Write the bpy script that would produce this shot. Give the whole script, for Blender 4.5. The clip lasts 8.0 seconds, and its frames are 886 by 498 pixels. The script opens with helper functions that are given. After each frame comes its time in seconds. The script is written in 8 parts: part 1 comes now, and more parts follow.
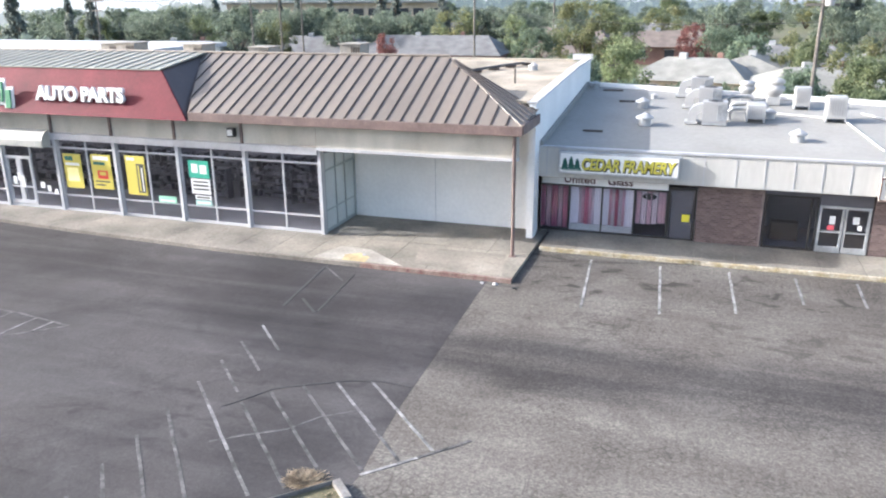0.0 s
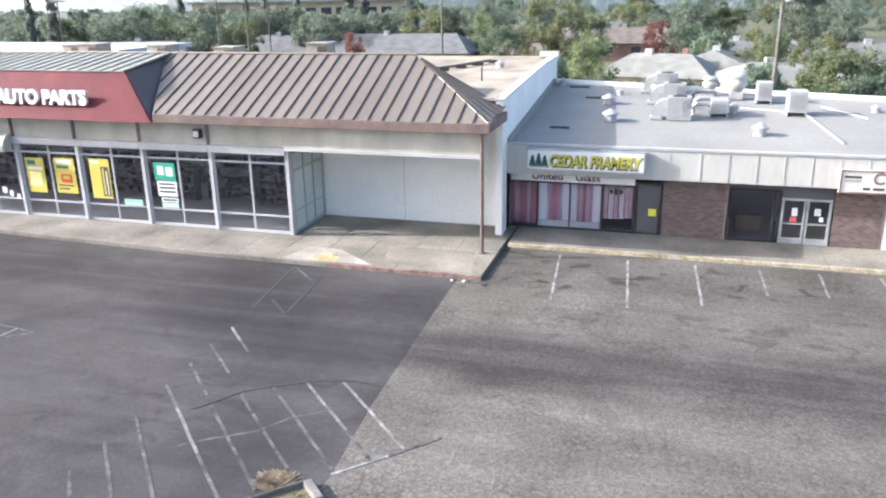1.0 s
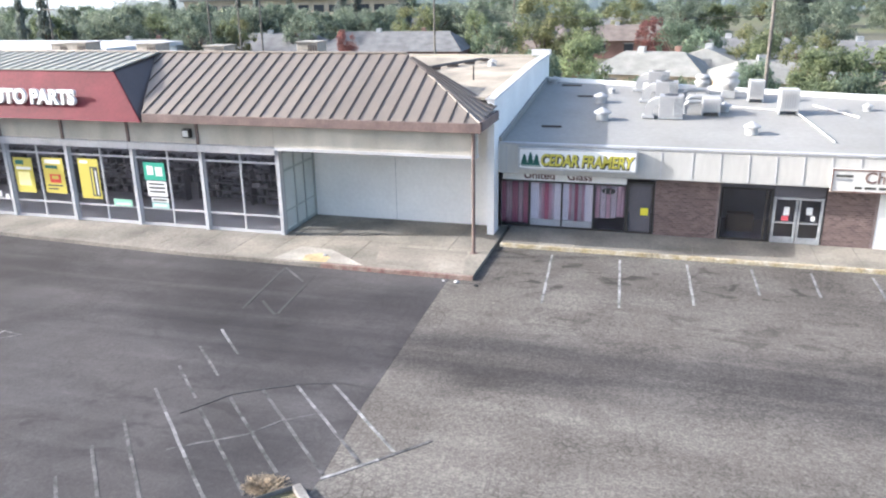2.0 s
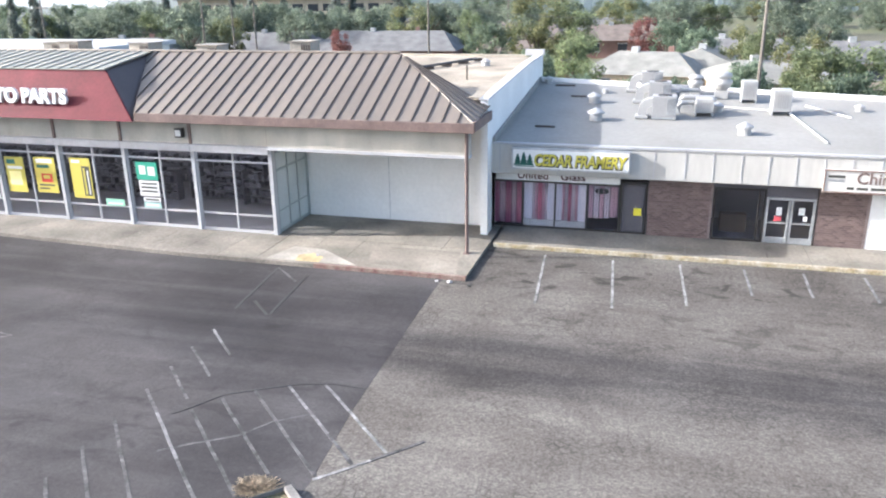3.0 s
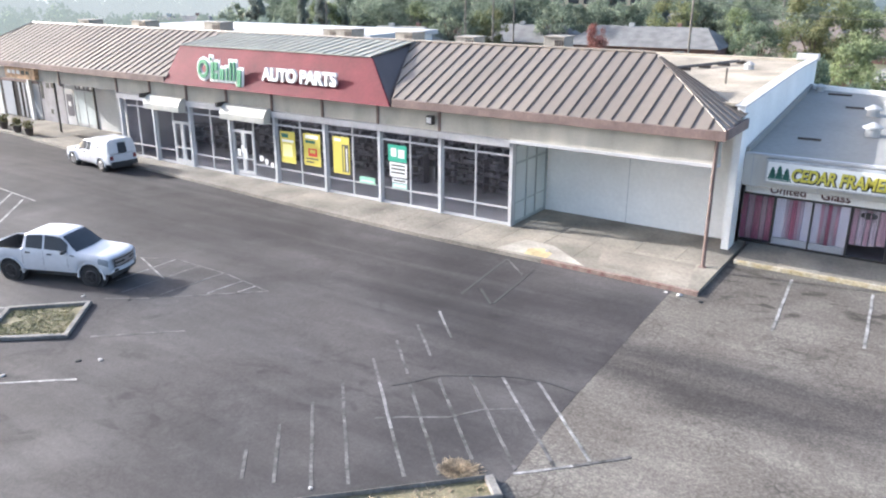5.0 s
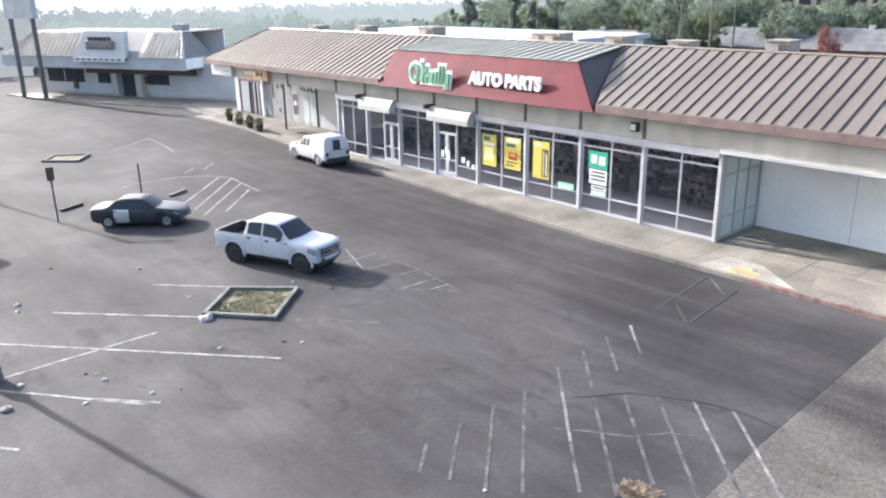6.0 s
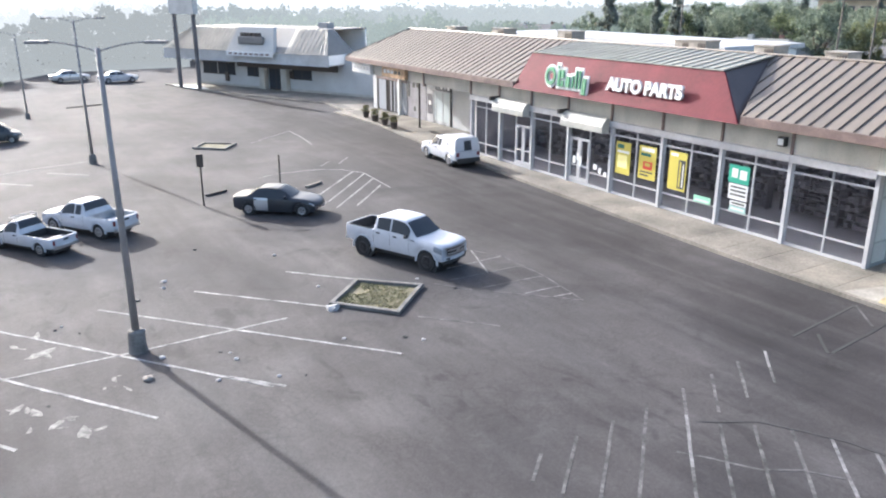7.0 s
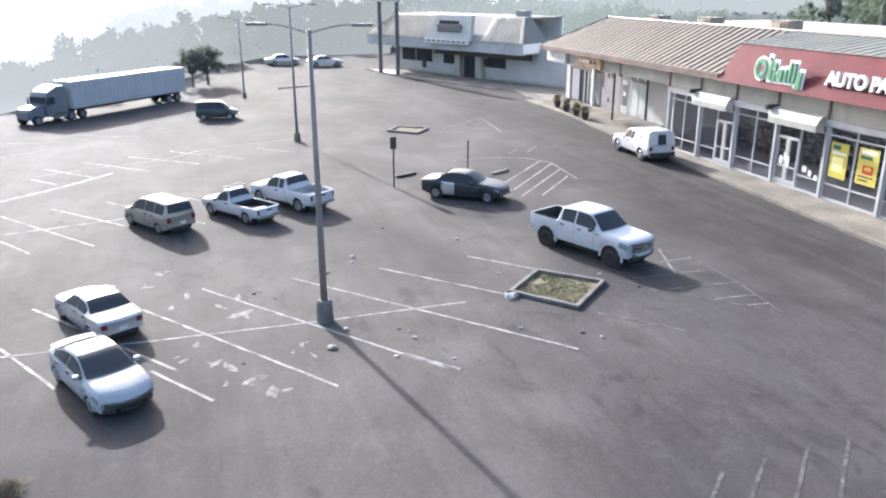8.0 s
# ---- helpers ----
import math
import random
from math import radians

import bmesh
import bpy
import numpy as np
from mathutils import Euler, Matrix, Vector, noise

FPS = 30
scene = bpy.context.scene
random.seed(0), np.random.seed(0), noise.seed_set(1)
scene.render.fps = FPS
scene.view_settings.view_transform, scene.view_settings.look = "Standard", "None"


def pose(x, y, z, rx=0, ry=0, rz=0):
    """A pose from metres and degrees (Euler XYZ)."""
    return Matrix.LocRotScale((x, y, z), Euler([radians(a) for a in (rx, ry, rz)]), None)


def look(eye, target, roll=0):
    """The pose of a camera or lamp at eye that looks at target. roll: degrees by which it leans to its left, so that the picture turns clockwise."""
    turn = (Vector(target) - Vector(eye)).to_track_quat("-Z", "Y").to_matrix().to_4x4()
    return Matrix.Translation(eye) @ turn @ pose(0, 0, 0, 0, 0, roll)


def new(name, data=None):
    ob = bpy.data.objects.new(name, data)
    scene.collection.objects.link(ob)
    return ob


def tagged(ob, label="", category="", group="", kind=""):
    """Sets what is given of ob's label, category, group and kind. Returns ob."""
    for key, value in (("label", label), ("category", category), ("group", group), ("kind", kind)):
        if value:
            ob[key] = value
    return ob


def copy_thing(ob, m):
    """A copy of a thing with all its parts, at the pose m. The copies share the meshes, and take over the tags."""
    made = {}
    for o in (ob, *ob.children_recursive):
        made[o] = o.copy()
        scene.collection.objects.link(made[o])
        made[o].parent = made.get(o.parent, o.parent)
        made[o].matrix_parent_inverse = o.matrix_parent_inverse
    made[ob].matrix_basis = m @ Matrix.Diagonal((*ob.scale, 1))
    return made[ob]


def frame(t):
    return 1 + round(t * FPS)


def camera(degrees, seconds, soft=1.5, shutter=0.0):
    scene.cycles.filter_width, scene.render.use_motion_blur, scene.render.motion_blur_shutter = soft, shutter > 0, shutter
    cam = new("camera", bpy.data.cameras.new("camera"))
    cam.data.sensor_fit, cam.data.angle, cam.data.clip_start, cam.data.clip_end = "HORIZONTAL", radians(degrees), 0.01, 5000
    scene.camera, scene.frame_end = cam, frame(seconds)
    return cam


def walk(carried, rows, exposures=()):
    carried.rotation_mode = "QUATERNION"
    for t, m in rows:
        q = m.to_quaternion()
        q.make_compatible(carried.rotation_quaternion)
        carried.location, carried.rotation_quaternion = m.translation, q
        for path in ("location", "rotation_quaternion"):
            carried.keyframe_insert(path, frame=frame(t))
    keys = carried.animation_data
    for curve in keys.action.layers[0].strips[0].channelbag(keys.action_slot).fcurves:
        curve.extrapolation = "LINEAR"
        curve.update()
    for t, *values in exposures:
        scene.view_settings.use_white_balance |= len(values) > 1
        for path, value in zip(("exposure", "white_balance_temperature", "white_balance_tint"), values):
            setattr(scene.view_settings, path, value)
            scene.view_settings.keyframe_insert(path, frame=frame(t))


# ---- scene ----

# ---- camera ----
cam = camera(59.5, 8.0, soft=2.1)
PATH = [
    (0.0, pose(0.448, -0.829, 11.379, 72.00, 0.47, 18.49)),
    (0.5, pose(0.526, -0.818, 11.413, 72.01, 0.79, 17.51)),
    (1.0, pose(0.616, -0.851, 11.390, 71.85, 0.86, 16.27)),
    (1.5, pose(0.650, -0.750, 11.424, 71.69, 0.92, 15.99)),
    (3.0, pose(0.706, -0.594, 11.469, 71.60, 0.70, 15.41)),
    (3.5, pose(0.728, -0.605, 11.480, 71.59, 0.48, 16.48)),
    (4.0, pose(0.694, -0.571, 11.547, 71.40, 0.37, 20.88)),
    (4.4, pose(0.773, -0.582, 11.626, 71.25, 0.18, 25.75)),
    (4.5, pose(0.818, -0.594, 11.648, 71.14, -0.17, 32.35)),
    (4.7, pose(0.818, -0.560, 11.648, 71.16, -0.10, 33.50)),
    (5.8, pose(0.773, -0.258, 11.670, 71.28, 0.20, 41.92)),
    (5.9, pose(0.795, -0.246, 11.659, 71.44, 0.90, 47.78)),
    (6.0, pose(0.795, -0.246, 11.659, 71.55, 0.90, 48.54)),
    (6.5, pose(0.717, -0.269, 11.693, 71.80, 0.24, 52.61)),
    (7.0, pose(0.594, -0.302, 11.682, 71.77, 0.04, 58.27)),
    (7.5, pose(0.381, -0.314, 11.581, 71.35, 0.04, 66.80)),
    (8.0, pose(0.213, -0.269, 11.514, 71.10, 0.17, 72.13)),
]
walk(cam, PATH, exposures=[(0.0, 1.89, 6050, 11), (4.4, 1.94, 6050, 11), (8.0, 1.76, 6050, 11)])

# ---- light ----
SUN_TO = Vector((-0.977, -0.213, 0.0)).normalized()
SUN_EL = radians(23.5)
world = bpy.data.worlds.new("sky")
scene.world = world
world.use_nodes = True
wn = world.node_tree.nodes
sky = wn.new("ShaderNodeTexSky")
sky.sky_type, sky.sun_disc = "NISHITA", False
sky.sun_elevation, sky.sun_rotation = SUN_EL, math.atan2(SUN_TO.x, SUN_TO.y)
sky.air_density, sky.dust_density, sky.ozone_density = 1.0, 4.0, 1.0
world.node_tree.links.new(sky.outputs[0], wn["Background"].inputs[0])
wn["Background"].inputs[1].default_value = 0.13
sun = new("sun", bpy.data.lights.new("sun", "SUN"))
sun.data.energy, sun.data.angle, sun.data.color = 2.9, radians(0.6), (1.0, 0.96, 0.91)
sun.matrix_world = look((0, 0, 60), Vector((0, 0, 60)) - Vector((SUN_TO.x * math.cos(SUN_EL), SUN_TO.y * math.cos(SUN_EL), math.sin(SUN_EL))))


# ---- materials ----
def mat(name, color, rough=0.7, metal=0.0, var=0.15, big=0.4, fine=12.0, bump=0.15, tint=None, coat=0.0, spec=0.5, island=0.0, rand=0.0, streak=None):
    """Colour with a large and a fine variation, relief, and a little difference from piece to piece."""
    m = bpy.data.materials.new(name)
    m.use_nodes = True
    n, ln = m.node_tree.nodes, m.node_tree.links
    b = n["Principled BSDF"]
    b.inputs["Roughness"].default_value, b.inputs["Metallic"].default_value = rough, metal
    b.inputs["Coat Weight"].default_value, b.inputs["Specular IOR Level"].default_value = coat, spec
    tc = n.new("ShaderNodeTexCoord")
    src = tc.outputs["Object"]
    if streak:
        mp = n.new("ShaderNodeMapping")
        mp.inputs["Scale"].default_value = streak
        ln.new(src, mp.inputs[0])
        src = mp.outputs[0]
    a, f = n.new("ShaderNodeTexNoise"), n.new("ShaderNodeTexNoise")
    for node, s, d in ((a, big, 5.0), (f, fine, 4.0)):
        node.inputs["Scale"].default_value, node.inputs["Detail"].default_value = s, d
        ln.new(src, node.inputs["Vector"])
    c2 = tint or tuple(min(1, v * (1 + 2.2 * var)) for v in color)
    c1 = tuple(v * (1 - 1.6 * var) for v in color)
    ramp = n.new("ShaderNodeValToRGB")
    ramp.color_ramp.elements[0].position, ramp.color_ramp.elements[1].position = 0.32, 0.72
    ramp.color_ramp.elements[0].color, ramp.color_ramp.elements[1].color = (*c1, 1), (*c2, 1)
    ln.new(a.outputs["Fac"], ramp.inputs[0])
    hsv = n.new("ShaderNodeHueSaturation")
    mr = n.new("ShaderNodeMapRange")
    mr.inputs["From Min"].default_value, mr.inputs["From Max"].default_value = 0.3, 0.7
    mr.inputs["To Min"].default_value, mr.inputs["To Max"].default_value = 1 - var, 1 + var
    ln.new(f.outputs["Fac"], mr.inputs["Value"])
    val = mr.outputs[0]
    for use, node, out in ((rand, "ShaderNodeObjectInfo", "Random"), (island, "ShaderNodeNewGeometry", "Random Per Island")):
        if use:
            info, r2, mu = n.new(node), n.new("ShaderNodeMapRange"), n.new("ShaderNodeMath")
            r2.inputs["To Min"].default_value, r2.inputs["To Max"].default_value = 1 - use, 1 + use
            mu.operation = "MULTIPLY"
            ln.new(info.outputs[out], r2.inputs["Value"])
            ln.new(val, mu.inputs[0]), ln.new(r2.outputs[0], mu.inputs[1])
            val = mu.outputs[0]
    ln.new(val, hsv.inputs["Value"])
    ln.new(ramp.outputs[0], hsv.inputs["Color"])
    ln.new(hsv.outputs[0], b.inputs["Base Color"])
    if bump:
        bp = n.new("ShaderNodeBump")
        bp.inputs["Strength"].default_value, bp.inputs["Distance"].default_value = bump, 0.02
        ln.new(f.outputs["Fac"], bp.inputs["Height"])
        ln.new(bp.outputs[0], b.inputs["Normal"])
    return m


def see_through(name, tintc=(0.97, 0.97, 0.98)):
    """Window glass: clear with a mirror-like gloss."""
    m = bpy.data.materials.new(name)
    m.use_nodes = True
    n, ln = m.node_tree.nodes, m.node_tree.links
    n.remove(n["Principled BSDF"])
    tr, gl, mx, lw = n.new("ShaderNodeBsdfTransparent"), n.new("ShaderNodeBsdfGlossy"), n.new("ShaderNodeMixShader"), n.new("ShaderNodeLayerWeight")
    pw, fr = n.new("ShaderNodeMath"), n.new("ShaderNodeMapRange")
    tr.inputs[0].default_value = (*tintc, 1)
    gl.inputs["Roughness"].default_value = 0.03
    pw.operation, pw.inputs[1].default_value = "POWER", 5.0
    ln.new(lw.outputs["Facing"], pw.inputs[0]), ln.new(pw.outputs[0], fr.inputs["Value"])
    fr.inputs["To Min"].default_value, fr.inputs["To Max"].default_value = 0.04, 1.0
    ln.new(fr.outputs[0], mx.inputs[0]), ln.new(tr.outputs[0], mx.inputs[1]), ln.new(gl.outputs[0], mx.inputs[2])
    ln.new(mx.outputs[0], n["Material Output"].inputs[0])
    return m


def asphalt(name, base, pale, crack, crack_scale, stain, lanes=(), oil=(), scuffed=0.3):
    """Worn asphalt: aggregate grain, wide patches, cracks and oil stains."""
    m = bpy.data.materials.new(name)
    m.use_nodes = True
    n, ln = m.node_tree.nodes, m.node_tree.links
    b = n["Principled BSDF"]
    b.inputs["Roughness"].default_value, b.inputs["Specular IOR Level"].default_value = 0.84, 0.2
    co = n.new("ShaderNodeTexCoord").outputs["Object"]

    def tex(scale, detail=6.0, dist=0.0, stretch=None):
        v = co
        if stretch:
            mp = n.new("ShaderNodeMapping")
            mp.inputs["Scale"].default_value = stretch
            ln.new(co, mp.inputs[0])
            v = mp.outputs[0]
        t = n.new("ShaderNodeTexNoise")
        t.inputs["Scale"].default_value, t.inputs["Detail"].default_value, t.inputs["Distortion"].default_value = scale, detail, dist
        ln.new(v, t.inputs["Vector"])
        return t.outputs["Fac"]

    def ramp(fac, p0, p1, c0=(0, 0, 0), c1=(1, 1, 1)):
        r = n.new("ShaderNodeValToRGB")
        r.color_ramp.elements[0].position, r.color_ramp.elements[1].position = p0, p1
        r.color_ramp.elements[0].color, r.color_ramp.elements[1].color = (*c0, 1), (*c1, 1)
        ln.new(fac, r.inputs[0])
        return r.outputs[0]

    def mix(fac, c0, c1, kind="MIX"):
        x = n.new("ShaderNodeMix")
        x.data_type, x.blend_type = "RGBA", kind
        for sock, v in ((x.inputs["Factor"], fac), (x.inputs["A"], c0), (x.inputs["B"], c1)):
            if isinstance(v, (int, float)):
                sock.default_value = v
            elif isinstance(v, tuple):
                sock.default_value = (*v, 1)
            else:
                ln.new(v, sock)
        return x.outputs["Result"]

    col = ramp(tex(0.09, 5, 0.6, (1.0, 1.7, 1.0)), 0.34, 0.68, base, pale)
    col = mix(0.55, col, ramp(tex(0.55, 7, 0.4), 0.25, 0.8, (0.72, 0.72, 0.72), (1.2, 1.2, 1.2)), "MULTIPLY")
    col = mix(0.6, col, ramp(tex(38, 3), 0.25, 0.75, (0.6, 0.6, 0.6), (1.35, 1.35, 1.35)), "MULTIPLY")
    col = mix(min(1.0, crack), col, ramp(tex(15, 6), 0.34, 0.66, (0.68, 0.68, 0.68), (1.3, 1.3, 1.3)), "MULTIPLY")
    # coarse stones standing proud of the worn binder
    col = mix(min(1.0, crack), col, ramp(tex(7, 5, 0.3), 0.36, 0.66, (0.78, 0.78, 0.78), (1.2, 1.2, 1.2)), "MULTIPLY")
    if stain:
        col = mix(ramp(tex(0.42, 3, 0.9), 0.655, 0.75, (0, 0, 0), (stain, stain, stain)), col, tuple(v * 0.33 for v in base))
    # pale scuffs where the sealing has worn, and short dragged streaks
    scuff = ramp(tex(1.3, 9, 1.6), 0.56, 0.78, (0, 0, 0), (scuffed, scuffed, scuffed))
    col = mix(scuff, col, tuple(min(1.0, v * 1.55) for v in pale))
    drag = ramp(tex(0.8, 8, 0.5, (0.22, 2.6, 1.0)), 0.3, 0.74, (0.8, 0.8, 0.8), (1.2, 1.2, 1.2))
    col = mix(0.5, col, drag, "MULTIPLY")
    grime = ramp(tex(0.25, 8, 1.2), 0.42, 0.6, (0.78, 0.76, 0.76), (1.06, 1.06, 1.06))
    col = mix(0.6, col, grime, "MULTIPLY")

    def across(px, py, nx, ny):
        """Distance from a line through (px, py) with the normal (nx, ny), roughened by noise."""
        d = n.new("ShaderNodeVectorMath")
        d.operation = "DOT_PRODUCT"
        ln.new(co, d.inputs[0])
        d.inputs[1].default_value = (nx, ny, 0)
        ad = n.new("ShaderNodeMath")
        ad.operation, ad.inputs[1].default_value = "SUBTRACT", px * nx + py * ny
        ln.new(d.outputs["Value"], ad.inputs[0])
        wb = n.new("ShaderNodeMath")
        wb.operation, wb.inputs[1].default_value = "MULTIPLY_ADD", 3.2
        ln.new(tex(0.22, 5, 0.5), wb.inputs[0])
        ln.new(ad.outputs[0], wb.inputs[2])
        mi = n.new("ShaderNodeMath")
        mi.operation, mi.inputs[1].default_value = "SUBTRACT", 1.6
        ln.new(wb.outputs[0], mi.inputs[0])
        ab = n.new("ShaderNodeMath")
        ab.operation = "ABSOLUTE"
        ln.new(mi.outputs[0], ab.inputs[0])
        return ab.outputs[0]

    def scaled(fac, k):
        mu = n.new("ShaderNodeMath")
        mu.operation, mu.inputs[1].default_value = "MULTIPLY", k
        ln.new(fac, mu.inputs[0])
        return mu.outputs[0]

    # lanes where the traffic has darkened or polished the surface
    for px, py, nx, ny, half, amt in lanes:
        band = ramp(scaled(across(px, py, nx, ny), 0.1), half * 0.045, half * 0.13, (amt, amt, amt), (0, 0, 0))
        streak = ramp(tex(0.7, 9, 0.6, (0.12, 1.6, 1.0)), 0.3, 0.62, (0.45, 0.45, 0.45))
        col = mix(mix(1.0, band, streak, "MULTIPLY"), col, mix(1.0, col, (0.42, 0.425, 0.455), "MULTIPLY"))
    # oil drips in rows where cars stand
    for px, py, nx, ny, half, amt in oil:
        band = ramp(scaled(across(px, py, nx, ny), 0.1), half * 0.06, half * 0.12, (1, 1, 1), (0, 0, 0))
        spots = ramp(tex(0.9, 4, 1.0, (0.8, 1.3, 1.0)), 0.56, 0.68, (0, 0, 0), (amt, amt, amt))
        col = mix(mix(1.0, band, spots, "MULTIPLY"), col, tuple(v * 0.3 for v in base))
    for sc, wd, amt in ((crack_scale, 0.005, crack * 0.35), (crack_scale * 5.5, 0.035, crack * 0.5), (crack_scale * 14, 0.09, crack * 0.55)):
        vo = n.new("ShaderNodeTexVoronoi")
        vo.feature = "DISTANCE_TO_EDGE"
        vo.inputs["Scale"].default_value = sc
        wob = mix(0.86, tex(0.8, 7), co)
        ln.new(wob, vo.inputs["Vector"])
        line = ramp(vo.outputs["Distance"], 0.0, wd, (amt, amt, amt), (0, 0, 0))
        line = mix(1.0, line, ramp(tex(0.3, 3), 0.42, 0.62), "MULTIPLY")
        col = mix(line, col, tuple(v * 0.25 for v in base))
    ln.new(col, b.inputs["Base Color"])
    bp = n.new("ShaderNodeBump")
    bp.inputs["Strength"].default_value, bp.inputs["Distance"].default_value = 0.35, 0.015
    ln.new(tex(45, 4), bp.inputs["Height"])
    ln.new(bp.outputs[0], b.inputs["Normal"])
    return m


ASPHALT_NEW = asphalt("sealed asphalt", (0.051, 0.049, 0.051), (0.1, 0.094, 0.093), 0.3, 0.2, 0.35, scuffed=0.16, lanes=((-20, 21.8, 0.1, 0.995, 4.2, 0.75), (-9.5, 15, 0.9, 0.43, 2.2, 0.45)), oil=((-25, 4, 0.6, -0.8, 3.0, 0.4),))
ASPHALT_OLD = asphalt("old cracked asphalt", (0.113, 0.103, 0.091), (0.168, 0.156, 0.14), 0.8, 0.3, 0.45, lanes=((0, 19.55, 0.0, 1.0, 2.0, 1.0), (0, 27.0, 0.0, 1.0, 2.2, 0.3)), oil=((0, 27.3, 0.02, 1.0, 2.6, 0.85), (0, 22.5, 0.05, 1.0, 1.8, 0.5)))
EARTH = mat("dry earth and grass", (0.16, 0.14, 0.09), 0.95, var=0.3, big=0.02, fine=1.5, bump=0.3, tint=(0.1, 0.12, 0.05))
CONCRETE = mat("weathered concrete", (0.158, 0.144, 0.123), 0.88, var=0.22, big=0.4, fine=9, bump=0.25, rand=0.07)
# Lighter concrete copy: sunlight on alcove and shop paving is put into colour.
CONCRETE_LIT = mat("cream concrete with sunlight in its colour", (0.198, 0.18, 0.151), 0.88, var=0.18, big=0.4, fine=9, bump=0.25, rand=0.05)
CONCRETE_WORN = mat("pale worn concrete", (0.3, 0.28, 0.245), 0.88, var=0.14, big=0.8, fine=9, bump=0.2)
CONCRETE_OLD = mat("stained brown concrete", (0.215, 0.193, 0.163), 0.88, var=0.18, big=0.5, fine=10, bump=0.25)
CONCRETE_GREY = mat("dirty grey concrete", (0.15, 0.142, 0.132), 0.9, var=0.22, big=1.2, fine=12, bump=0.3)
KERB_RED = mat("faded red kerb paint", (0.22, 0.1, 0.085), 0.75, var=0.25, big=2.5, fine=14, tint=(0.27, 0.22, 0.185))
KERB_YELLOW = mat("worn yellow kerb paint", (0.46, 0.37, 0.2), 0.75, var=0.22, big=3.0, fine=12, tint=(0.44, 0.4, 0.32))
YELLOW_PATCH = mat("faded yellow ramp paint", (0.42, 0.33, 0.18), 0.8, var=0.15, big=1.5, fine=10)
LINE_PAINT = mat("worn white line paint", (0.19, 0.187, 0.19), 0.8, var=0.35, big=1.8, fine=9, bump=0.0, tint=(0.36, 0.356, 0.352))
LINE_WORN = mat("thin worn white paint", (0.068, 0.067, 0.069), 0.85, var=0.4, big=2.0, fine=9, bump=0.0, tint=(0.135, 0.133, 0.132))
LINE_FADED = mat("faded line paint", (0.14, 0.137, 0.14), 0.85, var=0.3, big=2.2, fine=8, bump=0.0)
STUCCO = mat("grey textured stucco", (0.43, 0.41, 0.36), 0.92, var=0.09, big=1.1, fine=30, bump=0.9, streak=(1, 1, 0.5))
WHITE_WALL = mat("white painted wall", (0.8, 0.79, 0.77), 0.75, var=0.04, big=0.35, fine=6, bump=0.1)
# White wall paint darkened: shade under the roof overhangs put into its colour.
SHADED_WHITE = mat("white paint darkened for shade", (0.5, 0.5, 0.49), 0.8, var=0.06, big=0.4, fine=6, bump=0.08)
AWNING = mat("cream-white awning", (0.42, 0.42, 0.385), 0.6, var=0.06, big=1.2, fine=8, bump=0.05)
WHITE_TRIM = mat("white enamel trim", (0.44, 0.44, 0.45), 0.5, var=0.06, big=1.0, fine=8, bump=0.05)
BROWN_METAL = mat("brown roof metal", (0.178, 0.15, 0.124), 0.5, 0.1, var=0.05, big=0.5, fine=6, bump=0.05, rand=0.06, streak=(1, 0.25, 1))
BROWN_TRIM = mat("red-brown painted trim", (0.155, 0.108, 0.096), 0.6, var=0.15, big=1.2, fine=9, bump=0.1)
SEAM = mat("dark standing seam", (0.078, 0.063, 0.053), 0.5, 0.2, var=0.08, bump=0.0)
RED_PANEL = mat("faded red sign panel", (0.115, 0.017, 0.025), 0.75, spec=0.25, var=0.14, big=0.6, fine=7, bump=0.08)
TAN_ROOF = mat("cream gravel roof", (0.29, 0.25, 0.195), 0.9, var=0.2, big=0.45, fine=9, bump=0.2)
WHITE_ROOF = mat("white coated roof", (0.235, 0.229, 0.213), 0.75, var=0.07, big=0.25, fine=5, bump=0.1)
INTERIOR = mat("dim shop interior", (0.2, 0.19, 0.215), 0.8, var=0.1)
SHOP_FLOOR = mat("grey vinyl shop floor", (0.2, 0.19, 0.21), 0.4, var=0.1, big=1.0, fine=8, bump=0.0)
GLASS = see_through("shop window glass")
ALU = mat("white window frame", (0.46, 0.46, 0.47), 0.4, 0.1, var=0.05, bump=0.0)
DARK_ALU = mat("dark bronze frame", (0.05, 0.045, 0.042), 0.45, 0.3, var=0.1, bump=0.0)
STEEL = mat("galvanised steel", (0.45, 0.46, 0.47), 0.45, 0.6, var=0.12, big=1.5, fine=10, bump=0.05)
BLACK = mat("black rubber and plastic", (0.025, 0.025, 0.027), 0.7, var=0.15, bump=0.05)


POLE_PAINT = mat("grey painted pole", (0.24, 0.22, 0.215), 0.6, var=0.08, big=1.5, fine=10, bump=0.05)


# ---- mesh helpers ----
def box(bm, x0, x1, y0, y1, z0, z1, bevel=0.0):
    v = [bm.verts.new(p) for p in ((x0, y0, z0), (x1, y0, z0), (x1, y1, z0), (x0, y1, z0), (x0, y0, z1), (x1, y0, z1), (x1, y1, z1), (x0, y1, z1))]
    f = [bm.faces.new([v[i] for i in q]) for q in ((3, 2, 1, 0), (4, 5, 6, 7), (0, 1, 5, 4), (1, 2, 6, 5), (2, 3, 7, 6), (3, 0, 4, 7))]
    if bevel:
        edges = {e for q in f for e in q.edges}
        bmesh.ops.bevel(bm, geom=list(edges), offset=bevel, segments=2, profile=0.6, affect="EDGES")
    return v


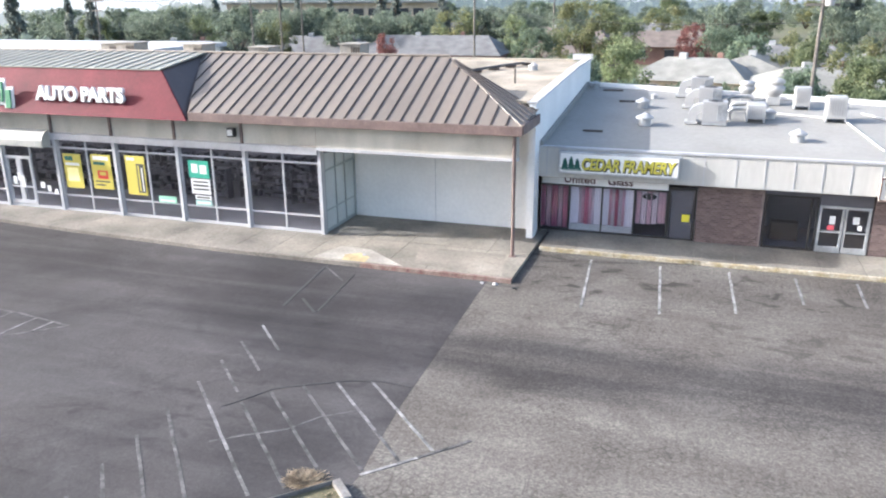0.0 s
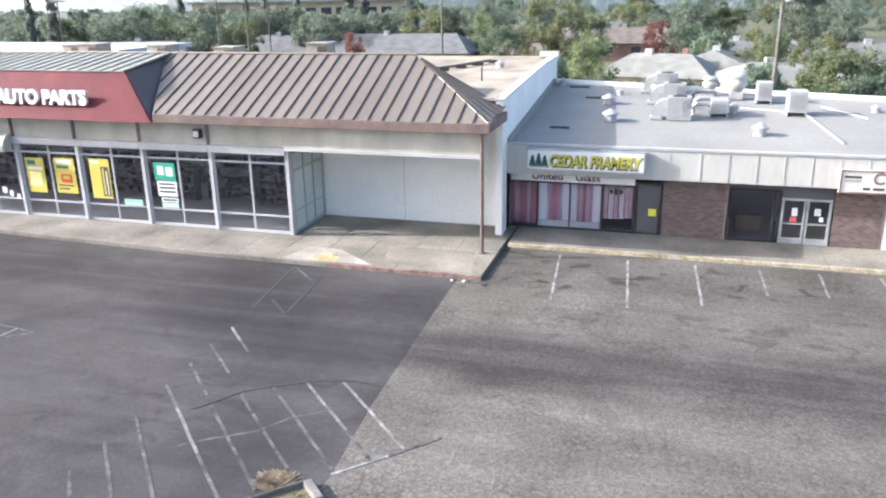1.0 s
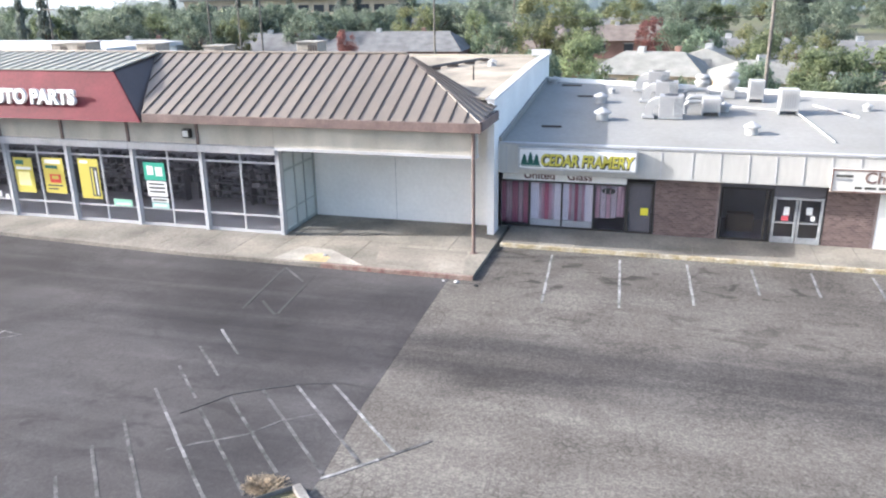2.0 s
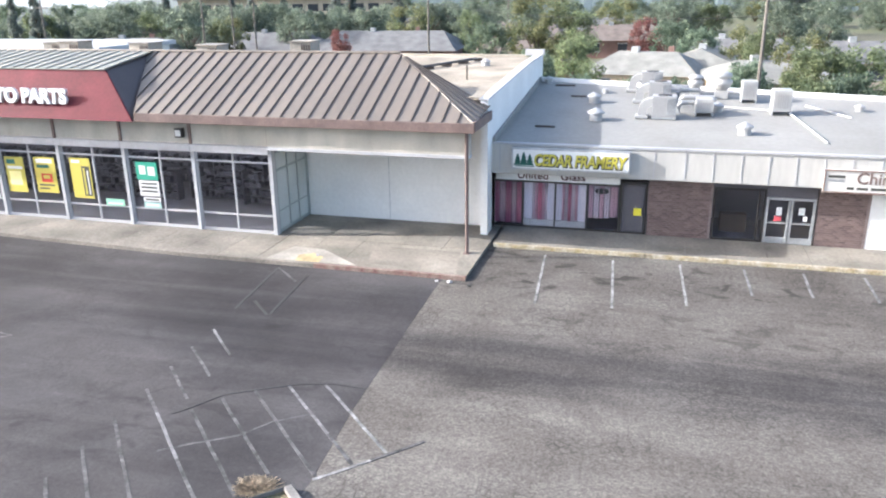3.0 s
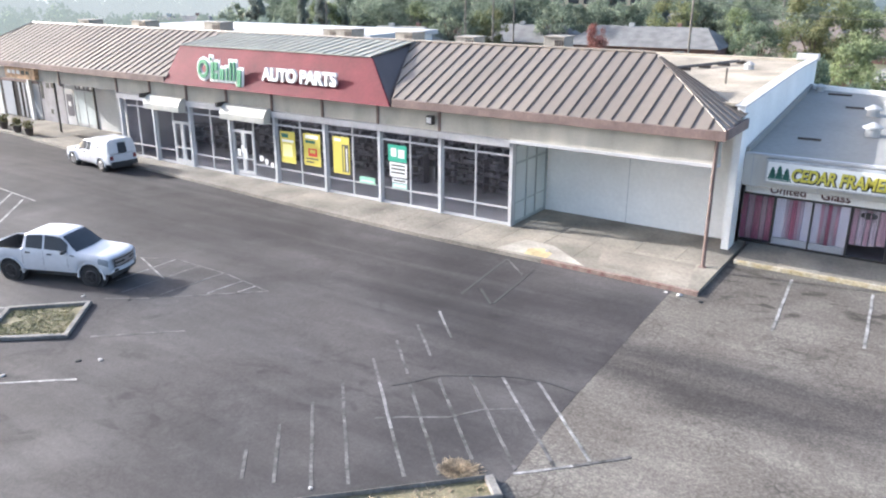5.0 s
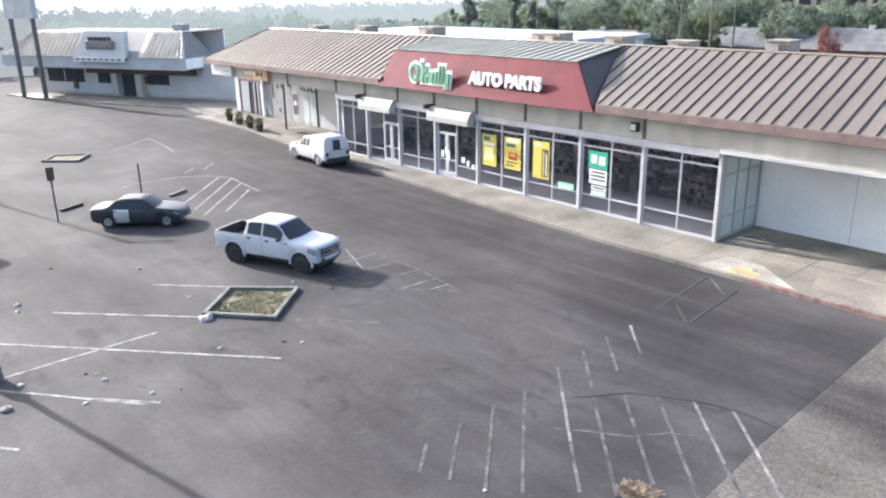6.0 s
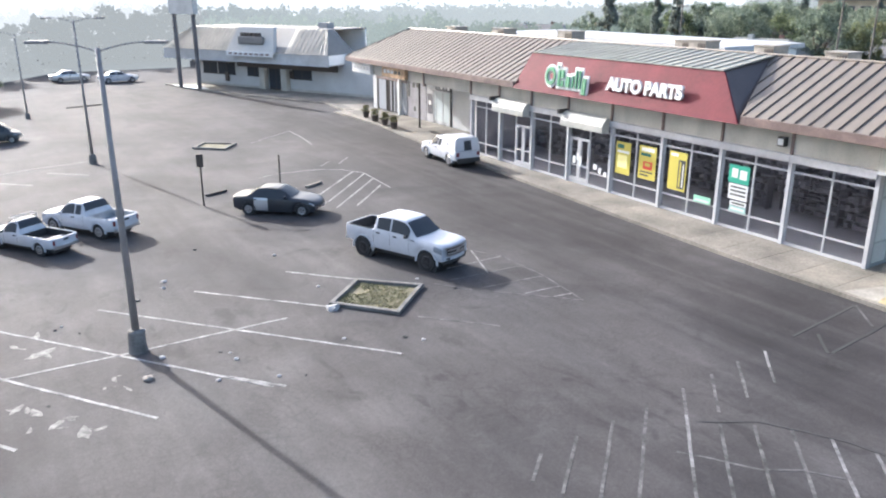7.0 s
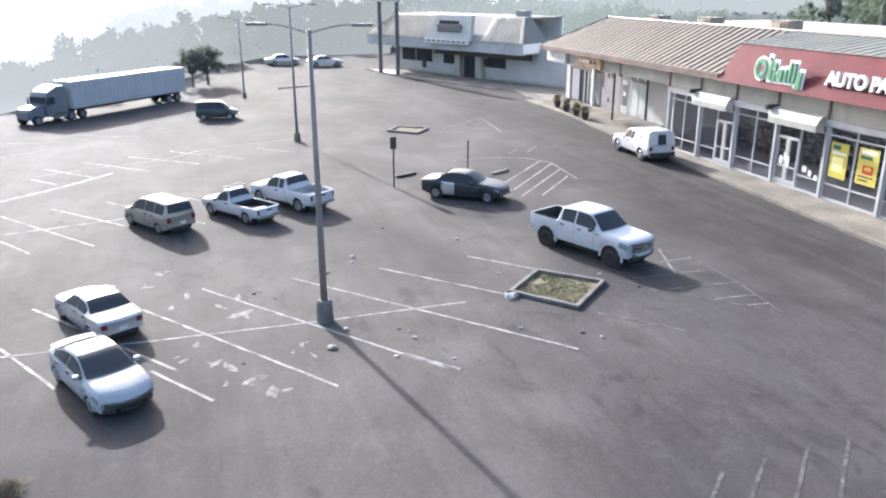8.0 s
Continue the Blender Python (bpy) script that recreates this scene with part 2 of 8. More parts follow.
def prism(bm, pts, dz):
    """A solid from a flat outline (3D points), pushed along the vector dz."""
    dz = Vector(dz)
    a = [bm.verts.new(p) for p in pts]
    b = [bm.verts.new(Vector(p) + dz) for p in pts]
    k = len(pts)
    bm.faces.new(a[::-1]), bm.faces.new(b)
    for i in range(k):
        bm.faces.new((a[i], a[(i + 1) % k], b[(i + 1) % k], b[i]))


def rod(bm, p, q, r0, r1=None, n=8):
    """A round bar from p to q."""
    p, q = Vector(p), Vector(q)
    r1 = r0 if r1 is None else r1
    m = (q - p).to_track_quat("Z", "Y").to_matrix()
    rings = []
    for c, r in ((p, r0), (q, r1)):
        rings.append([bm.verts.new(c + m @ Vector((r * math.cos(2 * math.pi * i / n), r * math.sin(2 * math.pi * i / n), 0))) for i in range(n)])
    for i in range(n):
        bm.faces.new((rings[0][i], rings[0][(i + 1) % n], rings[1][(i + 1) % n], rings[1][i]))
    bm.faces.new(rings[0][::-1]), bm.faces.new(rings[1])


def tube(bm, pts, r, n=8):
    """One bent round bar through the points."""
    pts = [Vector(p) for p in pts]
    rings = []
    for i, p in enumerate(pts):
        d = (pts[min(i + 1, len(pts) - 1)] - pts[max(i - 1, 0)]).normalized()
        m = d.to_track_quat("Z", "Y").to_matrix()
        rings.append([bm.verts.new(p + m @ Vector((r * math.cos(2 * math.pi * k / n), r * math.sin(2 * math.pi * k / n), 0))) for k in range(n)])
    for a, b in zip(rings, rings[1:]):
        for k in range(n):
            bm.faces.new((a[k], a[(k + 1) % n], b[(k + 1) % n], b[k]))
    bm.faces.new(rings[0][::-1]), bm.faces.new(rings[-1])


def lathe(bm, c, prof, n=14):
    """A turned form about the upright through c: prof is a list of (radius, height)."""
    c = Vector(c)
    rings = [[bm.verts.new(c + Vector((r * math.cos(2 * math.pi * i / n), r * math.sin(2 * math.pi * i / n), z))) for i in range(n)] for r, z in prof]
    for a, b in zip(rings, rings[1:]):
        for i in range(n):
            bm.faces.new((a[i], a[(i + 1) % n], b[(i + 1) % n], b[i]))
    bm.faces.new(rings[0][::-1]), bm.faces.new(rings[-1])


def mesh_of(name, bm, material):
    bmesh.ops.recalc_face_normals(bm, faces=bm.faces)
    me = bpy.data.meshes.new(name)
    bm.to_mesh(me)
    bm.free()
    me.materials.append(material)
    return me


def part(name, bm, material, parent=None, label="", smooth=False, crease=0):
    me = mesh_of(name, bm, material)
    if smooth or crease:
        for p in me.polygons:
            p.use_smooth = True
    if crease:
        me.set_sharp_from_angle(angle=radians(crease))
    ob = new(name, me)
    ob.parent = parent
    if label:
        ob["label"] = label
    return ob


def thing(name, label, category, group="", kind="", at=(0, 0, 0)):
    ob = new(name)
    ob.location = at
    return tagged(ob, label, category, group, kind)


def block(name, material, parent, *boxes, label="", bevel=0.0):
    bm = bmesh.new()
    for b in boxes:
        box(bm, *b, bevel=bevel)
    return part(name, bm, material, parent, label)


def lettering(name, text, size, depth, material, parent, m, label="", squeeze=1.0, shear=0.0, bold=0.018):
    cu = bpy.data.curves.new(name, "FONT")
    cu.body, cu.size, cu.extrude, cu.align_x, cu.shear = text, size, depth, "CENTER", shear
    cu.offset = bold * size
    tmp = new(name, cu)
    dg = bpy.context.evaluated_depsgraph_get()
    me = bpy.data.meshes.new_from_object(tmp.evaluated_get(dg))
    bpy.data.objects.remove(tmp)
    me.transform(m @ Matrix.Diagonal((squeeze, 1, 1, 1)))
    me.materials.clear(), me.materials.append(material)
    ob = new(name, me)
    ob.parent = parent
    if label:
        ob["label"] = label
    return ob

# ---- ground ----
def sheet(name, material, outline, z, label, category, kind="structure", parent=None):
    bm = bmesh.new()
    bm.faces.new([bm.verts.new((x, y, z)) for x, y in outline])
    ob = part(name, bm, material, parent)
    if parent is None:
        tagged(ob, label, category, kind=kind)
    return ob


sheet("ground", EARTH, [(-2500, -2500), (2500, -2500), (2500, 2500), (-2500, 2500)], -0.06, "dry earth ground reaching the horizon round the lot", "ground")
bm = bmesh.new()
prism(bm, [(-182, -60, -0.05), (-5.7, -60, -0.05), (-6.2, 12.8, -0.05), (-6.45, 16, -0.05), (-6.75, 24.5, -0.05), (-6.75, 60, -0.05), (-182, 60, -0.05)], (0, 0, 0.05))
tagged(part("parking_lot", bm, ASPHALT_NEW), "dark sealed asphalt parking lot with worn lines", "parking lot", kind="structure")
bm = bmesh.new()
prism(bm, [(-5.7, -60, -0.055), (60, -60, -0.055), (60, 60, -0.055), (-6.75, 60, -0.055), (-6.75, 24.5, -0.055), (-6.45, 16, -0.055), (-6.2, 12.8, -0.055)], (0, 0, 0.05))
tagged(part("old_parking_lot", bm, ASPHALT_OLD), "old pale cracked asphalt with oil stains", "parking lot", kind="structure")

KERB = [(-5.85, 25.65), (-12, 25.68), (-18, 25.75), (-26, 26.2), (-35, 26.9), (-45, 27.7), (-52, 28.4), (-60, 29.4), (-66, 30.2)]


def strip(bm, line, off0, off1, z0, z1):
    """A bar that follows a line in plan, between two offsets in y."""
    for (xa, ya), (xb, yb) in zip(line, line[1:]):
        v = [bm.verts.new(p) for p in ((xa, ya + off0, z0), (xb, yb + off0, z0), (xb, yb + off1, z0), (xa, ya + off1, z0), (xa, ya + off0, z1), (xb, yb + off0, z1), (xb, yb + off1, z1), (xa, ya + off1, z1))]
        for q in ((0, 1, 2, 3), (7, 6, 5, 4), (4, 5, 1, 0), (5, 6, 2, 1), (6, 7, 3, 2), (7, 4, 0, 3)):
            bm.faces.new([v[i] for i in q])


side = thing("pavement", "pale concrete pavement with joints along the store", "pavement", kind="structure")
bm = bmesh.new()
strip(bm, KERB[1:], 0, 0.16, -0.02, 0.16)
part("kerb", bm, CONCRETE, side)
bm = bmesh.new()
strip(bm, KERB[:2], 0, 0.16, -0.02, 0.16)
part("kerb", bm, KERB_RED, side, "faded red painted kerb")
slab_x = [-5.85 - 1.75 * i for i in range(35)]


def kerb_y(x):
    for (xa, ya), (xb, yb) in zip(KERB, KERB[1:]):
        if xb <= x <= xa:
            return ya + (yb - ya) * (x - xa) / (xb - xa)
    return KERB[-1][1]


for i, (xa, xb) in enumerate(zip(slab_x, slab_x[1:])):
    ya, yb = kerb_y(xa) + 0.165, kerb_y(xb) + 0.165
    back = 32.4 if xa > -15.3 else 33.28 if xb < -43 else 29.2
    mid = max(28.9, ya + 0.6)
    bm = bmesh.new()
    prism(bm, [(xa - 0.012, ya, 0), (xb + 0.012, yb, 0), (xb + 0.012, mid - 0.012, 0), (xa - 0.012, mid - 0.012, 0)], (0, 0, 0.15))
    part("slab", bm, CONCRETE_LIT if xa > -16 else CONCRETE, side)
    bm = bmesh.new()
    prism(bm, [(xa - 0.012, mid + 0.012, 0), (xb + 0.012, mid + 0.012, 0), (xb + 0.012, back, 0), (xa - 0.012, back, 0)], (0, 0, 0.15))
    part("slab", bm, CONCRETE_LIT if xa > -16 else CONCRETE, side)
block("bed", CONCRETE_OLD, side, (-66, -5.9, 29.0, 33.3, -0.02, 0.135))
bm = bmesh.new()
prism(bm, [(-12.9, 25.95, 0.1535), (-11.9, 25.95, 0.1535), (-11.95, 26.55, 0.1535), (-12.5, 26.95, 0.1535), (-13.05, 26.6, 0.1535)], (0, 0, 0.003))
part("ramp_marking", bm, YELLOW_PATCH, side, "faded yellow paint on the pavement")

for nm, m2, outline, zz, lab in (("repair_patch", CONCRETE_OLD, [(-10.5, 28.4), (-6.75, 28.5), (-6.3, 25.95), (-9.95, 26.35)], 0.1515, "darker repaired panel of the pavement"), ("worn_fan", CONCRETE_WORN, [(-14.2, 25.95), (-13.7, 27.6), (-12.3, 27.5), (-10.3, 25.95)], 0.1505, "pale worn fan where carts roll down")):
    bm = bmesh.new()
    prism(bm, [(x, y, zz) for x, y in outline], (0, 0, 0.0025))
    part(nm, bm, m2, side, lab)

walk2 = thing("shop_pavement", "concrete pavement with worn yellow kerb before the shops", "pavement", kind="structure")
for i in range(24):
    x0 = -5.7 + 1.55 * i
    block("slab", CONCRETE_LIT, walk2, (x0 + 0.012, x0 + 1.538, 30.05, 32.7, 0, 0.15))
block("bed", CONCRETE_OLD, walk2, (-5.7, 31.5, 30.0, 32.7, -0.03, 0.13))
bm = bmesh.new()
for i in range(12):
    box(bm, -5.7 + 3.1 * i + 0.008, -5.7 + 3.1 * (i + 1) - 0.008, 29.88, 30.04, -0.02, 0.155, bevel=0.02)
part("kerb", bm, KERB_YELLOW, walk2, "worn yellow painted kerb")

# ---- the auto parts store ----
COLS = [-15.2, -18.95, -22.5, -26.05, -29.6, -33.1, -36.45, -39.75, -43.0]
store = thing("auto_parts_store", "long single-storey store with brown metal mansard roof and red sign", "store building")
FY = 29.0
CREAM = mat("cream painted coping", (0.42, 0.38, 0.31), 0.8, var=0.1)
# walls, floor and flat roof
block("wall", WHITE_WALL, store, (-60.8, -6.6, 45.9, 46.2, 0, 6.2), (-60.9, -60.7, 33, 46.2, 0, 6.0), (-43.1, -42.9, 29.2, 46, 0, 5.2))
block("shop_floor", SHOP_FLOOR, store, (-42.9, -15.35, 29.15, 45.8, 0.0, 0.16))
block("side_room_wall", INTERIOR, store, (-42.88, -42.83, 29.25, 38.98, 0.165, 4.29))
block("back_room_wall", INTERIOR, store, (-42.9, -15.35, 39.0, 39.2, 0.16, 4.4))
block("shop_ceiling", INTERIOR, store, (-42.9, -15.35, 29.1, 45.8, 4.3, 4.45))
bm = bmesh.new()
prism(bm, [(-60.8, 31.0, 5.95), (-6.5, 31.0, 5.95), (-6.5, 46.1, 6.4), (-60.8, 46.1, 6.4)], (0, 0, 0.12))
part("flat_roof", bm, TAN_ROOF, store, "cream gravel flat roof")
bm = bmesh.new()
prism(bm, [(-6.5, 31.0, 0.0), (-6.5, 46.3, 0.0), (-6.5, 46.3, 6.62), (-6.5, 41.0, 6.5), (-6.5, 31.0, 5.95)], (0.3, 0, 0))
part("parapet_wall", bm, WHITE_WALL, store, "white painted side parapet")
bm = bmesh.new()
prism(bm, [(-6.56, 30.9, 5.97), (-6.14, 30.9, 5.97), (-6.14, 41, 6.52), (-6.56, 41, 6.52)], (0, 0, 0.07))
prism(bm, [(-6.56, 41, 6.52), (-6.14, 41, 6.52), (-6.14, 46.35, 6.64), (-6.56, 46.35, 6.64)], (0, 0, 0.07))
box(bm, -7.2, -6.1, 45.9, 46.4, 6.6, 6.92)
part("parapet_cap", bm, WHITE_TRIM, store)
block("back_parapet", CREAM, store, (-60.8, -7.2, 45.95, 46.3, 6.35, 6.62))

# columns, shutter housing, stucco band
for x in COLS:
    block("column", WHITE_TRIM, store, (x - 0.085, x + 0.085, 28.84, 29.12, 0.15, 4.02), bevel=0.012)
for a, b in zip(COLS, COLS[1:]):
    block("shutter_housing", WHITE_TRIM, store, (b + 0.004, a - 0.004, 28.7, 29.06, 3.74, 4.06), label="white roller shutter housing", bevel=0.03)
for i, (a, b) in enumerate(zip(COLS, COLS[1:])):
    block("stucco_panel", STUCCO, store, (b + 0.06, a - 0.06, 28.86, 29.06, 4.07, 5.06))
for x in COLS + [-49.2]:
    block("fascia_batten", BROWN_TRIM, store, (x - 0.06, x + 0.06, 28.78, 29.0, 4.02, 5.06))
block("stucco_panel", STUCCO, store, (-15.1, -6.4, 28.5, 28.9, 4.12, 5.06))
block("beam_trim", WHITE_TRIM, store, (-15.1, -6.38, 28.46, 28.94, 4.0, 4.12))
block("stucco_panel", STUCCO, store, (-60.9, -43.1, 28.86, 29.06, 4.15, 5.06))
block("soffit", WHITE_WALL, store, (-60.8, -6.3, 28.25, 32.5, 5.07, 5.12))
block("alcove_wall", WHITE_WALL, store, (-15.2, -11.12, 32.35, 32.55, 0.15, 5.07), (-11.09, -6.5, 32.35, 32.55, 0.15, 5.07))
block("door_line", STEEL, store, (-11.12, -11.09, 32.36, 32.5, 0.15, 5.0))
for xx, yy in ((-6.46, 28.37), (-53.8, 31.1)):
    bm = bmesh.new()
    rod(bm, (xx, yy, 0.14), (xx, yy, 5.08), 0.075, n=12)
    box(bm, xx - 0.14, xx + 0.14, yy - 0.14, yy + 0.14, 0.145, 0.17)
    part("post", bm, BROWN_TRIM if xx > -20 else DARK_ALU, store, "red-brown steel corner post" if xx > -20 else "dark steel post")


def glazed_bay(x0, x1, y, door, parent, split=0.5, mirrored=False):
    """A storefront bay between two columns: frame, bars and panes; with a door leaf pair where wanted."""
    fr = ALU
    w = 0.034
    z0, z1, za, zb = 0.2, 3.74, 0.95, 3.32
    xm = x0 + (x1 - x0) * split
    bars = []
    add = lambda *q: bars.append(q)
    add(x0, x1, y - 0.05, y + 0.05, z0 - 0.05, z0 + 0.07)
    add(x0, x1, y - 0.04, y + 0.04, zb - w, zb + w)
    add(x0, x0 + 0.05, y - 0.045, y + 0.045, z0 + 0.07, zb - w)
    add(x1 - 0.05, x1, y - 0.045, y + 0.045, z0 + 0.07, zb - w)
    add(xm - w, xm + w, y - 0.04, y + 0.04, zb + w, z1)
    add(xm - w, xm + w, y - 0.04, y + 0.04, z0 + 0.07, zb - w)
    if not door:
        add(x0 + 0.07, xm - w, y - 0.035, y + 0.035, za - w, za + w)
        add(xm + w, x1 - 0.07, y - 0.035, y + 0.035, za - w, za + w)
    else:
        add(xm + w, x1 - 0.07, y - 0.035, y + 0.035, za - w, za + w)
        xd = (x0 + 0.07 + xm - w) / 2
        add(x0 + 0.07, xm - w, y - 0.06, y + 0.06, 2.62, 2.74)
        add(xd - 0.05, xd + 0.05, y - 0.06, y + 0.06, z0 + 0.1, 2.62)
        for a, b in ((x0 + 0.07, xd - 0.05), (xd + 0.05, xm - w)):
            add(a, a + 0.08, y - 0.055, y + 0.055, z0 + 0.1, 2.62)
            add(b - 0.08, b, y - 0.055, y + 0.055, z0 + 0.1, 2.62)
            add(a + 0.08, b - 0.08, y - 0.055, y + 0.055, z0 + 0.1, 0.5)
            add(a + 0.08, b - 0.08, y - 0.055, y + 0.055, 1.15, 1.22)
    if mirrored:
        bars = [(x0 + x1 - q[1], x0 + x1 - q[0], *q[2:]) for q in bars]
    win = block("storefront_window", fr, parent, bars[0], label="white framed entrance doors with glass" if door else "")
    for q in bars[1:]:
        block("frame_bar", fr, win, q)
    cells = [(x0, xm, zb, z1), (xm, x1, zb, z1)]
    if door:
        cells += [(x0, xm, z0, zb), (xm, x1, z0, za), (xm, x1, za, zb)]
    else:
        cells += [(x0, xm, z0, za), (xm, x1, z0, za), (x0, xm, za, zb), (xm, x1, za, zb)]
    if mirrored:
        cells = [(x0 + x1 - b, x0 + x1 - a, c, d) for a, b, c, d in cells]
    for a, b, c, d in cells:
        p = block("pane", GLASS, win, (a + 0.02, b - 0.02, y + 0.004, y + 0.012, c + 0.02, d - 0.02))
        p.visible_shadow = False
    return win


BAYS = list(zip(COLS, COLS[1:]))
for i, (a, b) in enumerate(BAYS):
    glazed_bay(b + 0.085, a - 0.085, FY, i in (4, 6), store, 0.5, mirrored=i == 6)
# roller shutters half drawn over the two entrances
for i in (4, 6):
    a, b = BAYS[i]
    bm = bmesh.new()
    prism(bm, [(b + 0.05, 28.695, 3.42), (b + 0.05, 28.22, 3.42), (b + 0.05, 28.2, 3.75), (b + 0.05, 28.32, 4.0), (b + 0.05, 28.5, 4.16), (b + 0.05, 28.695, 4.22)], (a - b - 0.1, 0, 0))
    for k in range(5):
        box(bm, b + 0.1, a - 0.1, 28.19, 28.22, 3.44 + 0.06 * k, 3.49 + 0.06 * k)
    part("entrance_awning", bm, AWNING, store, "white box awning over the entrance")
    bm = bmesh.new()
    box(bm, b - 0.12, b + 0.05, 28.1, 28.8, 4.05, 4.3, bevel=0.03)
    part("awning_bracket", bm, DARK_ALU, store)

# Alcove panes: reflection of the white wall is put into this pale colour.
PALE_GLASS = mat("glass painted pale", (0.55, 0.6, 0.6), 0.25, var=0.06, bump=0.0, spec=0.7)
# glazed return at the side of the alcove
bm = bmesh.new()
for y0, y1 in ((29.15, 29.25), (30.25, 30.33), (31.2, 31.28), (32.2, 32.33)):
    box(bm, -15.24, -15.14, y0, y1, 0.15, 3.75)
for z0, z1 in ((0.15, 0.3), (1.1, 1.17), (2.9, 3.0), (3.68, 3.75)):
    for y0, y1 in ((29.25, 30.25), (30.33, 31.2), (31.28, 32.2)):
        box(bm, -15.22, -15.16, y0, y1, z0, z1)
ret = part("side_window", bm, mat("teal-grey window frame", (0.3, 0.34, 0.34), 0.5, var=0.06, bump=0.0), store, "grey framed glazed side entrance")
for y0, y1 in ((29.25, 30.25), (30.33, 31.2), (31.28, 32.2)):
    for z0, z1 in ((0.3, 1.1), (1.17, 2.9), (3.0, 3.68)):
        block("pane", PALE_GLASS, ret, (-15.194, -15.186, y0, y1, z0, z1)).visible_shadow = False
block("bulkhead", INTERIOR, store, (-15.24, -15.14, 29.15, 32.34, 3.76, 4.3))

# mansard roof: separate standing-seam pans
EAVE_Y, EAVE_Z, RIDGE_Y, RIDGE_Z = 28.15, 5.42, 33.0, 7.62
X_R, X_RR, X_L, X_LL = -6.15, -10.6, -61.0, -58.6
PAN = 0.62


def roof_z(y):
    return EAVE_Z + (y - EAVE_Y) / (RIDGE_Y - EAVE_Y) * (RIDGE_Z - EAVE_Z)


def pan(xa, xb, parent, ya0, yb0, ya1, yb1, name="roof_pan"):
    """One pan with a raised seam along its first edge: (xa, ya0)..(xa, ya1) and (xb, yb0)..(xb, yb1)."""
    bm = bmesh.new()
    up = Vector((0, 0, 0.035))
    pts = [(xa, ya0, roof_z(ya0)), (xb, yb0, roof_z(yb0)), (xb, yb1, roof_z(yb1)), (xa, ya1, roof_z(ya1))]
    prism(bm, pts, up)
    return part(name, bm, BROWN_METAL, parent)


def seam(x, y0, y1, parent):
    bm = bmesh.new()
    prism(bm, [(x - 0.02, y0, roof_z(y0) + 0.03), (x + 0.02, y0, roof_z(y0) + 0.03), (x + 0.02, y1, roof_z(y1) + 0.03), (x - 0.02, y1, roof_z(y1) + 0.03)], (0, 0, 0.06))
    return part("roof_seam", bm, SEAM, parent)


mansard = part("mansard_deck", bmesh.new(), BROWN_METAL, store, "brown standing-seam metal mansard roof")
bm = bmesh.new()
prism(bm, [(x, y, roof_z(y) - 0.05) for x, y in ((X_L, EAVE_Y), (-37.3, EAVE_Y), (-37.3, 32.75), (-23.4, 32.75), (-21.15, EAVE_Y), (X_R, EAVE_Y), (X_RR, RIDGE_Y), (X_LL, RIDGE_Y))], (0, 0.02, 0.04))
bm.to_mesh(mansard.data), bm.free()
xs = []
x = X_R
while x > X_L:
    xs.append(x)
    x -= PAN
def hip_y(x):
    """How far up the slope the pan reaches at x, cut by the hips at both ends."""
    y = RIDGE_Y
    if x > X_RR:
        y = EAVE_Y + (X_R - x) / (X_R - X_RR) * (RIDGE_Y - EAVE_Y)
    if x < X_LL:
        y = min(y, EAVE_Y + (x - X_L) / (X_LL - X_L) * (RIDGE_Y - EAVE_Y))
    return max(y, EAVE_Y + 0.02)


def low_y(x):
    """The slope is covered by the sign's box between its two ends."""
    if -37.1 < x < -21.2:
        return min(32.75, EAVE_Y + 0.05 + (-21.2 - x) * 2.2)
    return EAVE_Y


for xa, xb in zip(xs, xs[1:]):
    la, lb = low_y(xa), low_y(xb)
    if abs(la - lb) > 1.5:
        la = lb = max(la, lb)
    pan(xa, xb, mansard, la, lb, max(hip_y(xa), la + 0.01), max(hip_y(xb), lb + 0.01))
    if hip_y(xb) > low_y(xb) + 0.15:
        seam(xb, low_y(xb), hip_y(xb) - 0.05, mansard)
bm = bmesh.new()
side_pts = [Vector((X_R, EAVE_Y, EAVE_Z)), Vector((X_R, 31.3, EAVE_Z + 0.25)), Vector((X_RR, RIDGE_Y, RIDGE_Z))]
prism(bm, side_pts, (0.0, 0.0, 0.035))
part("hip_slope", bm, BROWN_METAL, mansard)
for k in range(1, 6):
    y = EAVE_Y + 0.55 * k
    a = side_pts[0].lerp(side_pts[1], 0.55 * k / 3.15)
    b = side_pts[0].lerp(side_pts[2], 0.97) if k > 9 else a.lerp(side_pts[2], 0.9 - 0.0 * k)
    bm = bmesh.new()
    rod(bm, a + Vector((0, 0, 0.06)), a.lerp(side_pts[2] + (a - side_pts[1]) * 0.12, 0.93) + Vector((0, 0, 0.06)), 0.03, n=4)
    part("roof_seam", bm, SEAM, mansard)
bm = bmesh.new()
rod(bm, (X_R, EAVE_Y, EAVE_Z + 0.04), (X_RR, RIDGE_Y, RIDGE_Z + 0.04), 0.03, n=6)
rod(bm, (X_RR, RIDGE_Y, RIDGE_Z + 0.05), (X_LL, RIDGE_Y, RIDGE_Z + 0.05), 0.07, n=6)
rod(bm, (X_LL, RIDGE_Y, RIDGE_Z + 0.05), (X_L, EAVE_Y, EAVE_Z + 0.05), 0.06, n=6)
part("ridge_cap", bm, BROWN_METAL, mansard)
bm = bmesh.new()
prism(bm, [(X_LL, RIDGE_Y, RIDGE_Z), (X_L, EAVE_Y, EAVE_Z), (X_L, 34, EAVE_Z)], (0, 0, 0.03))
part("hip_slope", bm, BROWN_METAL, mansard)
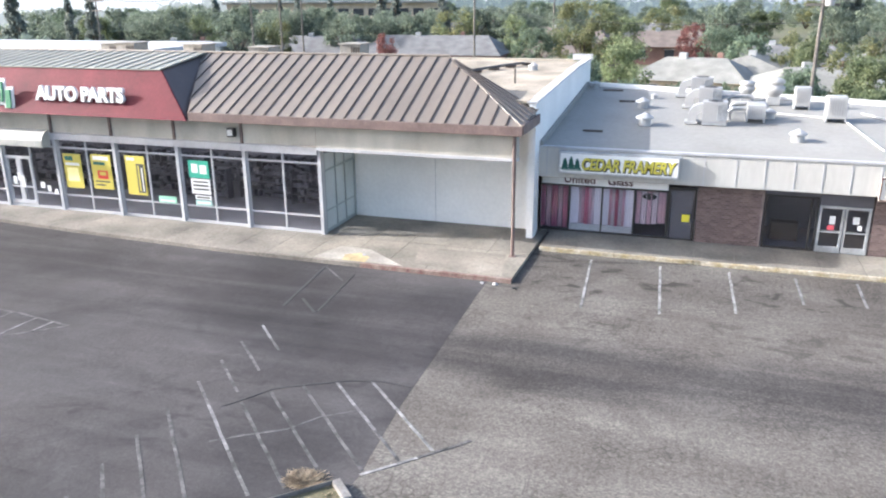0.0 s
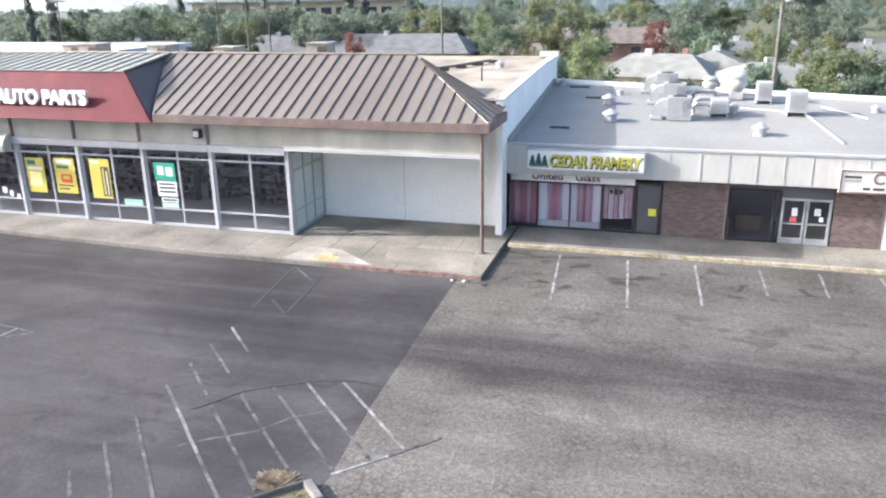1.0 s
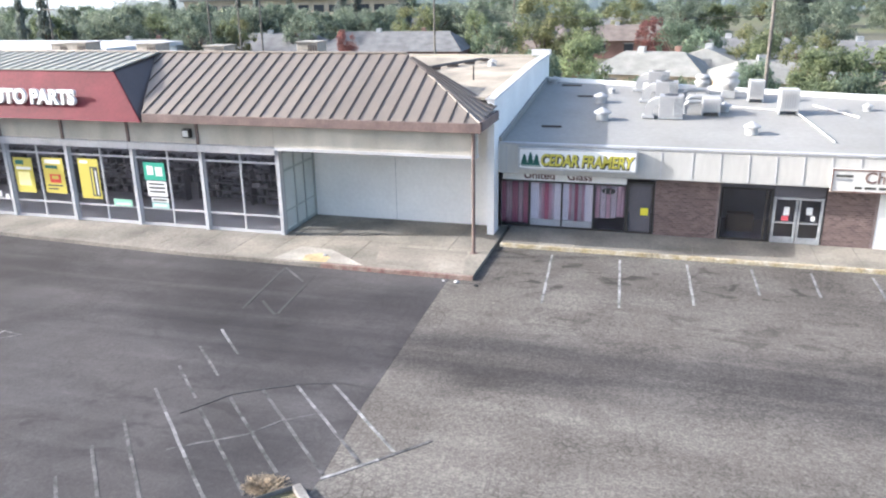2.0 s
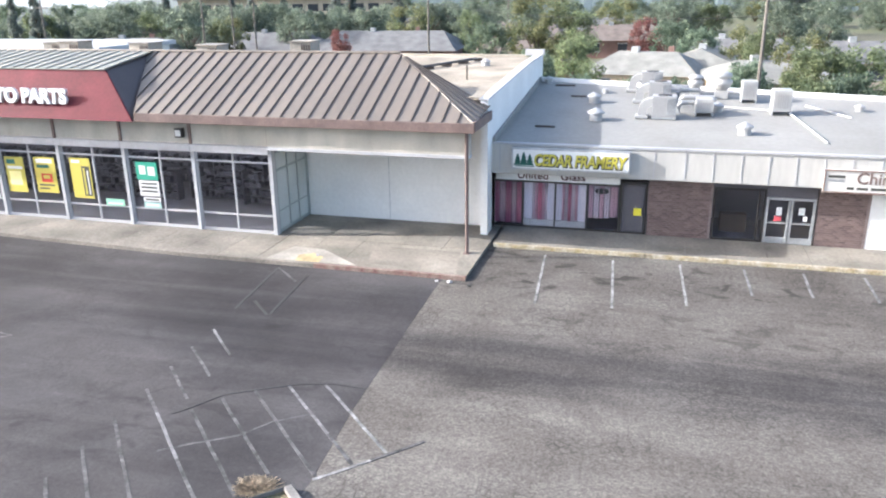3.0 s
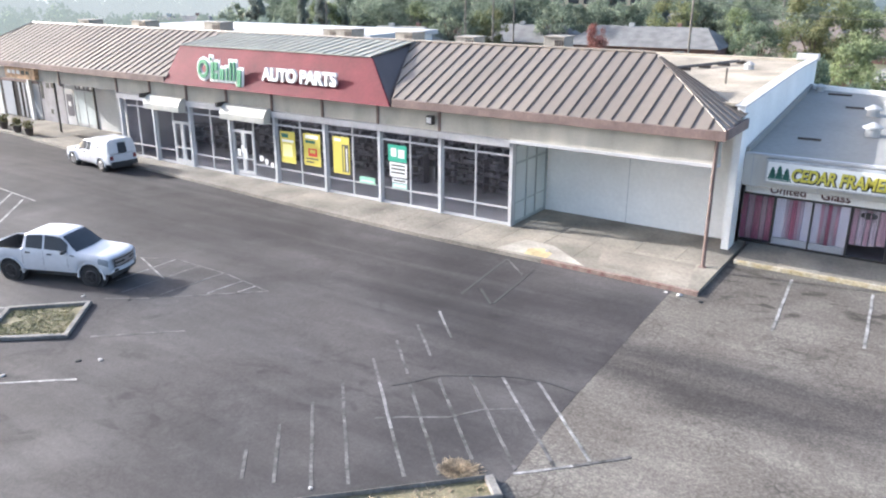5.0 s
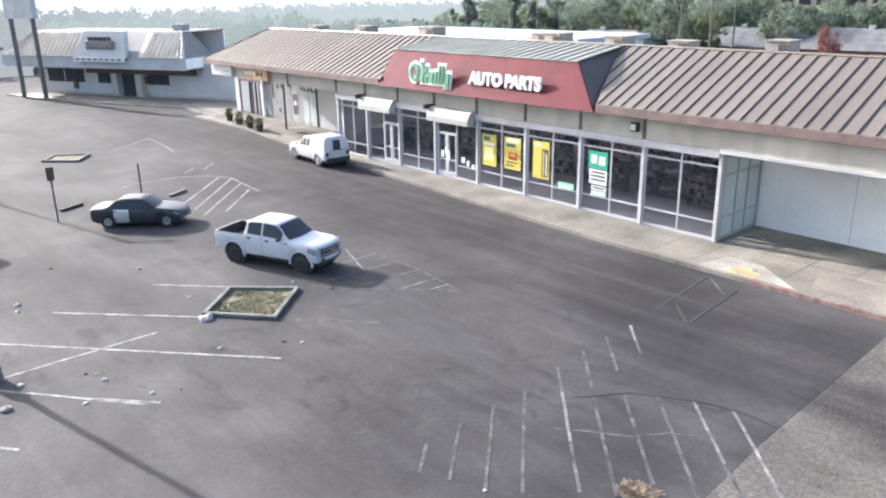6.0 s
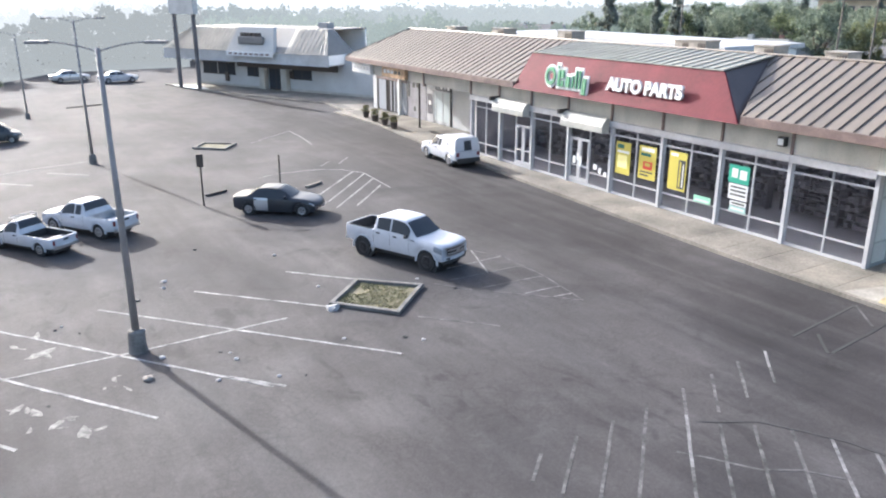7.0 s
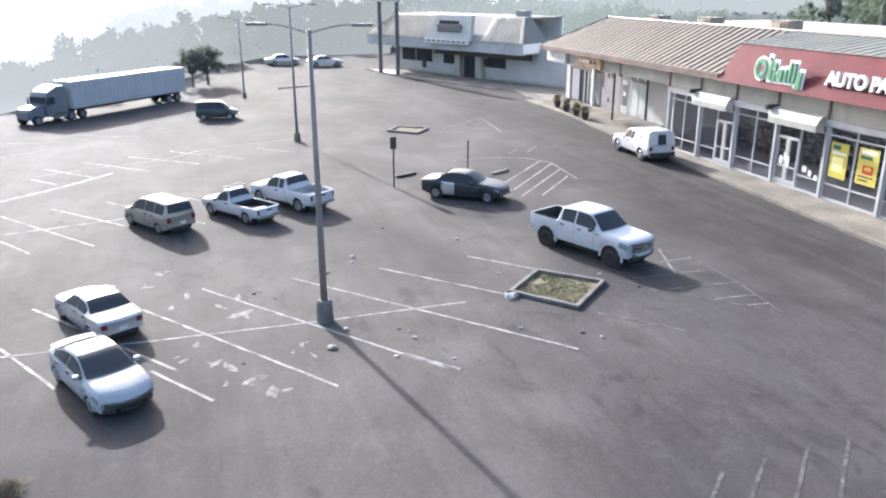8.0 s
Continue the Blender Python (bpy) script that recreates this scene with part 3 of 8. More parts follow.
block("back_slope", BROWN_TRIM, mansard, (X_LL, X_RR, 33.0, 33.1, 6.0, RIDGE_Z))
bm = bmesh.new()
box(bm, X_L, -37.35, EAVE_Y - 0.06, EAVE_Y + 0.05, 5.07, 5.44, bevel=0.015)
part("eave_fascia", bm, BROWN_TRIM, store, "red-brown eave fascia")
block("eave_fascia", BROWN_TRIM, store, (-21.1, X_R + 0.05, EAVE_Y - 0.06, EAVE_Y + 0.05, 5.07, 5.44), label="red-brown eave fascia", bevel=0.015)
block("eave_fascia", BROWN_TRIM, store, (X_R - 0.02, X_R + 0.08, EAVE_Y + 0.05, 31.3, 5.12, 5.5), label="red-brown eave fascia")

# red sign box
SIDE_METAL = mat("dark brown side metal", (0.1, 0.075, 0.068), 0.5, 0.1, var=0.08, bump=0.05)
sign = part("sign_box", bmesh.new(), RED_PANEL, store, "faded red sloping sign panel with white letters")
A, B, C, D = Vector((-37.3, 28.0, 5.08)), Vector((-21.15, 28.0, 5.08)), Vector((-23.2, 29.35, 7.08)), Vector((-37.2, 29.35, 7.08))
bm = bmesh.new()
prism(bm, [A, B, C, D], (0, 0.08, 0.02))
bm.to_mesh(sign.data), bm.free()
bm = bmesh.new()
prism(bm, [B + Vector((0, 0.08, 0)), Vector((-23.35, 32.9, 7.55)), C + Vector((0, 0.08, 0))], (-0.04, 0.0, -0.01))
part("sign_side", bm, SIDE_METAL, sign, "dark metal side of the sign box")
SIGN_TOP = mat("pale grey-green metal top", (0.25, 0.245, 0.21), 0.6, 0.0, var=0.1, big=0.6, fine=8, bump=0.05)
k = 0
x = -23.2
while x > -37.1:
    bm = bmesh.new()
    xe = max(x - 0.62, -37.2)
    prism(bm, [(x, 29.3, 7.1), (xe, 29.3, 7.1), (xe, 32.95, 7.62), (x, 32.95, 7.62)], (0, 0, 0.03))
    part("top_pan", bm, SIGN_TOP, sign)
    bm = bmesh.new()
    prism(bm, [(x - 0.02, 29.32, 7.13), (x + 0.02, 29.32, 7.13), (x + 0.02, 32.95, 7.65), (x - 0.02, 32.95, 7.65)], (0, 0, 0.05))
    part("top_seam", bm, SIGN_TOP, sign)
    x -= 0.62
bm = bmesh.new()
prism(bm, [A + Vector((0, 0.08, 0)), Vector((-37.2, 32.6, 7.45)), D + Vector((0, 0.08, 0))], (0.04, 0.02, 0))
part("sign_side", bm, SIDE_METAL, sign, "dark metal side of the sign box")
# sign lettering, set before the slope
slope = math.atan2(7.08 - 5.1, 29.35 - 28.05)
LETTER = mat("white sign letters", (0.7, 0.7, 0.69), 0.5, var=0.04, bump=0.0)
GREEN = mat("green sign enamel", (0.05, 0.22, 0.11), 0.5, var=0.1, bump=0.0)


def on_slope(x, z, out=0.06):
    y = 28.0 + (z - 5.1) / (7.08 - 5.1) * 1.35
    return Matrix.Translation((x, y - out, z)) @ Euler((radians(84), 0, 0)).to_matrix().to_4x4()


lettering("sign_letters", "AUTO PARTS", 0.86, 0.07, LETTER, sign, on_slope(-27.1, 5.74, 0.1), "white raised letters", squeeze=0.98, bold=0.05)


def emblem(parent):
    """The green round mark and the letter-like bars beside it, each on a white rim."""
    for grow, material, out, nm in ((0.14, LETTER, 0.05, "emblem_rim"), (0.0, GREEN, 0.12, "emblem_face")):
        bm = bmesh.new()
        n = 28
        ro, ri = 0.5 + grow, 0.3 - grow * 0.6
        ring = [[bm.verts.new((-1.45 + r * math.cos(2 * math.pi * i / n) * 0.86, r * math.sin(2 * math.pi * i / n) + 0.55, zz)) for i in range(n)] for r, zz in ((ri, 0.0), (ro, 0.0), (ro, 0.06), (ri, 0.06))]
        for a, b in zip(ring, ring[1:] + ring[:1]):
            for i in range(n):
                bm.faces.new((a[i], a[(i + 1) % n], b[(i + 1) % n], b[i]))
        bm.transform(on_slope(-32.55, 5.5, out))
        part(nm, bm, material, parent)
        bars = [(-0.82, -0.6, 0.05, 0.95), (-0.56, -0.3, 0.52, 0.95), (-0.52, -0.3, 0.05, 0.38), (-0.14, 0.2, 0.05, 0.64), (0.36, 0.5, 0.05, 0.7), (0.64, 0.78, 0.05, 1.02), (0.92, 1.06, 0.05, 1.02), (1.2, 1.52, -0.22, 0.64), (-0.9, -0.8, 1.0, 1.18)]
        for x0, x1, z0, z1 in bars:
            bm = bmesh.new()
            box(bm, x0 - grow, x1 + grow, z0 - grow, z1 + grow, 0.0, 0.06, bevel=0.02)
            bm.transform(on_slope(-32.55, 5.5, out))
            part("emblem_bar", bm, material, parent)


emblem(sign)
# wall lamp on the stucco band
bm = bmesh.new()
box(bm, -19.55, -19.2, 28.6, 28.86, 4.35, 4.75, bevel=0.03)
lamp = part("wall_lamp", bm, DARK_ALU, store, "square dark floodlight with white lens")
block("lens", LETTER, lamp, (-19.5, -19.25, 28.57, 28.6, 4.42, 4.68))

# ---- the lower shops beside the store ----
shops = thing("shop_row", "low white-roofed row of shops with batten fascia and brick piers", "shop building")
BRICK = mat("dark red brick", (0.17, 0.122, 0.112), 0.85, var=0.2, big=2.0, fine=20, bump=0.3, rand=0.28)
MORTAR = mat("grey mortar", (0.24, 0.19, 0.175), 0.95, var=0.12, big=2.0, fine=25, bump=0.3)
FASCIA = mat("off-white fascia board", (0.47, 0.46, 0.43), 0.75, var=0.05, big=0.6, fine=6, bump=0.08, streak=(1, 1, 0.25))
SY = 32.6


def shop_roof_z(y):
    return 4.02 + 0.09 * (y - 32)


bm = bmesh.new()
prism(bm, [(-6.2, 31.95, shop_roof_z(31.95)), (28, 31.95, shop_roof_z(31.95)), (28, 39.5, shop_roof_z(39.5)), (9.5, 42.0, shop_roof_z(42.0)), (-6.2, 45.2, shop_roof_z(45.2))], (0, 0, -0.2))
part("flat_roof", bm, WHITE_ROOF, shops, "white coated flat roof")
bm = bmesh.new()
for (xa, ya), (xb, yb) in (((-6.2, 45.2), (9.5, 42.0)), ((9.5, 42.0), (28, 39.5))):
    za, zb = shop_roof_z(ya), shop_roof_z(yb)
    prism(bm, [(xa, ya, za - 4), (xb, yb, zb - 4), (xb, yb, zb + 0.22), (xa, ya, za + 0.22)], (0, 0.25, 0))
part("back_parapet", bm, WHITE_WALL, shops)
bm = bmesh.new()
prism(bm, [(-6.19, 31.95, shop_roof_z(31.95)), (-6.19, 45.2, shop_roof_z(45.2)), (-6.19, 45.2, shop_roof_z(45.2) + 0.25), (-6.19, 31.95, shop_roof_z(31.95) + 0.25)], (0.12, 0, 0))
part("roof_upstand", bm, WHITE_ROOF, shops)
# fascia: boards between battens
fx = [-6.2, -5.85, -4.6, -3.35, -2.1, -0.85, 0.6, 1.82, 2.9, 3.98, 5.0, 6.0, 7.0, 8.0, 9.0, 10.1, 11.2, 12.3, 13.4, 14.5, 15.6, 17]
for a, b in zip(fx, fx[1:]):
    block("fascia_board", FASCIA, shops, (a + 0.004, b - 0.004, 31.93, 32.0, 2.74, 3.98))
    block("fascia_batten", WHITE_TRIM, shops, (b - 0.022, b + 0.022, 31.912, 31.928, 2.74, 3.9))
block("fascia_drip", WHITE_TRIM, shops, (-6.2, 17, 31.88, 32.05, 3.985, 4.07))
block("soffit", FASCIA, shops, (-6.2, 17, 32.0, SY + 0.1, 2.7, 2.74))
block("back_wall", INTERIOR, shops, (-6.4, 28, 36.0, 36.2, 0, 4.2))
block("side_wall", WHITE_WALL, shops, (-6.62, -6.2, 31.95, 32.6, 0.15, 4.0))
block("shop_floor", SHOP_FLOOR, shops, (-6.2, 17, SY + 0.12, 36, 0.0, 0.16))


def brick_wall(x0, x1, z0, z1, y, parent):
    """A brick pier: mortar bed and single bricks laid in courses."""
    block("mortar", MORTAR, parent, (x0, x1, y, y + 0.2, z0, z1))
    L, Hc = 0.24, 0.086
    rows = int((z1 - z0) / Hc)
    bm = bmesh.new()
    box(bm, 0, L - 0.014, -0.012, 0.0, 0, Hc - 0.014)
    full = mesh_of("brick", bm, BRICK)
    bm = bmesh.new()
    box(bm, 0, L / 2 - 0.014, -0.012, 0.0, 0, Hc - 0.014)
    half = mesh_of("brick", bm, BRICK)
    made = 0
    rest = bmesh.new()
    for r in range(rows):
        x = x0
        if r % 2:
            k = (half, L / 2)
        else:
            k = (full, L)
        while x + k[1] <= x1 + 0.01:
            z = z0 + r * Hc + 0.007
            if made < 290:
                ob = new("brick", k[0])
                ob.parent, ob.location = parent, (x, y - 0.001 + 0.003 * math.sin(x * 91 + r * 37), z)
                made += 1
            else:
                box(rest, x, x + k[1] - 0.014, y - 0.012, y, z, z + Hc - 0.014)
            x += k[1]
            k = (full, L)
            if x1 - x < L - 0.01 and x1 - x >= L / 2 - 0.01:
                k = (half, L / 2)
    if len(rest.verts):
        ob = part("bricks", rest, BRICK, parent)
        ob["kind"] = "stuff"
    else:
        rest.free()


pier = part("brick_pier", bmesh.new(), MORTAR, shops, "dark red brick wall between shopfronts")
brick_wall(0.45, 3.05, 0.15, 2.7, SY - 0.02, pier)
pier2 = part("brick_pier", bmesh.new(), MORTAR, shops, "dark red brick wall between shopfronts")
brick_wall(7.1, 9.0, 0.15, 2.7, SY - 0.02, pier2)


def dark_window(x0, x1, z0, z1, y, parent, posts, rails=(), frame_mat=DARK_ALU):
    w = block("shop_window", frame_mat, parent, (x0, x1, y - 0.04, y + 0.06, z0, z0 + 0.07))
    block("frame_bar", frame_mat, w, (x0, x1, y - 0.04, y + 0.06, z1 - 0.07, z1))
    for x in (x0 + 0.03, x1 - 0.03, *posts):
        block("frame_bar", frame_mat, w, (x - 0.03, x + 0.03, y - 0.05, y + 0.06, z0 + 0.07, z1 - 0.07))
    for z in rails:
        block("frame_bar", frame_mat, w, (x0, x1, y - 0.045, y + 0.05, z - 0.03, z + 0.03))
    ends = [x0, *posts, x1]
    for a, b in zip(ends, ends[1:]):
        block("pane", GLASS, w, (a + 0.03, b - 0.03, y + 0.01, y + 0.018, z0 + 0.05, z1 - 0.05)).visible_shadow = False
    return w


TRANSOM = mat("dark grey transom panel", (0.11, 0.105, 0.12), 0.5, var=0.08, bump=0.0)
# the framing shop's window: curtains behind, painted board above, a dark door at its end
dark_window(-6.35, -0.7, 0.17, 2.28, SY, shops, (-4.93, -3.5, -2.12))
block("shop_board", WHITE_WALL, shops, (-6.15, -0.75, SY - 0.03, SY + 0.06, 2.29, 2.7), label="pale board with dark painted letters")
WRITE_RED = mat("dark red painted letters", (0.09, 0.03, 0.035), 0.7, var=0.08, bump=0.0)
for word, wx in (("United", -4.5), ("Glass", -2.75)):
    lettering("board_word", word, 0.46, 0.006, WRITE_RED, shops, Matrix.Translation((wx, SY - 0.037, 2.38)) @ Euler((math.pi / 2, 0, 0)).to_matrix().to_4x4(), "dark red painted letters", squeeze=1.1)
dark_window(-0.7, 0.42, 0.17, 2.45, SY, shops, ())
block("door_pane", TRANSOM, shops, (-0.6, 0.3, SY + 0.03, SY + 0.05, 0.2, 2.3))
block("shop_notice", mat("yellow notice", (0.75, 0.66, 0.05), 0.6, var=0.05, bump=0.0), shops, (-0.12, 0.2, SY - 0.012, SY - 0.004, 0.98, 1.3), label="small yellow notice in the shop door")
block("shop_pilaster", DARK_ALU, shops, (-6.6, -6.36, SY - 0.12, SY + 0.05, 0.15, 2.72))
# curtains
CURTAIN = [mat("crimson curtain", (0.66, 0.25, 0.35), 0.85, var=0.12, bump=0.05), mat("pink and white curtain", (0.8, 0.52, 0.6), 0.85, var=0.15, bump=0.05), mat("pale curtain", (0.82, 0.72, 0.77), 0.85, var=0.1, bump=0.05)]


def curtain(x0, x1, z0, z1, y, material, folds, label):
    bm = bmesh.new()
    n = folds * 6
    cols = []
    for i in range(n + 1):
        x = x0 + (x1 - x0) * i / n
        d = 0.03 * math.sin(2 * math.pi * i / 6) + 0.012 * math.sin(i * 1.7)
        cols.append([bm.verts.new((x, y + d, z0)), bm.verts.new((x, y + d * 0.8, (z0 + z1) / 2)), bm.verts.new((x, y + d * 0.6, z1))])
    for a, b in zip(cols, cols[1:]):
        for k in (0, 1):
            bm.faces.new((a[k], b[k], b[k + 1], a[k + 1]))
    bmesh.ops.solidify(bm, geom=bm.faces[:], thickness=0.01)
    ob = part("curtain", bm, material, None, smooth=True)
    return tagged(ob, label, "curtain", "curtains in the framing shop window")


for x0, x1, mi, z0 in ((-6.25, -5.98, 0, 0.3), (-5.96, -5.75, 1, 0.3), (-5.73, -5.45, 0, 0.3), (-5.43, -5.25, 1, 0.3), (-5.23, -5.0, 0, 0.3), (-4.52, -4.42, 2, 0.55), (-4.4, -4.3, 1, 0.55), (-4.28, -4.08, 0, 0.5), (-4.06, -3.96, 1, 0.5), (-3.94, -3.84, 2, 0.55), (-3.2, -3.08, 1, 0.55), (-3.06, -2.96, 2, 0.55), (-2.94, -2.8, 0, 0.5), (-2.78, -2.66, 2, 0.5), (-2.64, -2.52, 1, 0.55), (-2.05, -1.85, 1, 0.72), (-1.83, -1.6, 2, 0.72), (-1.58, -1.4, 1, 0.72), (-1.38, -1.15, 2, 0.75), (-1.13, -0.8, 1, 0.8)):
    curtain(x0, x1, z0, 2.2, SY + 0.085, CURTAIN[mi], 2, ("crimson", "pink striped", "pale grey-pink")[mi] + " hanging curtain behind the shop glass")
LINING = mat("grey-lilac window lining", (0.68, 0.65, 0.72), 0.8, var=0.06, bump=0.05)
block("window_lining", LINING, shops, (-4.9, -3.53, SY + 0.15, SY + 0.17, 0.5, 2.25), label="grey-lilac lining behind the curtains")
block("window_lining", LINING, shops, (-3.47, -2.15, SY + 0.15, SY + 0.17, 0.5, 2.25), label="grey-lilac lining behind the curtains")
for x0, x1 in ((-4.9, -3.53), (-3.47, -2.15)):
    block("window_skirt", WHITE_TRIM, shops, (x0, x1, SY + 0.025, SY + 0.05, 0.22, 0.52))
bm = bmesh.new()
lathe(bm, (0, 0, 0), [(0.3, -0.012), (0.3, 0.012)], 20)
bm.transform(Matrix.Translation((-1.5, SY + 0.08, 1.95)) @ Matrix.Diagonal((1, 1, 0.45, 1)) @ Euler((math.pi / 2, 0, 0)).to_matrix().to_4x4())
part("open_sign", bm, BLACK, shops, "dark oval sign in the window")
# next shop: glazed front and double doors
dark_window(3.1, 5.1, 0.17, 2.42, SY, shops, (4.85,))
bm = bmesh.new()
for x0, x1 in ((5.14, 5.24), (5.98, 6.06), (6.1, 6.18), (6.92, 7.02)):
    box(bm, x0, x1, SY - 0.06, SY + 0.06, 0.17, 2.0)
box(bm, 5.14, 7.02, SY - 0.06, SY + 0.06, 2.0, 2.1)
box(bm, 5.24, 5.98, SY - 0.05, SY + 0.05, 0.17, 0.42), box(bm, 6.18, 6.92, SY - 0.05, SY + 0.05, 0.17, 0.42)
box(bm, 5.24, 5.98, SY - 0.05, SY + 0.05, 1.0, 1.06), box(bm, 6.18, 6.92, SY - 0.05, SY + 0.05, 1.0, 1.06)
dd = part("double_door", bm, STEEL, shops, "aluminium framed glass double door")
for x0, x1 in ((5.24, 5.98), (6.18, 6.92)):
    block("pane", GLASS, dd, (x0, x1, SY + 0.0, SY + 0.008, 0.42, 2.0)).visible_shadow = False
PAPER = mat("white paper", (0.75, 0.75, 0.73), 0.8, var=0.05, bump=0.0)
for x0, z0, w, h, m2 in ((5.55, 1.35, 0.22, 0.34, PAPER), (6.4, 1.4, 0.24, 0.3, PAPER), (5.5, 1.1, 0.26, 0.2, mat("red notice", (0.5, 0.08, 0.1), 0.7, var=0.05, bump=0.0)), (6.6, 1.15, 0.16, 0.2, PAPER)):
    block("door_notice", m2, dd, (x0, x0 + w, SY - 0.012, SY - 0.004, z0, z0 + h))
block("transom", TRANSOM, shops, (3.1, 7.05, SY - 0.03, SY + 0.05, 2.43, 2.7), (5.14, 7.02, SY - 0.03, SY + 0.05, 2.11, 2.43))
block("shop_wall", WHITE_WALL, shops, (9.0, 17, SY, SY + 0.2, 0.15, 2.7))
# chairs seen dimly inside and a counter
block("shop_counter", mat("dim wooden counter", (0.09, 0.06, 0.045), 0.6), None, (3.5, 4.6, SY + 1.2, SY + 1.7, 0.16, 0.95), bevel=0.02)
tagged(bpy.data.objects["shop_counter"], "low wooden counter inside the dark shop", "counter")

# signs on the fascia
frsign = thing("shop_sign", "white box sign with yellow letters and green trees", "shop sign")
block("sign_case", STEEL, frsign, (-5.3, -0.33, 31.62, 31.88, 2.98, 3.92), bevel=0.015)
block("sign_face", mat("white sign face", (0.82, 0.82, 0.8), 0.45, var=0.03, bump=0.0), frsign, (-5.22, -0.41, 31.605, 31.619, 3.06, 3.84))
SIGN_YELLOW = mat("yellow sign letters", (0.6, 0.53, 0.08), 0.5, var=0.05, bump=0.0)
SIGN_DARK = mat("dark letter outline", (0.06, 0.06, 0.05), 0.6, var=0.05, bump=0.0)
up = Euler((math.pi / 2, 0, 0)).to_matrix().to_4x4()
lettering("sign_shadow", "CEDAR FRAMERY", 0.66, 0.004, SIGN_DARK, frsign, Matrix.Translation((-2.42, 31.6, 3.18)) @ up, squeeze=0.73, shear=0.15, bold=0.085)
lettering("sign_letters", "CEDAR FRAMERY", 0.68, 0.006, SIGN_YELLOW, frsign, Matrix.Translation((-2.45, 31.592, 3.2)) @ up, "yellow letters with dark edges", squeeze=0.72, shear=0.15, bold=0.03)
SIGN_GREEN = mat("dark green tree mark", (0.03, 0.14, 0.11), 0.6, var=0.05, bump=0.0)
for dx, h in ((0, 0.5), (0.26, 0.58), (0.52, 0.5)):
    bm = bmesh.new()
    x = -5.02 + dx
    for k in range(3):
        zz, w = 3.18 + k * h * 0.27, 0.19 - 0.045 * k
        prism(bm, [(x - w, 31.6, zz), (x + w, 31.6, zz), (x + w * 0.25, 31.6, zz + h * 0.4), (x - w * 0.25, 31.6, zz + h * 0.4)], (0, 0.004, 0))
    part("tree_mark", bm, SIGN_GREEN, frsign)
block("ground_mark", SIGN_GREEN, frsign, (-5.15, -4.3, 31.598, 31.603, 3.12, 3.16))
chi = thing("shop_sign", "white sign board with red frame and red letters", "shop sign")
block("sign_board", mat("cream sign board", (0.6, 0.58, 0.54), 0.6, var=0.05), chi, (7.0, 10.2, 31.78, 31.88, 2.6, 3.52))
block("sign_frame", KERB_RED, chi, (7.0, 10.2, 31.75, 31.779, 2.6, 2.66), (7.0, 10.2, 31.75, 31.779, 3.46, 3.52), (7.0, 7.06, 31.75, 31.779, 2.66, 3.46), (10.14, 10.2, 31.75, 31.779, 2.66, 3.46))
lettering("sign_letters", "Chin", 0.62, 0.006, KERB_RED, chi, Matrix.Translation((8.75, 31.77, 3.0)) @ up)
for k, (a, b) in enumerate(((7.15, 7.75), (7.15, 7.75), (7.85, 8.1), (8.2, 8.6), (8.7, 9.3))):
    zz = (3.2, 3.05, 2.75, 2.75, 2.75)[k]
    block("sign_bar", (SIGN_DARK, STEEL, SIGN_DARK, SIGN_DARK, SIGN_DARK)[k], chi, (a, b, 31.772, 31.779, zz, zz + 0.1))

# ---- things on the shop roof ----
HVAC = mat("pale grey unit casing", (0.3, 0.3, 0.3), 0.6, 0.0, var=0.03, big=1.0, fine=8, bump=0.05)
WHITE_METAL = mat("white painted duct", (0.36, 0.36, 0.355), 0.5, 0.0, var=0.06, bump=0.04)


def ac_unit(x, y):
    z = shop_roof_z(y)
    t = thing("air_conditioner", "grey box air conditioner with curved white duct on the roof", "air conditioner", "units on the shop roof", at=(x, y, z))
    bm = bmesh.new()
    box(bm, -0.75, 0.75, -0.6, 0.6, 0.12, 1.5, bevel=0.03)
    part("casing", bm, HVAC, t)
    for y0 in (-0.62, 0.45):
        block("base_rail", STEEL, t, (-0.75, 0.75, y0, y0 + 0.17, 0, 0.12))
    for k in range(9):
        block("louvre", STEEL, t, (0.15 + 0.065 * k, 0.19 + 0.065 * k, -0.625, -0.6, 0.3, 1.35))
    bm = bmesh.new()
    lathe(bm, (0, 0, 1.5), [(0.45, 0), (0.45, 0.04), (0.38, 0.05)], 16)
    part("fan_guard", bm, BLACK, t)
    # curved duct from the casing down into the roof
    bm = bmesh.new()
    rings = []
    for i in range(11):
        a = math.pi / 2 * min(i, 9) / 9
        c = Vector((-0.75 - 0.62 * math.sin(a), 0, 0.45 + 0.62 * math.cos(a)))
        if i == 10:
            c = Vector((-1.37, 0, 0.05))
        side_v = Vector((0, 1, 0))
        upv = Vector((-math.sin(a), 0, math.cos(a)))
        rings.append([bm.verts.new(c + side_v * (0.38 * sx) + upv * (0.27 * sy)) for sx, sy in ((-1, -1), (1, -1), (1, 1), (-1, 1))])
    for a, b in zip(rings, rings[1:]):
        for i in range(4):
            bm.faces.new((a[i], a[(i + 1) % 4], b[(i + 1) % 4], b[i]))
    bm.faces.new(rings[0]), bm.faces.new(rings[-1])
    part("duct", bm, WHITE_METAL, t, "curved white duct", crease=40)
    bm = bmesh.new()
    box(bm, -1.8, -1.0, -0.55, 0.55, 0.0, 0.18, bevel=0.03)
    part("duct_curb", bm, WHITE_METAL, t)
    t.scale = (0.72, 0.72, 0.7)
    return t


for x, y in ((0.85, 37.2), (0.6, 40.4), (0.15, 43.0)):
    ac_unit(x, y)


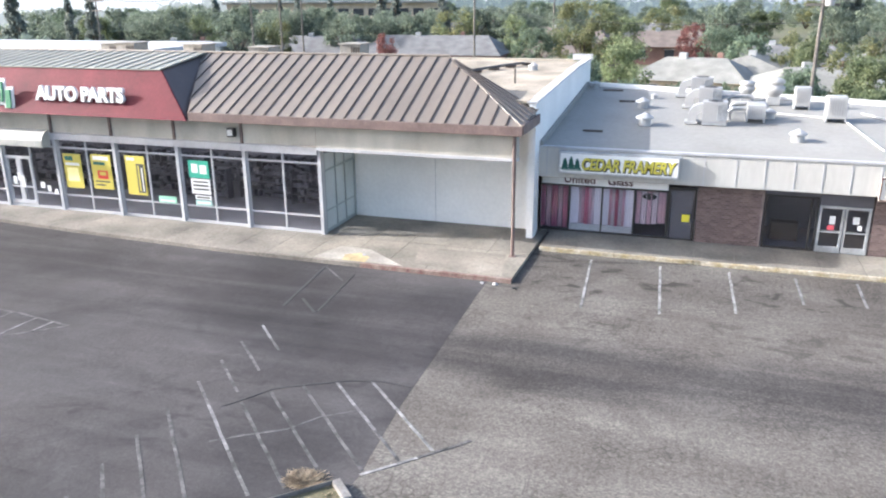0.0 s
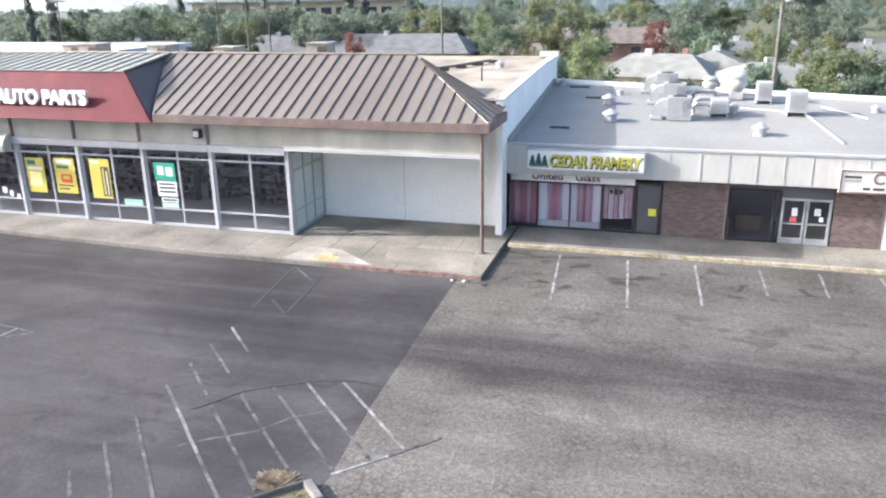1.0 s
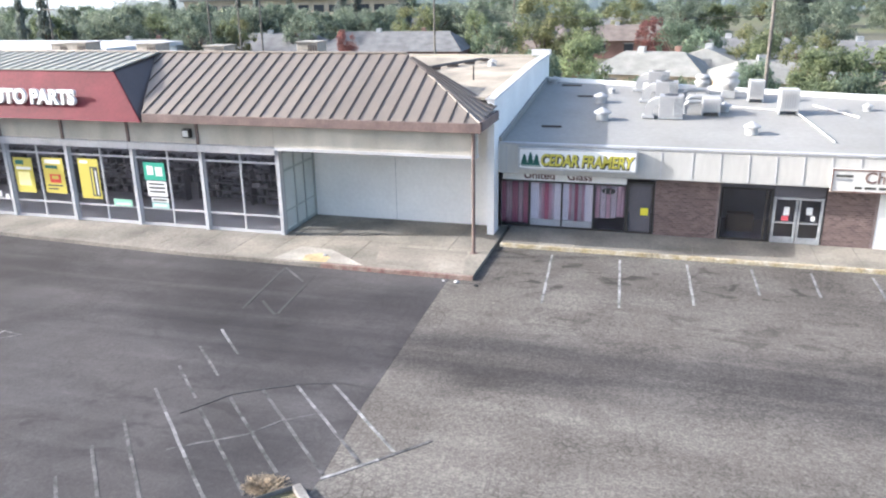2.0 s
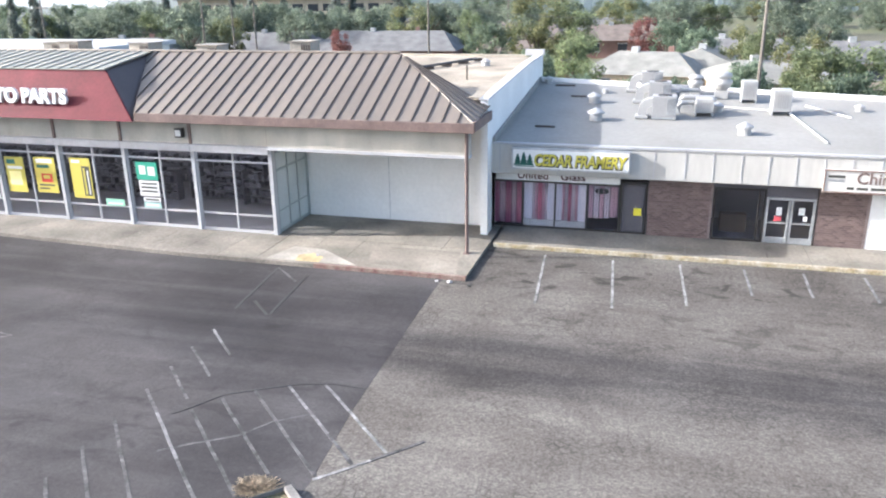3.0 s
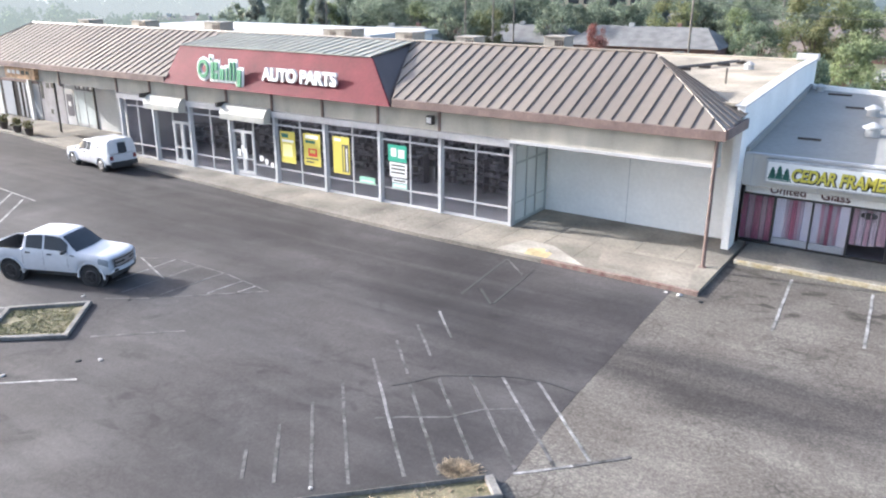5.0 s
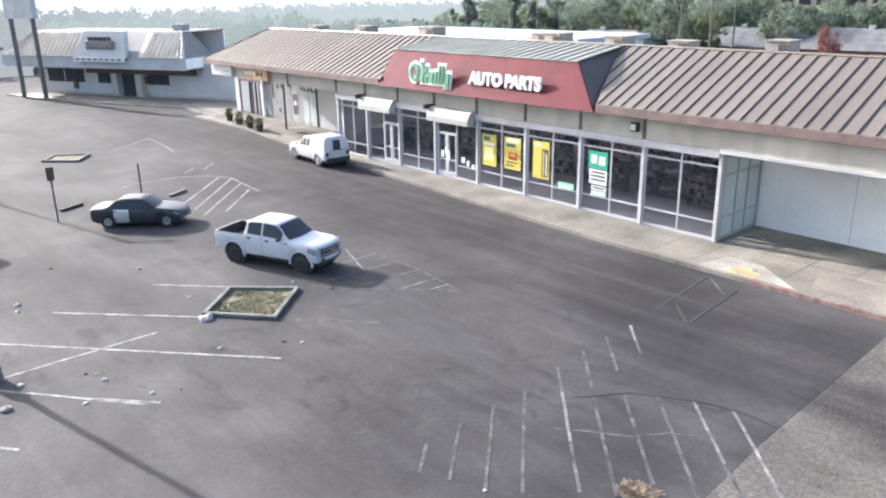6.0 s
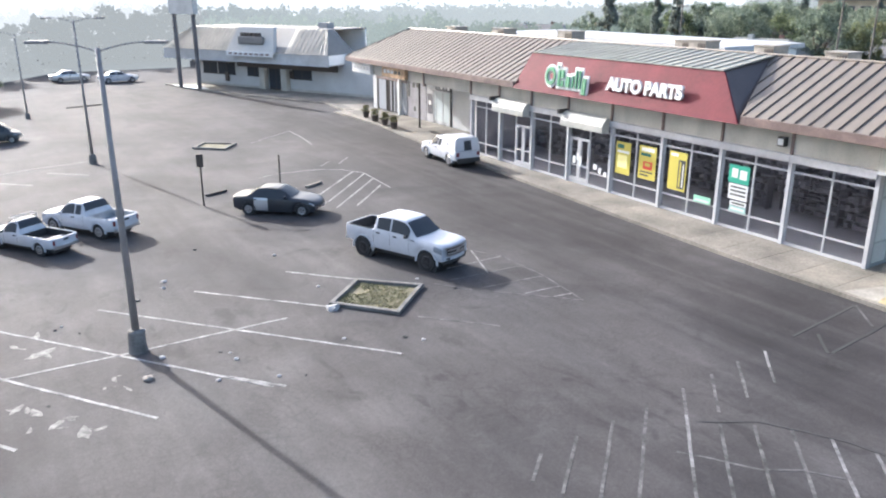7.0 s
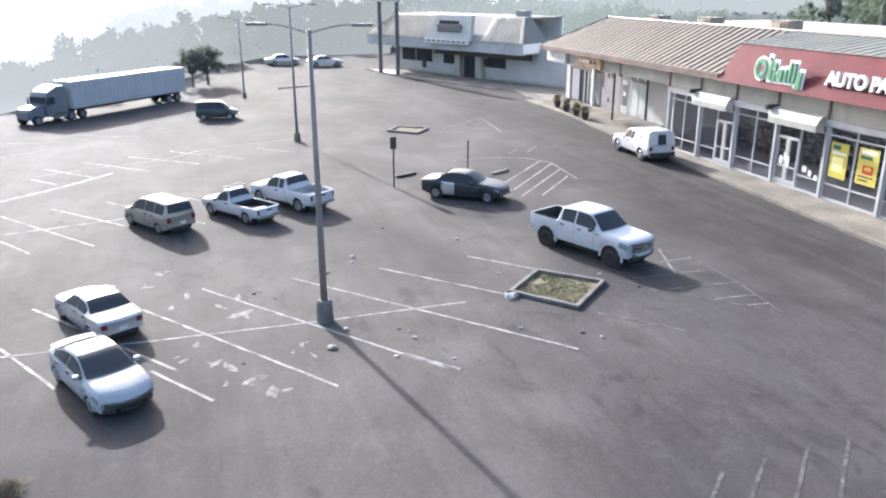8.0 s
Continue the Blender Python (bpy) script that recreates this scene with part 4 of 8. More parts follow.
def cooler(x, y, w, h, label="white louvred evaporative cooler on the roof"):
    z = shop_roof_z(y)
    t = thing("roof_cooler", label, "cooler", "coolers on the shop roof", at=(x, y, z))
    bm = bmesh.new()
    box(bm, -w, w, -w, w, 0.15, h, bevel=0.05)
    part("casing", bm, WHITE_METAL, t)
    for xa in (-w, w - 0.06):
        block("stand", STEEL, t, (xa, xa + 0.06, -w, w, 0, 0.15))
    for k in range(6):
        block("slat", HVAC, t, (-w * 0.7 + k * w * 0.24, -w * 0.62 + k * w * 0.24, -w - 0.015, -w, 0.3, h - 0.15))
    return t


cooler(6.06, 38.6, 0.42, 1.15)
cooler(4.85, 41.0, 0.36, 1.05)
cooler(2.65, 38.0, 0.4, 0.8, "small white equipment box on the roof")


def exhaust(x, y, s):
    t = thing("exhaust_fan", "white mushroom exhaust fan on a square curb", "exhaust fan", "exhaust fans on the roof", at=(x, y, shop_roof_z(y)))
    bm = bmesh.new()
    box(bm, -0.38 * s, 0.38 * s, -0.38 * s, 0.38 * s, 0, 0.5 * s, bevel=0.02)
    part("curb", bm, WHITE_METAL, t)
    bm = bmesh.new()
    lathe(bm, (0, 0, 0), [(0.3 * s, 0.5 * s), (0.42 * s, 0.62 * s), (0.62 * s, 0.9 * s), (0.64 * s, 1.12 * s), (0.5 * s, 1.16 * s), (0.5 * s, 1.3 * s), (0.6 * s, 1.34 * s), (0.58 * s, 1.5 * s), (0.4 * s, 1.62 * s), (0.05 * s, 1.66 * s)], 18)
    part("hood", bm, WHITE_METAL, t, smooth=True)
    return t


exhaust(2.35, 42.4, 0.62)
exhaust(3.6, 41.7, 0.8)


def roof_vent(x, y, s=1.0):
    t = thing("roof_vent", "small white capped roof vent", "roof vent", "vents on the shop roof", at=(x, y, shop_roof_z(y) - 0.01))
    bm = bmesh.new()
    lathe(bm, (0, 0, 0), [(0.3 * s, 0), (0.28 * s, 0.3 * s)], 14)
    part("collar", bm, WHITE_METAL, t)
    bm = bmesh.new()
    lathe(bm, (0, 0, 0), [(0.2 * s, 0.3 * s), (0.4 * s, 0.34 * s), (0.38 * s, 0.42 * s), (0.08 * s, 0.58 * s), (0.03 * s, 0.6 * s)], 14)
    part("cap", bm, WHITE_METAL, t)
    return t


for x, y, s in ((-2.2, 36.4, 1.0), (-2.6, 40.0, 0.9), (4.22, 34.7, 0.9), (3.3, 38.7, 0.8), (-5.6, 44.6, 0.7), (-2.2, 42.3, 0.5), (9.6, 39.5, 0.6)):
    roof_vent(x, y, s)
PIPE = mat("white pipe", (0.5, 0.5, 0.49), 0.5, var=0.05, bump=0.0)
for pts, label in ((((6.5, 38.6), (7.3, 33.6)), "white pipe laid across the roof"), (((7.4, 40.2), (9.0, 38.0)), "short white pipe on the roof"), (((3.6, 39.6), (5.9, 38.9)), "pale pipe between roof units")):
    bm = bmesh.new()
    (xa, ya), (xb, yb) = pts
    rod(bm, (xa, ya, shop_roof_z(ya) + 0.05), (xb, yb, shop_roof_z(yb) + 0.05), 0.04, n=8)
    tagged(part("roof_pipe", bm, PIPE), label, "pipe", "pipes on the roof")
for x, y, dx in ((-4.8, 34.8, 0.9), (-3.9, 41.2, 0.8), (-5.1, 43.9, 1.1)):
    bm = bmesh.new()
    box(bm, x, x + dx, y, y + 0.09, shop_roof_z(y), shop_roof_z(y) + 0.09)
    tagged(part("timber_sleeper", bm, SEAM), "dark timber sleeper lying on the white roof", "timber", "sleepers on the roof")
for x0, x1, y0 in ((1.5, 2.3, 38.2), (1.6, 3.2, 39.4), (1.5, 2.6, 41.0)):
    z = shop_roof_z(y0)
    bm = bmesh.new()
    tube(bm, [(x0, y0, z - 0.02), (x0, y0, z + 0.38), (x0 + 0.12, y0, z + 0.5), (x1 - 0.12, y0 + 0.2, z + 0.5), (x1, y0 + 0.2, z + 0.38), (x1, y0 + 0.2, z - 0.02)], 0.11, 10)
    tagged(part("roof_duct", bm, WHITE_METAL), "bent white round duct among the roof units", "duct", "ducts on the shop roof")

# ---- things on the store's roof ----
UNIT_TAN = mat("weathered grey-tan casing", (0.26, 0.24, 0.21), 0.7, var=0.12, big=1.5, fine=8, bump=0.1)
def swamp_unit(x, y, z, w, h, tilt=0.0):
    t = thing("roof_unit", "weathered tan and grey rooftop cooler box", "cooler", "units on the store roof", at=(x, y, z))
    t.rotation_euler = (0, 0, tilt)
    bm = bmesh.new()
    box(bm, -w, w, -0.6, 0.6, 0.12, h, bevel=0.04)
    part("casing", bm, UNIT_TAN, t)
    block("legs", STEEL, t, (-w, -w + 0.1, -0.55, 0.55, 0, 0.12), (w - 0.1, w, -0.55, 0.55, 0, 0.12))
    for k in range(4):
        block("grille", SEAM, t, (w * 0.1 + k * w * 0.23, w * 0.22 + k * w * 0.23, -0.62, -0.6, 0.25, h - 0.12))
    block("lid", UNIT_TAN, t, (-w - 0.05, w + 0.05, -0.65, 0.65, h, h + 0.06))
    return t


for x, y, w, h in ((-16.6, 36, 0.55, 1.75), (-22.4, 37, 0.6, 1.45), (-27.2, 38, 0.65, 1.45), (-31.8, 38, 0.65, 1.5), (-34.3, 39.5, 0.6, 1.3), (-45, 39, 0.9, 1.5), (-52, 38, 0.9, 1.5), (-59, 38, 0.8, 1.4)):
    swamp_unit(x, y, 5.95 + (y - 31) * 0.03 + 0.1, w, h, 0.05 * math.sin(x))
bm = bmesh.new()
rod(bm, (-14, 34.6, 6.33), (-9.6, 43.5, 6.6), 0.06, n=6)
rod(bm, (-13.7, 34.6, 6.33), (-9.3, 43.5, 6.6), 0.04, n=6)
for k in range(8):
    a = Vector((-14, 34.6, 6.21)).lerp(Vector((-9.6, 43.5, 6.48)), k / 7)
    box(bm, a.x - 0.1, a.x + 0.5, a.y - 0.06, a.y + 0.06, a.z - 0.1, a.z + 0.1)
tagged(part("roof_conduit", bm, SEAM), "dark conduit on blocks across the cream roof", "conduit")
bm = bmesh.new()
rod(bm, (-8.3, 36.0, 6.15), (-8.3, 36.0, 6.9), 0.04, n=6)
tagged(part("vent_pipe", bm, SEAM), "thin dark vent pipe on the cream roof", "pipe")
bm = bmesh.new()
lathe(bm, (-8.6, 41.5, 6.36), [(0.25, 0), (0.2, 0.2), (0.3, 0.24), (0.05, 0.4)], 12)
tagged(part("roof_vent", bm, WHITE_METAL), "small white vent on the cream roof", "roof vent")
# the long white roof behind the store
wh = thing("rear_warehouse", "long low white-roofed building behind the store", "warehouse")
bm = bmesh.new()
box(bm, -66, -38, 47.5, 56, 0, 6.45)
part("wall", bm, WHITE_WALL, wh)
block("roof", WHITE_TRIM, wh, (-66.4, -37.6, 47.1, 56.4, 6.45, 6.78))

# ---- shops past the store ----
row = thing("end_shops", "white shopfronts with posters under the same mansard roof", "shop building")
EY = 33.3
block("soffit", WHITE_WALL, row, (-66.4, -43.1, 32.51, EY + 0.2, 5.07, 5.12))
block("wall", SHADED_WHITE, row, (-52.4, -43.1, EY, EY + 0.2, 0.15, 5.065), (-65.6, -52.4, EY, EY + 0.2, 3.5, 5.065), (-66.3, -65.6, EY, EY + 0.2, 0.0, 5.065))
# Lilac-grey here is the overhang's shade put into the pier's colour.
SHADED_FRONT = mat("shopfront paint greyed for shade", (0.27, 0.262, 0.28), 0.75, var=0.08, big=1.5, fine=8, bump=0.05)
block("pier", SHADED_FRONT, row, (-59.7, -56.45, EY - 0.03, EY + 0.17, 0.15, 3.49), label="pier in lilac-grey, shade put into its colour")
PANEL_PALE = mat("pale door panel", (0.33, 0.345, 0.37), 0.4, var=0.06, bump=0.0)
# the bay with the diagonal stripe
bay1 = block("shopfront", DARK_ALU, row, (-65.58, -59.72, EY + 0.02, EY + 0.12, 0.15, 3.49), label="dark bronze shopfront with pale panels")
block("lintel", BROWN_TRIM, row, (-65.58, -59.72, EY - 0.06, EY + 0.015, 2.98, 3.49), label="dull brown boarded lintel")
for x0, x1, m2 in ((-65.1, -63.65, PANEL_PALE), (-62.9, -62.6, PANEL_PALE), (-62.2, -61.9, PANEL_PALE), (-61.7, -59.8, PANEL_PALE)):
    block("door_panel", m2, bay1, (x0, x1, EY - 0.02, EY + 0.016, 0.22, 2.95))
for x in (-63.6, -62.95, -62.5, -61.85):
    block("mullion", DARK_ALU, bay1, (x - 0.06, x + 0.06, EY - 0.04, EY + 0.016, 0.15, 2.95))
bm = bmesh.new()
prism(bm, [(-61.65, EY - 0.026, 2.7), (-61.3, EY - 0.026, 2.7), (-59.85, EY - 0.026, 0.4), (-60.2, EY - 0.026, 0.4)], (0, -0.012, 0))
part("painted_stripe", bm, LETTER, row, "white diagonal painted stripe")
for x0, x1, z0, z1 in ((-59.5, -59.2, 1.9, 3.2), (-58.7, -58.3, 2.75, 3.15), (-58.05, -57.6, 2.8, 3.2), (-58.5, -58.2, 0.75, 1.15)):
    block("notice_plate", SIGN_DARK, row, (x0, x1, EY - 0.05, EY - 0.031, z0, z1))
# the glazed bay beside it
bay2 = block("shopfront", STEEL, row, (-56.42, -52.45, EY + 0.02, EY + 0.12, 0.15, 3.49), label="grey metal shopfront with a glazed door")
block("sign_panel", TRANSOM, bay2, (-54.9, -52.5, EY - 0.02, EY + 0.016, 2.9, 3.42))
for k in range(4):
    block("sign_bar", LETTER if k % 2 else PANEL_PALE, bay2, (-54.7 + k * 0.55, -54.4 + k * 0.55, EY - 0.036, EY - 0.022, 3.02, 3.3))
door = block("shop_door", WHITE_TRIM, bay2, (-56.35, -55.2, EY - 0.03, EY + 0.016, 0.2, 2.8))
block("door_pane", TRANSOM, door, (-56.18, -55.38, EY - 0.045, EY - 0.031, 0.85, 2.5))
block("door_notice", LETTER, door, (-55.95, -55.6, EY - 0.056, EY - 0.046, 1.6, 1.95))
for x0, x1 in ((-55.1, -54.85), (-54.7, -52.7)):
    block("window_pane", PALE_GLASS, bay2, (x0, x1, EY - 0.005, EY + 0.016, 0.4, 2.8))
block("mullion", DARK_ALU, bay2, (-52.62, -52.46, EY - 0.06, EY + 0.016, 0.15, 3.45))
block("mullion", WHITE_TRIM, bay2, (-53.8, -53.72, EY - 0.03, EY - 0.006, 0.3, 2.85))
for x0, x1, z0, c, nm in ((-60.7, -57.3, 4.2, LETTER, "white sign board on the stucco band"), (-55.3, -51.6, 4.25, mat("orange and cream sign", (0.5, 0.33, 0.2), 0.6, var=0.2, big=3), "faded orange sign board on the stucco band")):
    s2 = thing("hanging_sign", nm, "shop sign", at=(0, 0, 0))
    block("sign_board", c, s2, (x0, x1, 28.55, 28.84, z0, z0 + 0.85))
    for k in range(5):
        block("sign_bar", STEEL if c is LETTER else (SIGN_DARK if k > 2 else LETTER), s2, (x0 + 0.35 + k * 0.58, x0 + 0.75 + k * 0.58, 28.53, 28.549, z0 + 0.3, z0 + 0.55))

# ---- vehicles ----
def paint(name, color, rough=0.35, metal=0.0):
    return mat(name, color, rough, metal, var=0.03, big=1.0, fine=4, bump=0.0, coat=0.2, spec=0.4)


PAINT_WHITE = paint("white car paint", (0.5, 0.51, 0.54))
PAINT_PEARL = paint("pale pearl car paint", (0.36, 0.385, 0.41))
PAINT_SILVER = paint("silver car paint", (0.55, 0.55, 0.56), 0.3, 0.6)
PAINT_BLACK = paint("black car paint", (0.03, 0.032, 0.038))
PAINT_TAN = paint("tan metallic car paint", (0.34, 0.31, 0.27), 0.35, 0.4)
PAINT_GREY = paint("dark grey car paint", (0.06, 0.065, 0.07))
CAR_GLASS = mat("tinted car glass", (0.055, 0.06, 0.068), 0.15, var=0.05, bump=0.0, spec=0.1)
TYRE = mat("tyre rubber", (0.02, 0.02, 0.021), 0.85, var=0.15, bump=0.1)
RIM = mat("alloy rim", (0.42, 0.42, 0.43), 0.3, 0.8, var=0.06, bump=0.0)
DARK_RIM = mat("dark rim", (0.06, 0.06, 0.065), 0.4, 0.6, var=0.06, bump=0.0)
LIGHT_LENS = mat("clear headlamp lens", (0.2, 0.22, 0.25), 0.1, var=0.03, bump=0.0)
TAIL_LENS = mat("red tail lamp lens", (0.16, 0.03, 0.035), 0.2, var=0.05, bump=0.0)
PLASTIC = mat("black trim plastic", (0.03, 0.03, 0.032), 0.6, var=0.08, bump=0.0)


def wheel(parent, x, y, r, w, rim_mat):
    s = 1 if y > 0 else -1
    bm = bmesh.new()
    lathe(bm, (0, 0, 0), [(r * 0.62, -w / 2), (r * 0.92, -w / 2), (r, -w * 0.32), (r, w * 0.32), (r * 0.92, w / 2), (r * 0.62, w / 2)], 24)
    bm.transform(Matrix.Translation((x, y, r)) @ Euler((math.pi / 2, 0, 0)).to_matrix().to_4x4())
    wh = part("wheel", bm, TYRE, parent, "black tyre on a rim")
    bm = bmesh.new()
    lathe(bm, (0, 0, 0), [(r * 0.62, 0), (r * 0.58, 0.012), (r * 0.2, -0.02), (r * 0.12, 0.02)], 20)
    for k in range(6):
        a = 2 * math.pi * k / 6
        c, sn = math.cos(a), math.sin(a)
        prism(bm, [(c * r * 0.14 - sn * r * 0.06, sn * r * 0.14 + c * r * 0.06, 0.012), (c * r * 0.14 + sn * r * 0.06, sn * r * 0.14 - c * r * 0.06, 0.012), (c * r * 0.58 + sn * r * 0.05, sn * r * 0.58 - c * r * 0.05, 0.018), (c * r * 0.58 - sn * r * 0.05, sn * r * 0.58 + c * r * 0.05, 0.018)], (0, 0, 0.015))
    bm.transform(Matrix.Translation((x, y + s * w * 0.5, r)) @ Euler((-s * math.pi / 2, 0, 0)).to_matrix().to_4x4())
    part("rim", bm, rim_mat, wh)
    return wh


def lerp_table(tab, x, i):
    for a, b in zip(tab, tab[1:]):
        if a[0] <= x <= b[0]:
            f = 0 if b[0] == a[0] else (x - a[0]) / (b[0] - a[0])
            return a[i] + (b[i] - a[i]) * f
    return tab[-1][i] if x > tab[-1][0] else tab[0][i]


def curve(tab, i):
    """A smooth line through column i of the table, with no overshoot between its rows."""
    xs, ys = [r[0] for r in tab], [r[i] for r in tab]
    n = len(xs)
    dl = [(ys[k + 1] - ys[k]) / (xs[k + 1] - xs[k]) for k in range(n - 1)]
    m = [dl[0]] + [0.0 if dl[k - 1] * dl[k] <= 0 else 2 * dl[k - 1] * dl[k] / (dl[k - 1] + dl[k]) for k in range(1, n - 1)] + [dl[-1]]

    def f(x):
        x = min(max(x, xs[0]), xs[-1])
        k = 0
        while k < n - 2 and x > xs[k + 1]:
            k += 1
        h = xs[k + 1] - xs[k]
        t = (x - xs[k]) / h
        return (2 * t ** 3 - 3 * t * t + 1) * ys[k] + (t ** 3 - 2 * t * t + t) * h * m[k] + (3 * t * t - 2 * t ** 3) * ys[k + 1] + (t ** 3 - t * t) * h * m[k + 1]
    return f


class Shell:
    """A car body as sections along x. Rows of the table, tail to nose:
    (x, sill, belt, top, half width, bow), bow being how far the sides trail behind the middle."""

    def __init__(self, tab, axles, wheel_r, arch=1.14, tumble=0.3, bed=None):
        self.tab, self.axles, self.r, self.R = tab, axles, wheel_r, wheel_r * arch
        self.f = [None] + [curve(tab, i) for i in range(1, 6)]
        self.tumble, self.bed = tumble, bed
        self.x0, self.x1 = tab[0][0], tab[-1][0]

    def section(self, x, cut=True):
        zb, belt, top, hw = (self.f[i](x) for i in (1, 2, 3, 4))
        if cut:
            for ax in self.axles:
                d = abs(x - ax)
                if d < self.R:
                    zb = max(zb, self.r * 0.98 + math.sqrt(self.R ** 2 - d * d))
        zb = min(zb, belt - 0.06)
        h, g = belt - zb, max(top - belt, 0.02)
        sh = hw * 0.955
        tw = max(sh - 0.04 - self.tumble * g, hw * 0.3)
        drop = min(0.32 * g, 0.085)
        ze = top - drop
        pts = [(hw * 0.93, zb), (hw * 0.985, zb + 0.22 * h), (hw, zb + 0.52 * h), (hw * 0.99, zb + 0.84 * h), (sh, belt)]
        pts += [(sh + (tw - sh) * k, belt + (ze - belt) * k) for k in (0.12, 0.5, 0.9)]
        pts += [(tw, ze), (tw * 0.95, ze + 0.55 * drop), (tw * 0.84, top - 0.12 * drop), (tw * 0.45, top - 0.02 * drop), (0.0, top)]
        if self.bed and self.bed[0] <= x <= self.bed[1]:
            fl = self.bed[2]
            pts[5:] = [(hw * 0.965, belt + 0.008), (hw * 0.955, belt + 0.014), (hw * 0.93, belt + 0.014), (hw * 0.915, belt + 0.004), (hw * 0.905, belt - 0.02), (hw * 0.9, fl + 0.02), (hw * 0.5, fl), (0.0, fl)]
        return pts

    def bent(self, x, y, z):
        hw = self.f[4](x)
        return Vector((x - self.f[5](x) * min((y / hw) ** 2, 1.2), y, z))

    def at(self, x, v, s=1):
        """Point at the fraction v of the section's points, on the side s."""
        p = self.section(x, False)
        k = min(int(v), len(p) - 2)
        t = v - k
        y, z = p[k][0] + (p[k + 1][0] - p[k][0]) * t, p[k][1] + (p[k + 1][1] - p[k][1]) * t
        return self.bent(x, s * y, z)

    def mesh(self, bm):
        xs = set(round(r[0], 3) for r in self.tab)
        for i in range(57):
            xs.add(round(self.x0 + (self.x1 - self.x0) * i / 56, 3))
        for ax in self.axles:
            for k in range(-6, 7):
                xs.add(round(ax + self.R * math.sin(math.pi / 2 * k / 6), 3))
        if self.bed:
            for e in self.bed[:2]:
                xs.add(round(e - 0.006, 3)), xs.add(round(e + 0.006, 3))
        rings = []
        for x in sorted(xs):
            p = self.section(x)
            rings.append([bm.verts.new(self.bent(x, y, z)) for y, z in p] + [bm.verts.new(self.bent(x, -y, z)) for y, z in p[-2::-1]])
        for a, b in zip(rings, rings[1:]):
            for i in range(len(a) - 1):
                bm.faces.new((a[i], a[i + 1], b[i + 1], b[i]))
            bm.faces.new((a[0], b[0], b[-1], a[-1]))
        for r in (rings[0], rings[-1]):
            k = len(r)
            for i in range(k // 2):
                q = [r[i], r[i + 1], r[k - 2 - i], r[k - 1 - i]]
                q = [v for j, v in enumerate(q) if v not in q[:j]]
                if len(q) > 2:
                    bm.faces.new(q)

    def patch(self, bm, rows, thick=0.012):
        """A plate laid on the body: rows of points, each row as long."""
        g = [[bm.verts.new(p) for p in r] for r in rows]
        for a, b in zip(g, g[1:]):
            for i in range(len(a) - 1):
                bm.faces.new((a[i], a[i + 1], b[i + 1], b[i]))
        bmesh.ops.recalc_face_normals(bm, faces=bm.faces)
        bmesh.ops.solidify(bm, geom=bm.faces[:], thickness=2 * thick)

    def side_pane(self, xa, xb, s, v0=5.05, v1=7.75, n=8):
        rows = []
        for j in range(4):
            v = v0 + (v1 - v0) * j / 3
            rows.append([self.at(xa + (xb - xa) * i / n, v, s) + Vector((0, s * 0.014, 0.004)) for i in range(n + 1)])
        bm = bmesh.new()
        self.patch(bm, rows, 0.004)
        return bm

    def screen(self, xa, xb, v=8.75, n=8):
        """Windscreen or rear window from x = xa (base) to xb (roof)."""
        rows = []
        for j in range(n + 1):
            x = xa + (xb - xa) * j / n
            r = [self.at(x, v + (12 - v) * i / 6, 1) + Vector((0.016 if xa > xb else -0.016, 0.004, 0.016)) for i in range(7)]
            rows.append(r + [Vector((p.x, -p.y, p.z)) for p in r[-2::-1]])
        bm = bmesh.new()
        self.patch(bm, rows, 0.004)
        return bm

    def nose(self, y0, y1, z0, z1, out=0.012, rear=False, back=0.0, n=8):
        """A plate on the front or rear end, bent with it."""
        x = self.x0 if rear else self.x1
        d = -1 if rear else 1
        rows = []
        for j in range(2):
            z = z0 + (z1 - z0) * j
            rows.append([self.bent(x, y0 + (y1 - y0) * i / n, z) + Vector((d * (out - back * j), 0, 0)) for i in range(n + 1)])
        bm = bmesh.new()
        self.patch(bm, rows, 0.014)
        return bm


def arch_ring(sh, ax, s, width=0.05, proud=0.02):
    bm = bmesh.new()
    n = 14
    ring = []
    for k in range(n + 1):
        a = math.pi * (k / n) * 1.06 - 0.09
        hw = sh.f[4](ax) + proud
        for rr, yy in ((sh.R - 0.01, hw), (sh.R + width, hw - 0.004), (sh.R + width, hw - 0.09), (sh.R - 0.01, hw - 0.09)):
            ring.append(bm.verts.new((ax + rr * math.cos(a), s * yy, sh.r * 0.98 + rr * math.sin(a))))
    for k in range(n):
        for i in range(4):
            j = (i + 1) % 4
            bm.faces.new((ring[4 * k + i], ring[4 * k + j], ring[4 * k + 4 + j], ring[4 * k + 4 + i]))
    bm.faces.new(ring[:4]), bm.faces.new(ring[-4:])
    return bm


def place(t, x, y, heading, s=1.0):
    t.location, t.rotation_euler, t.scale = (x, y, 0.0), (0, 0, radians(heading)), (s, s, s)


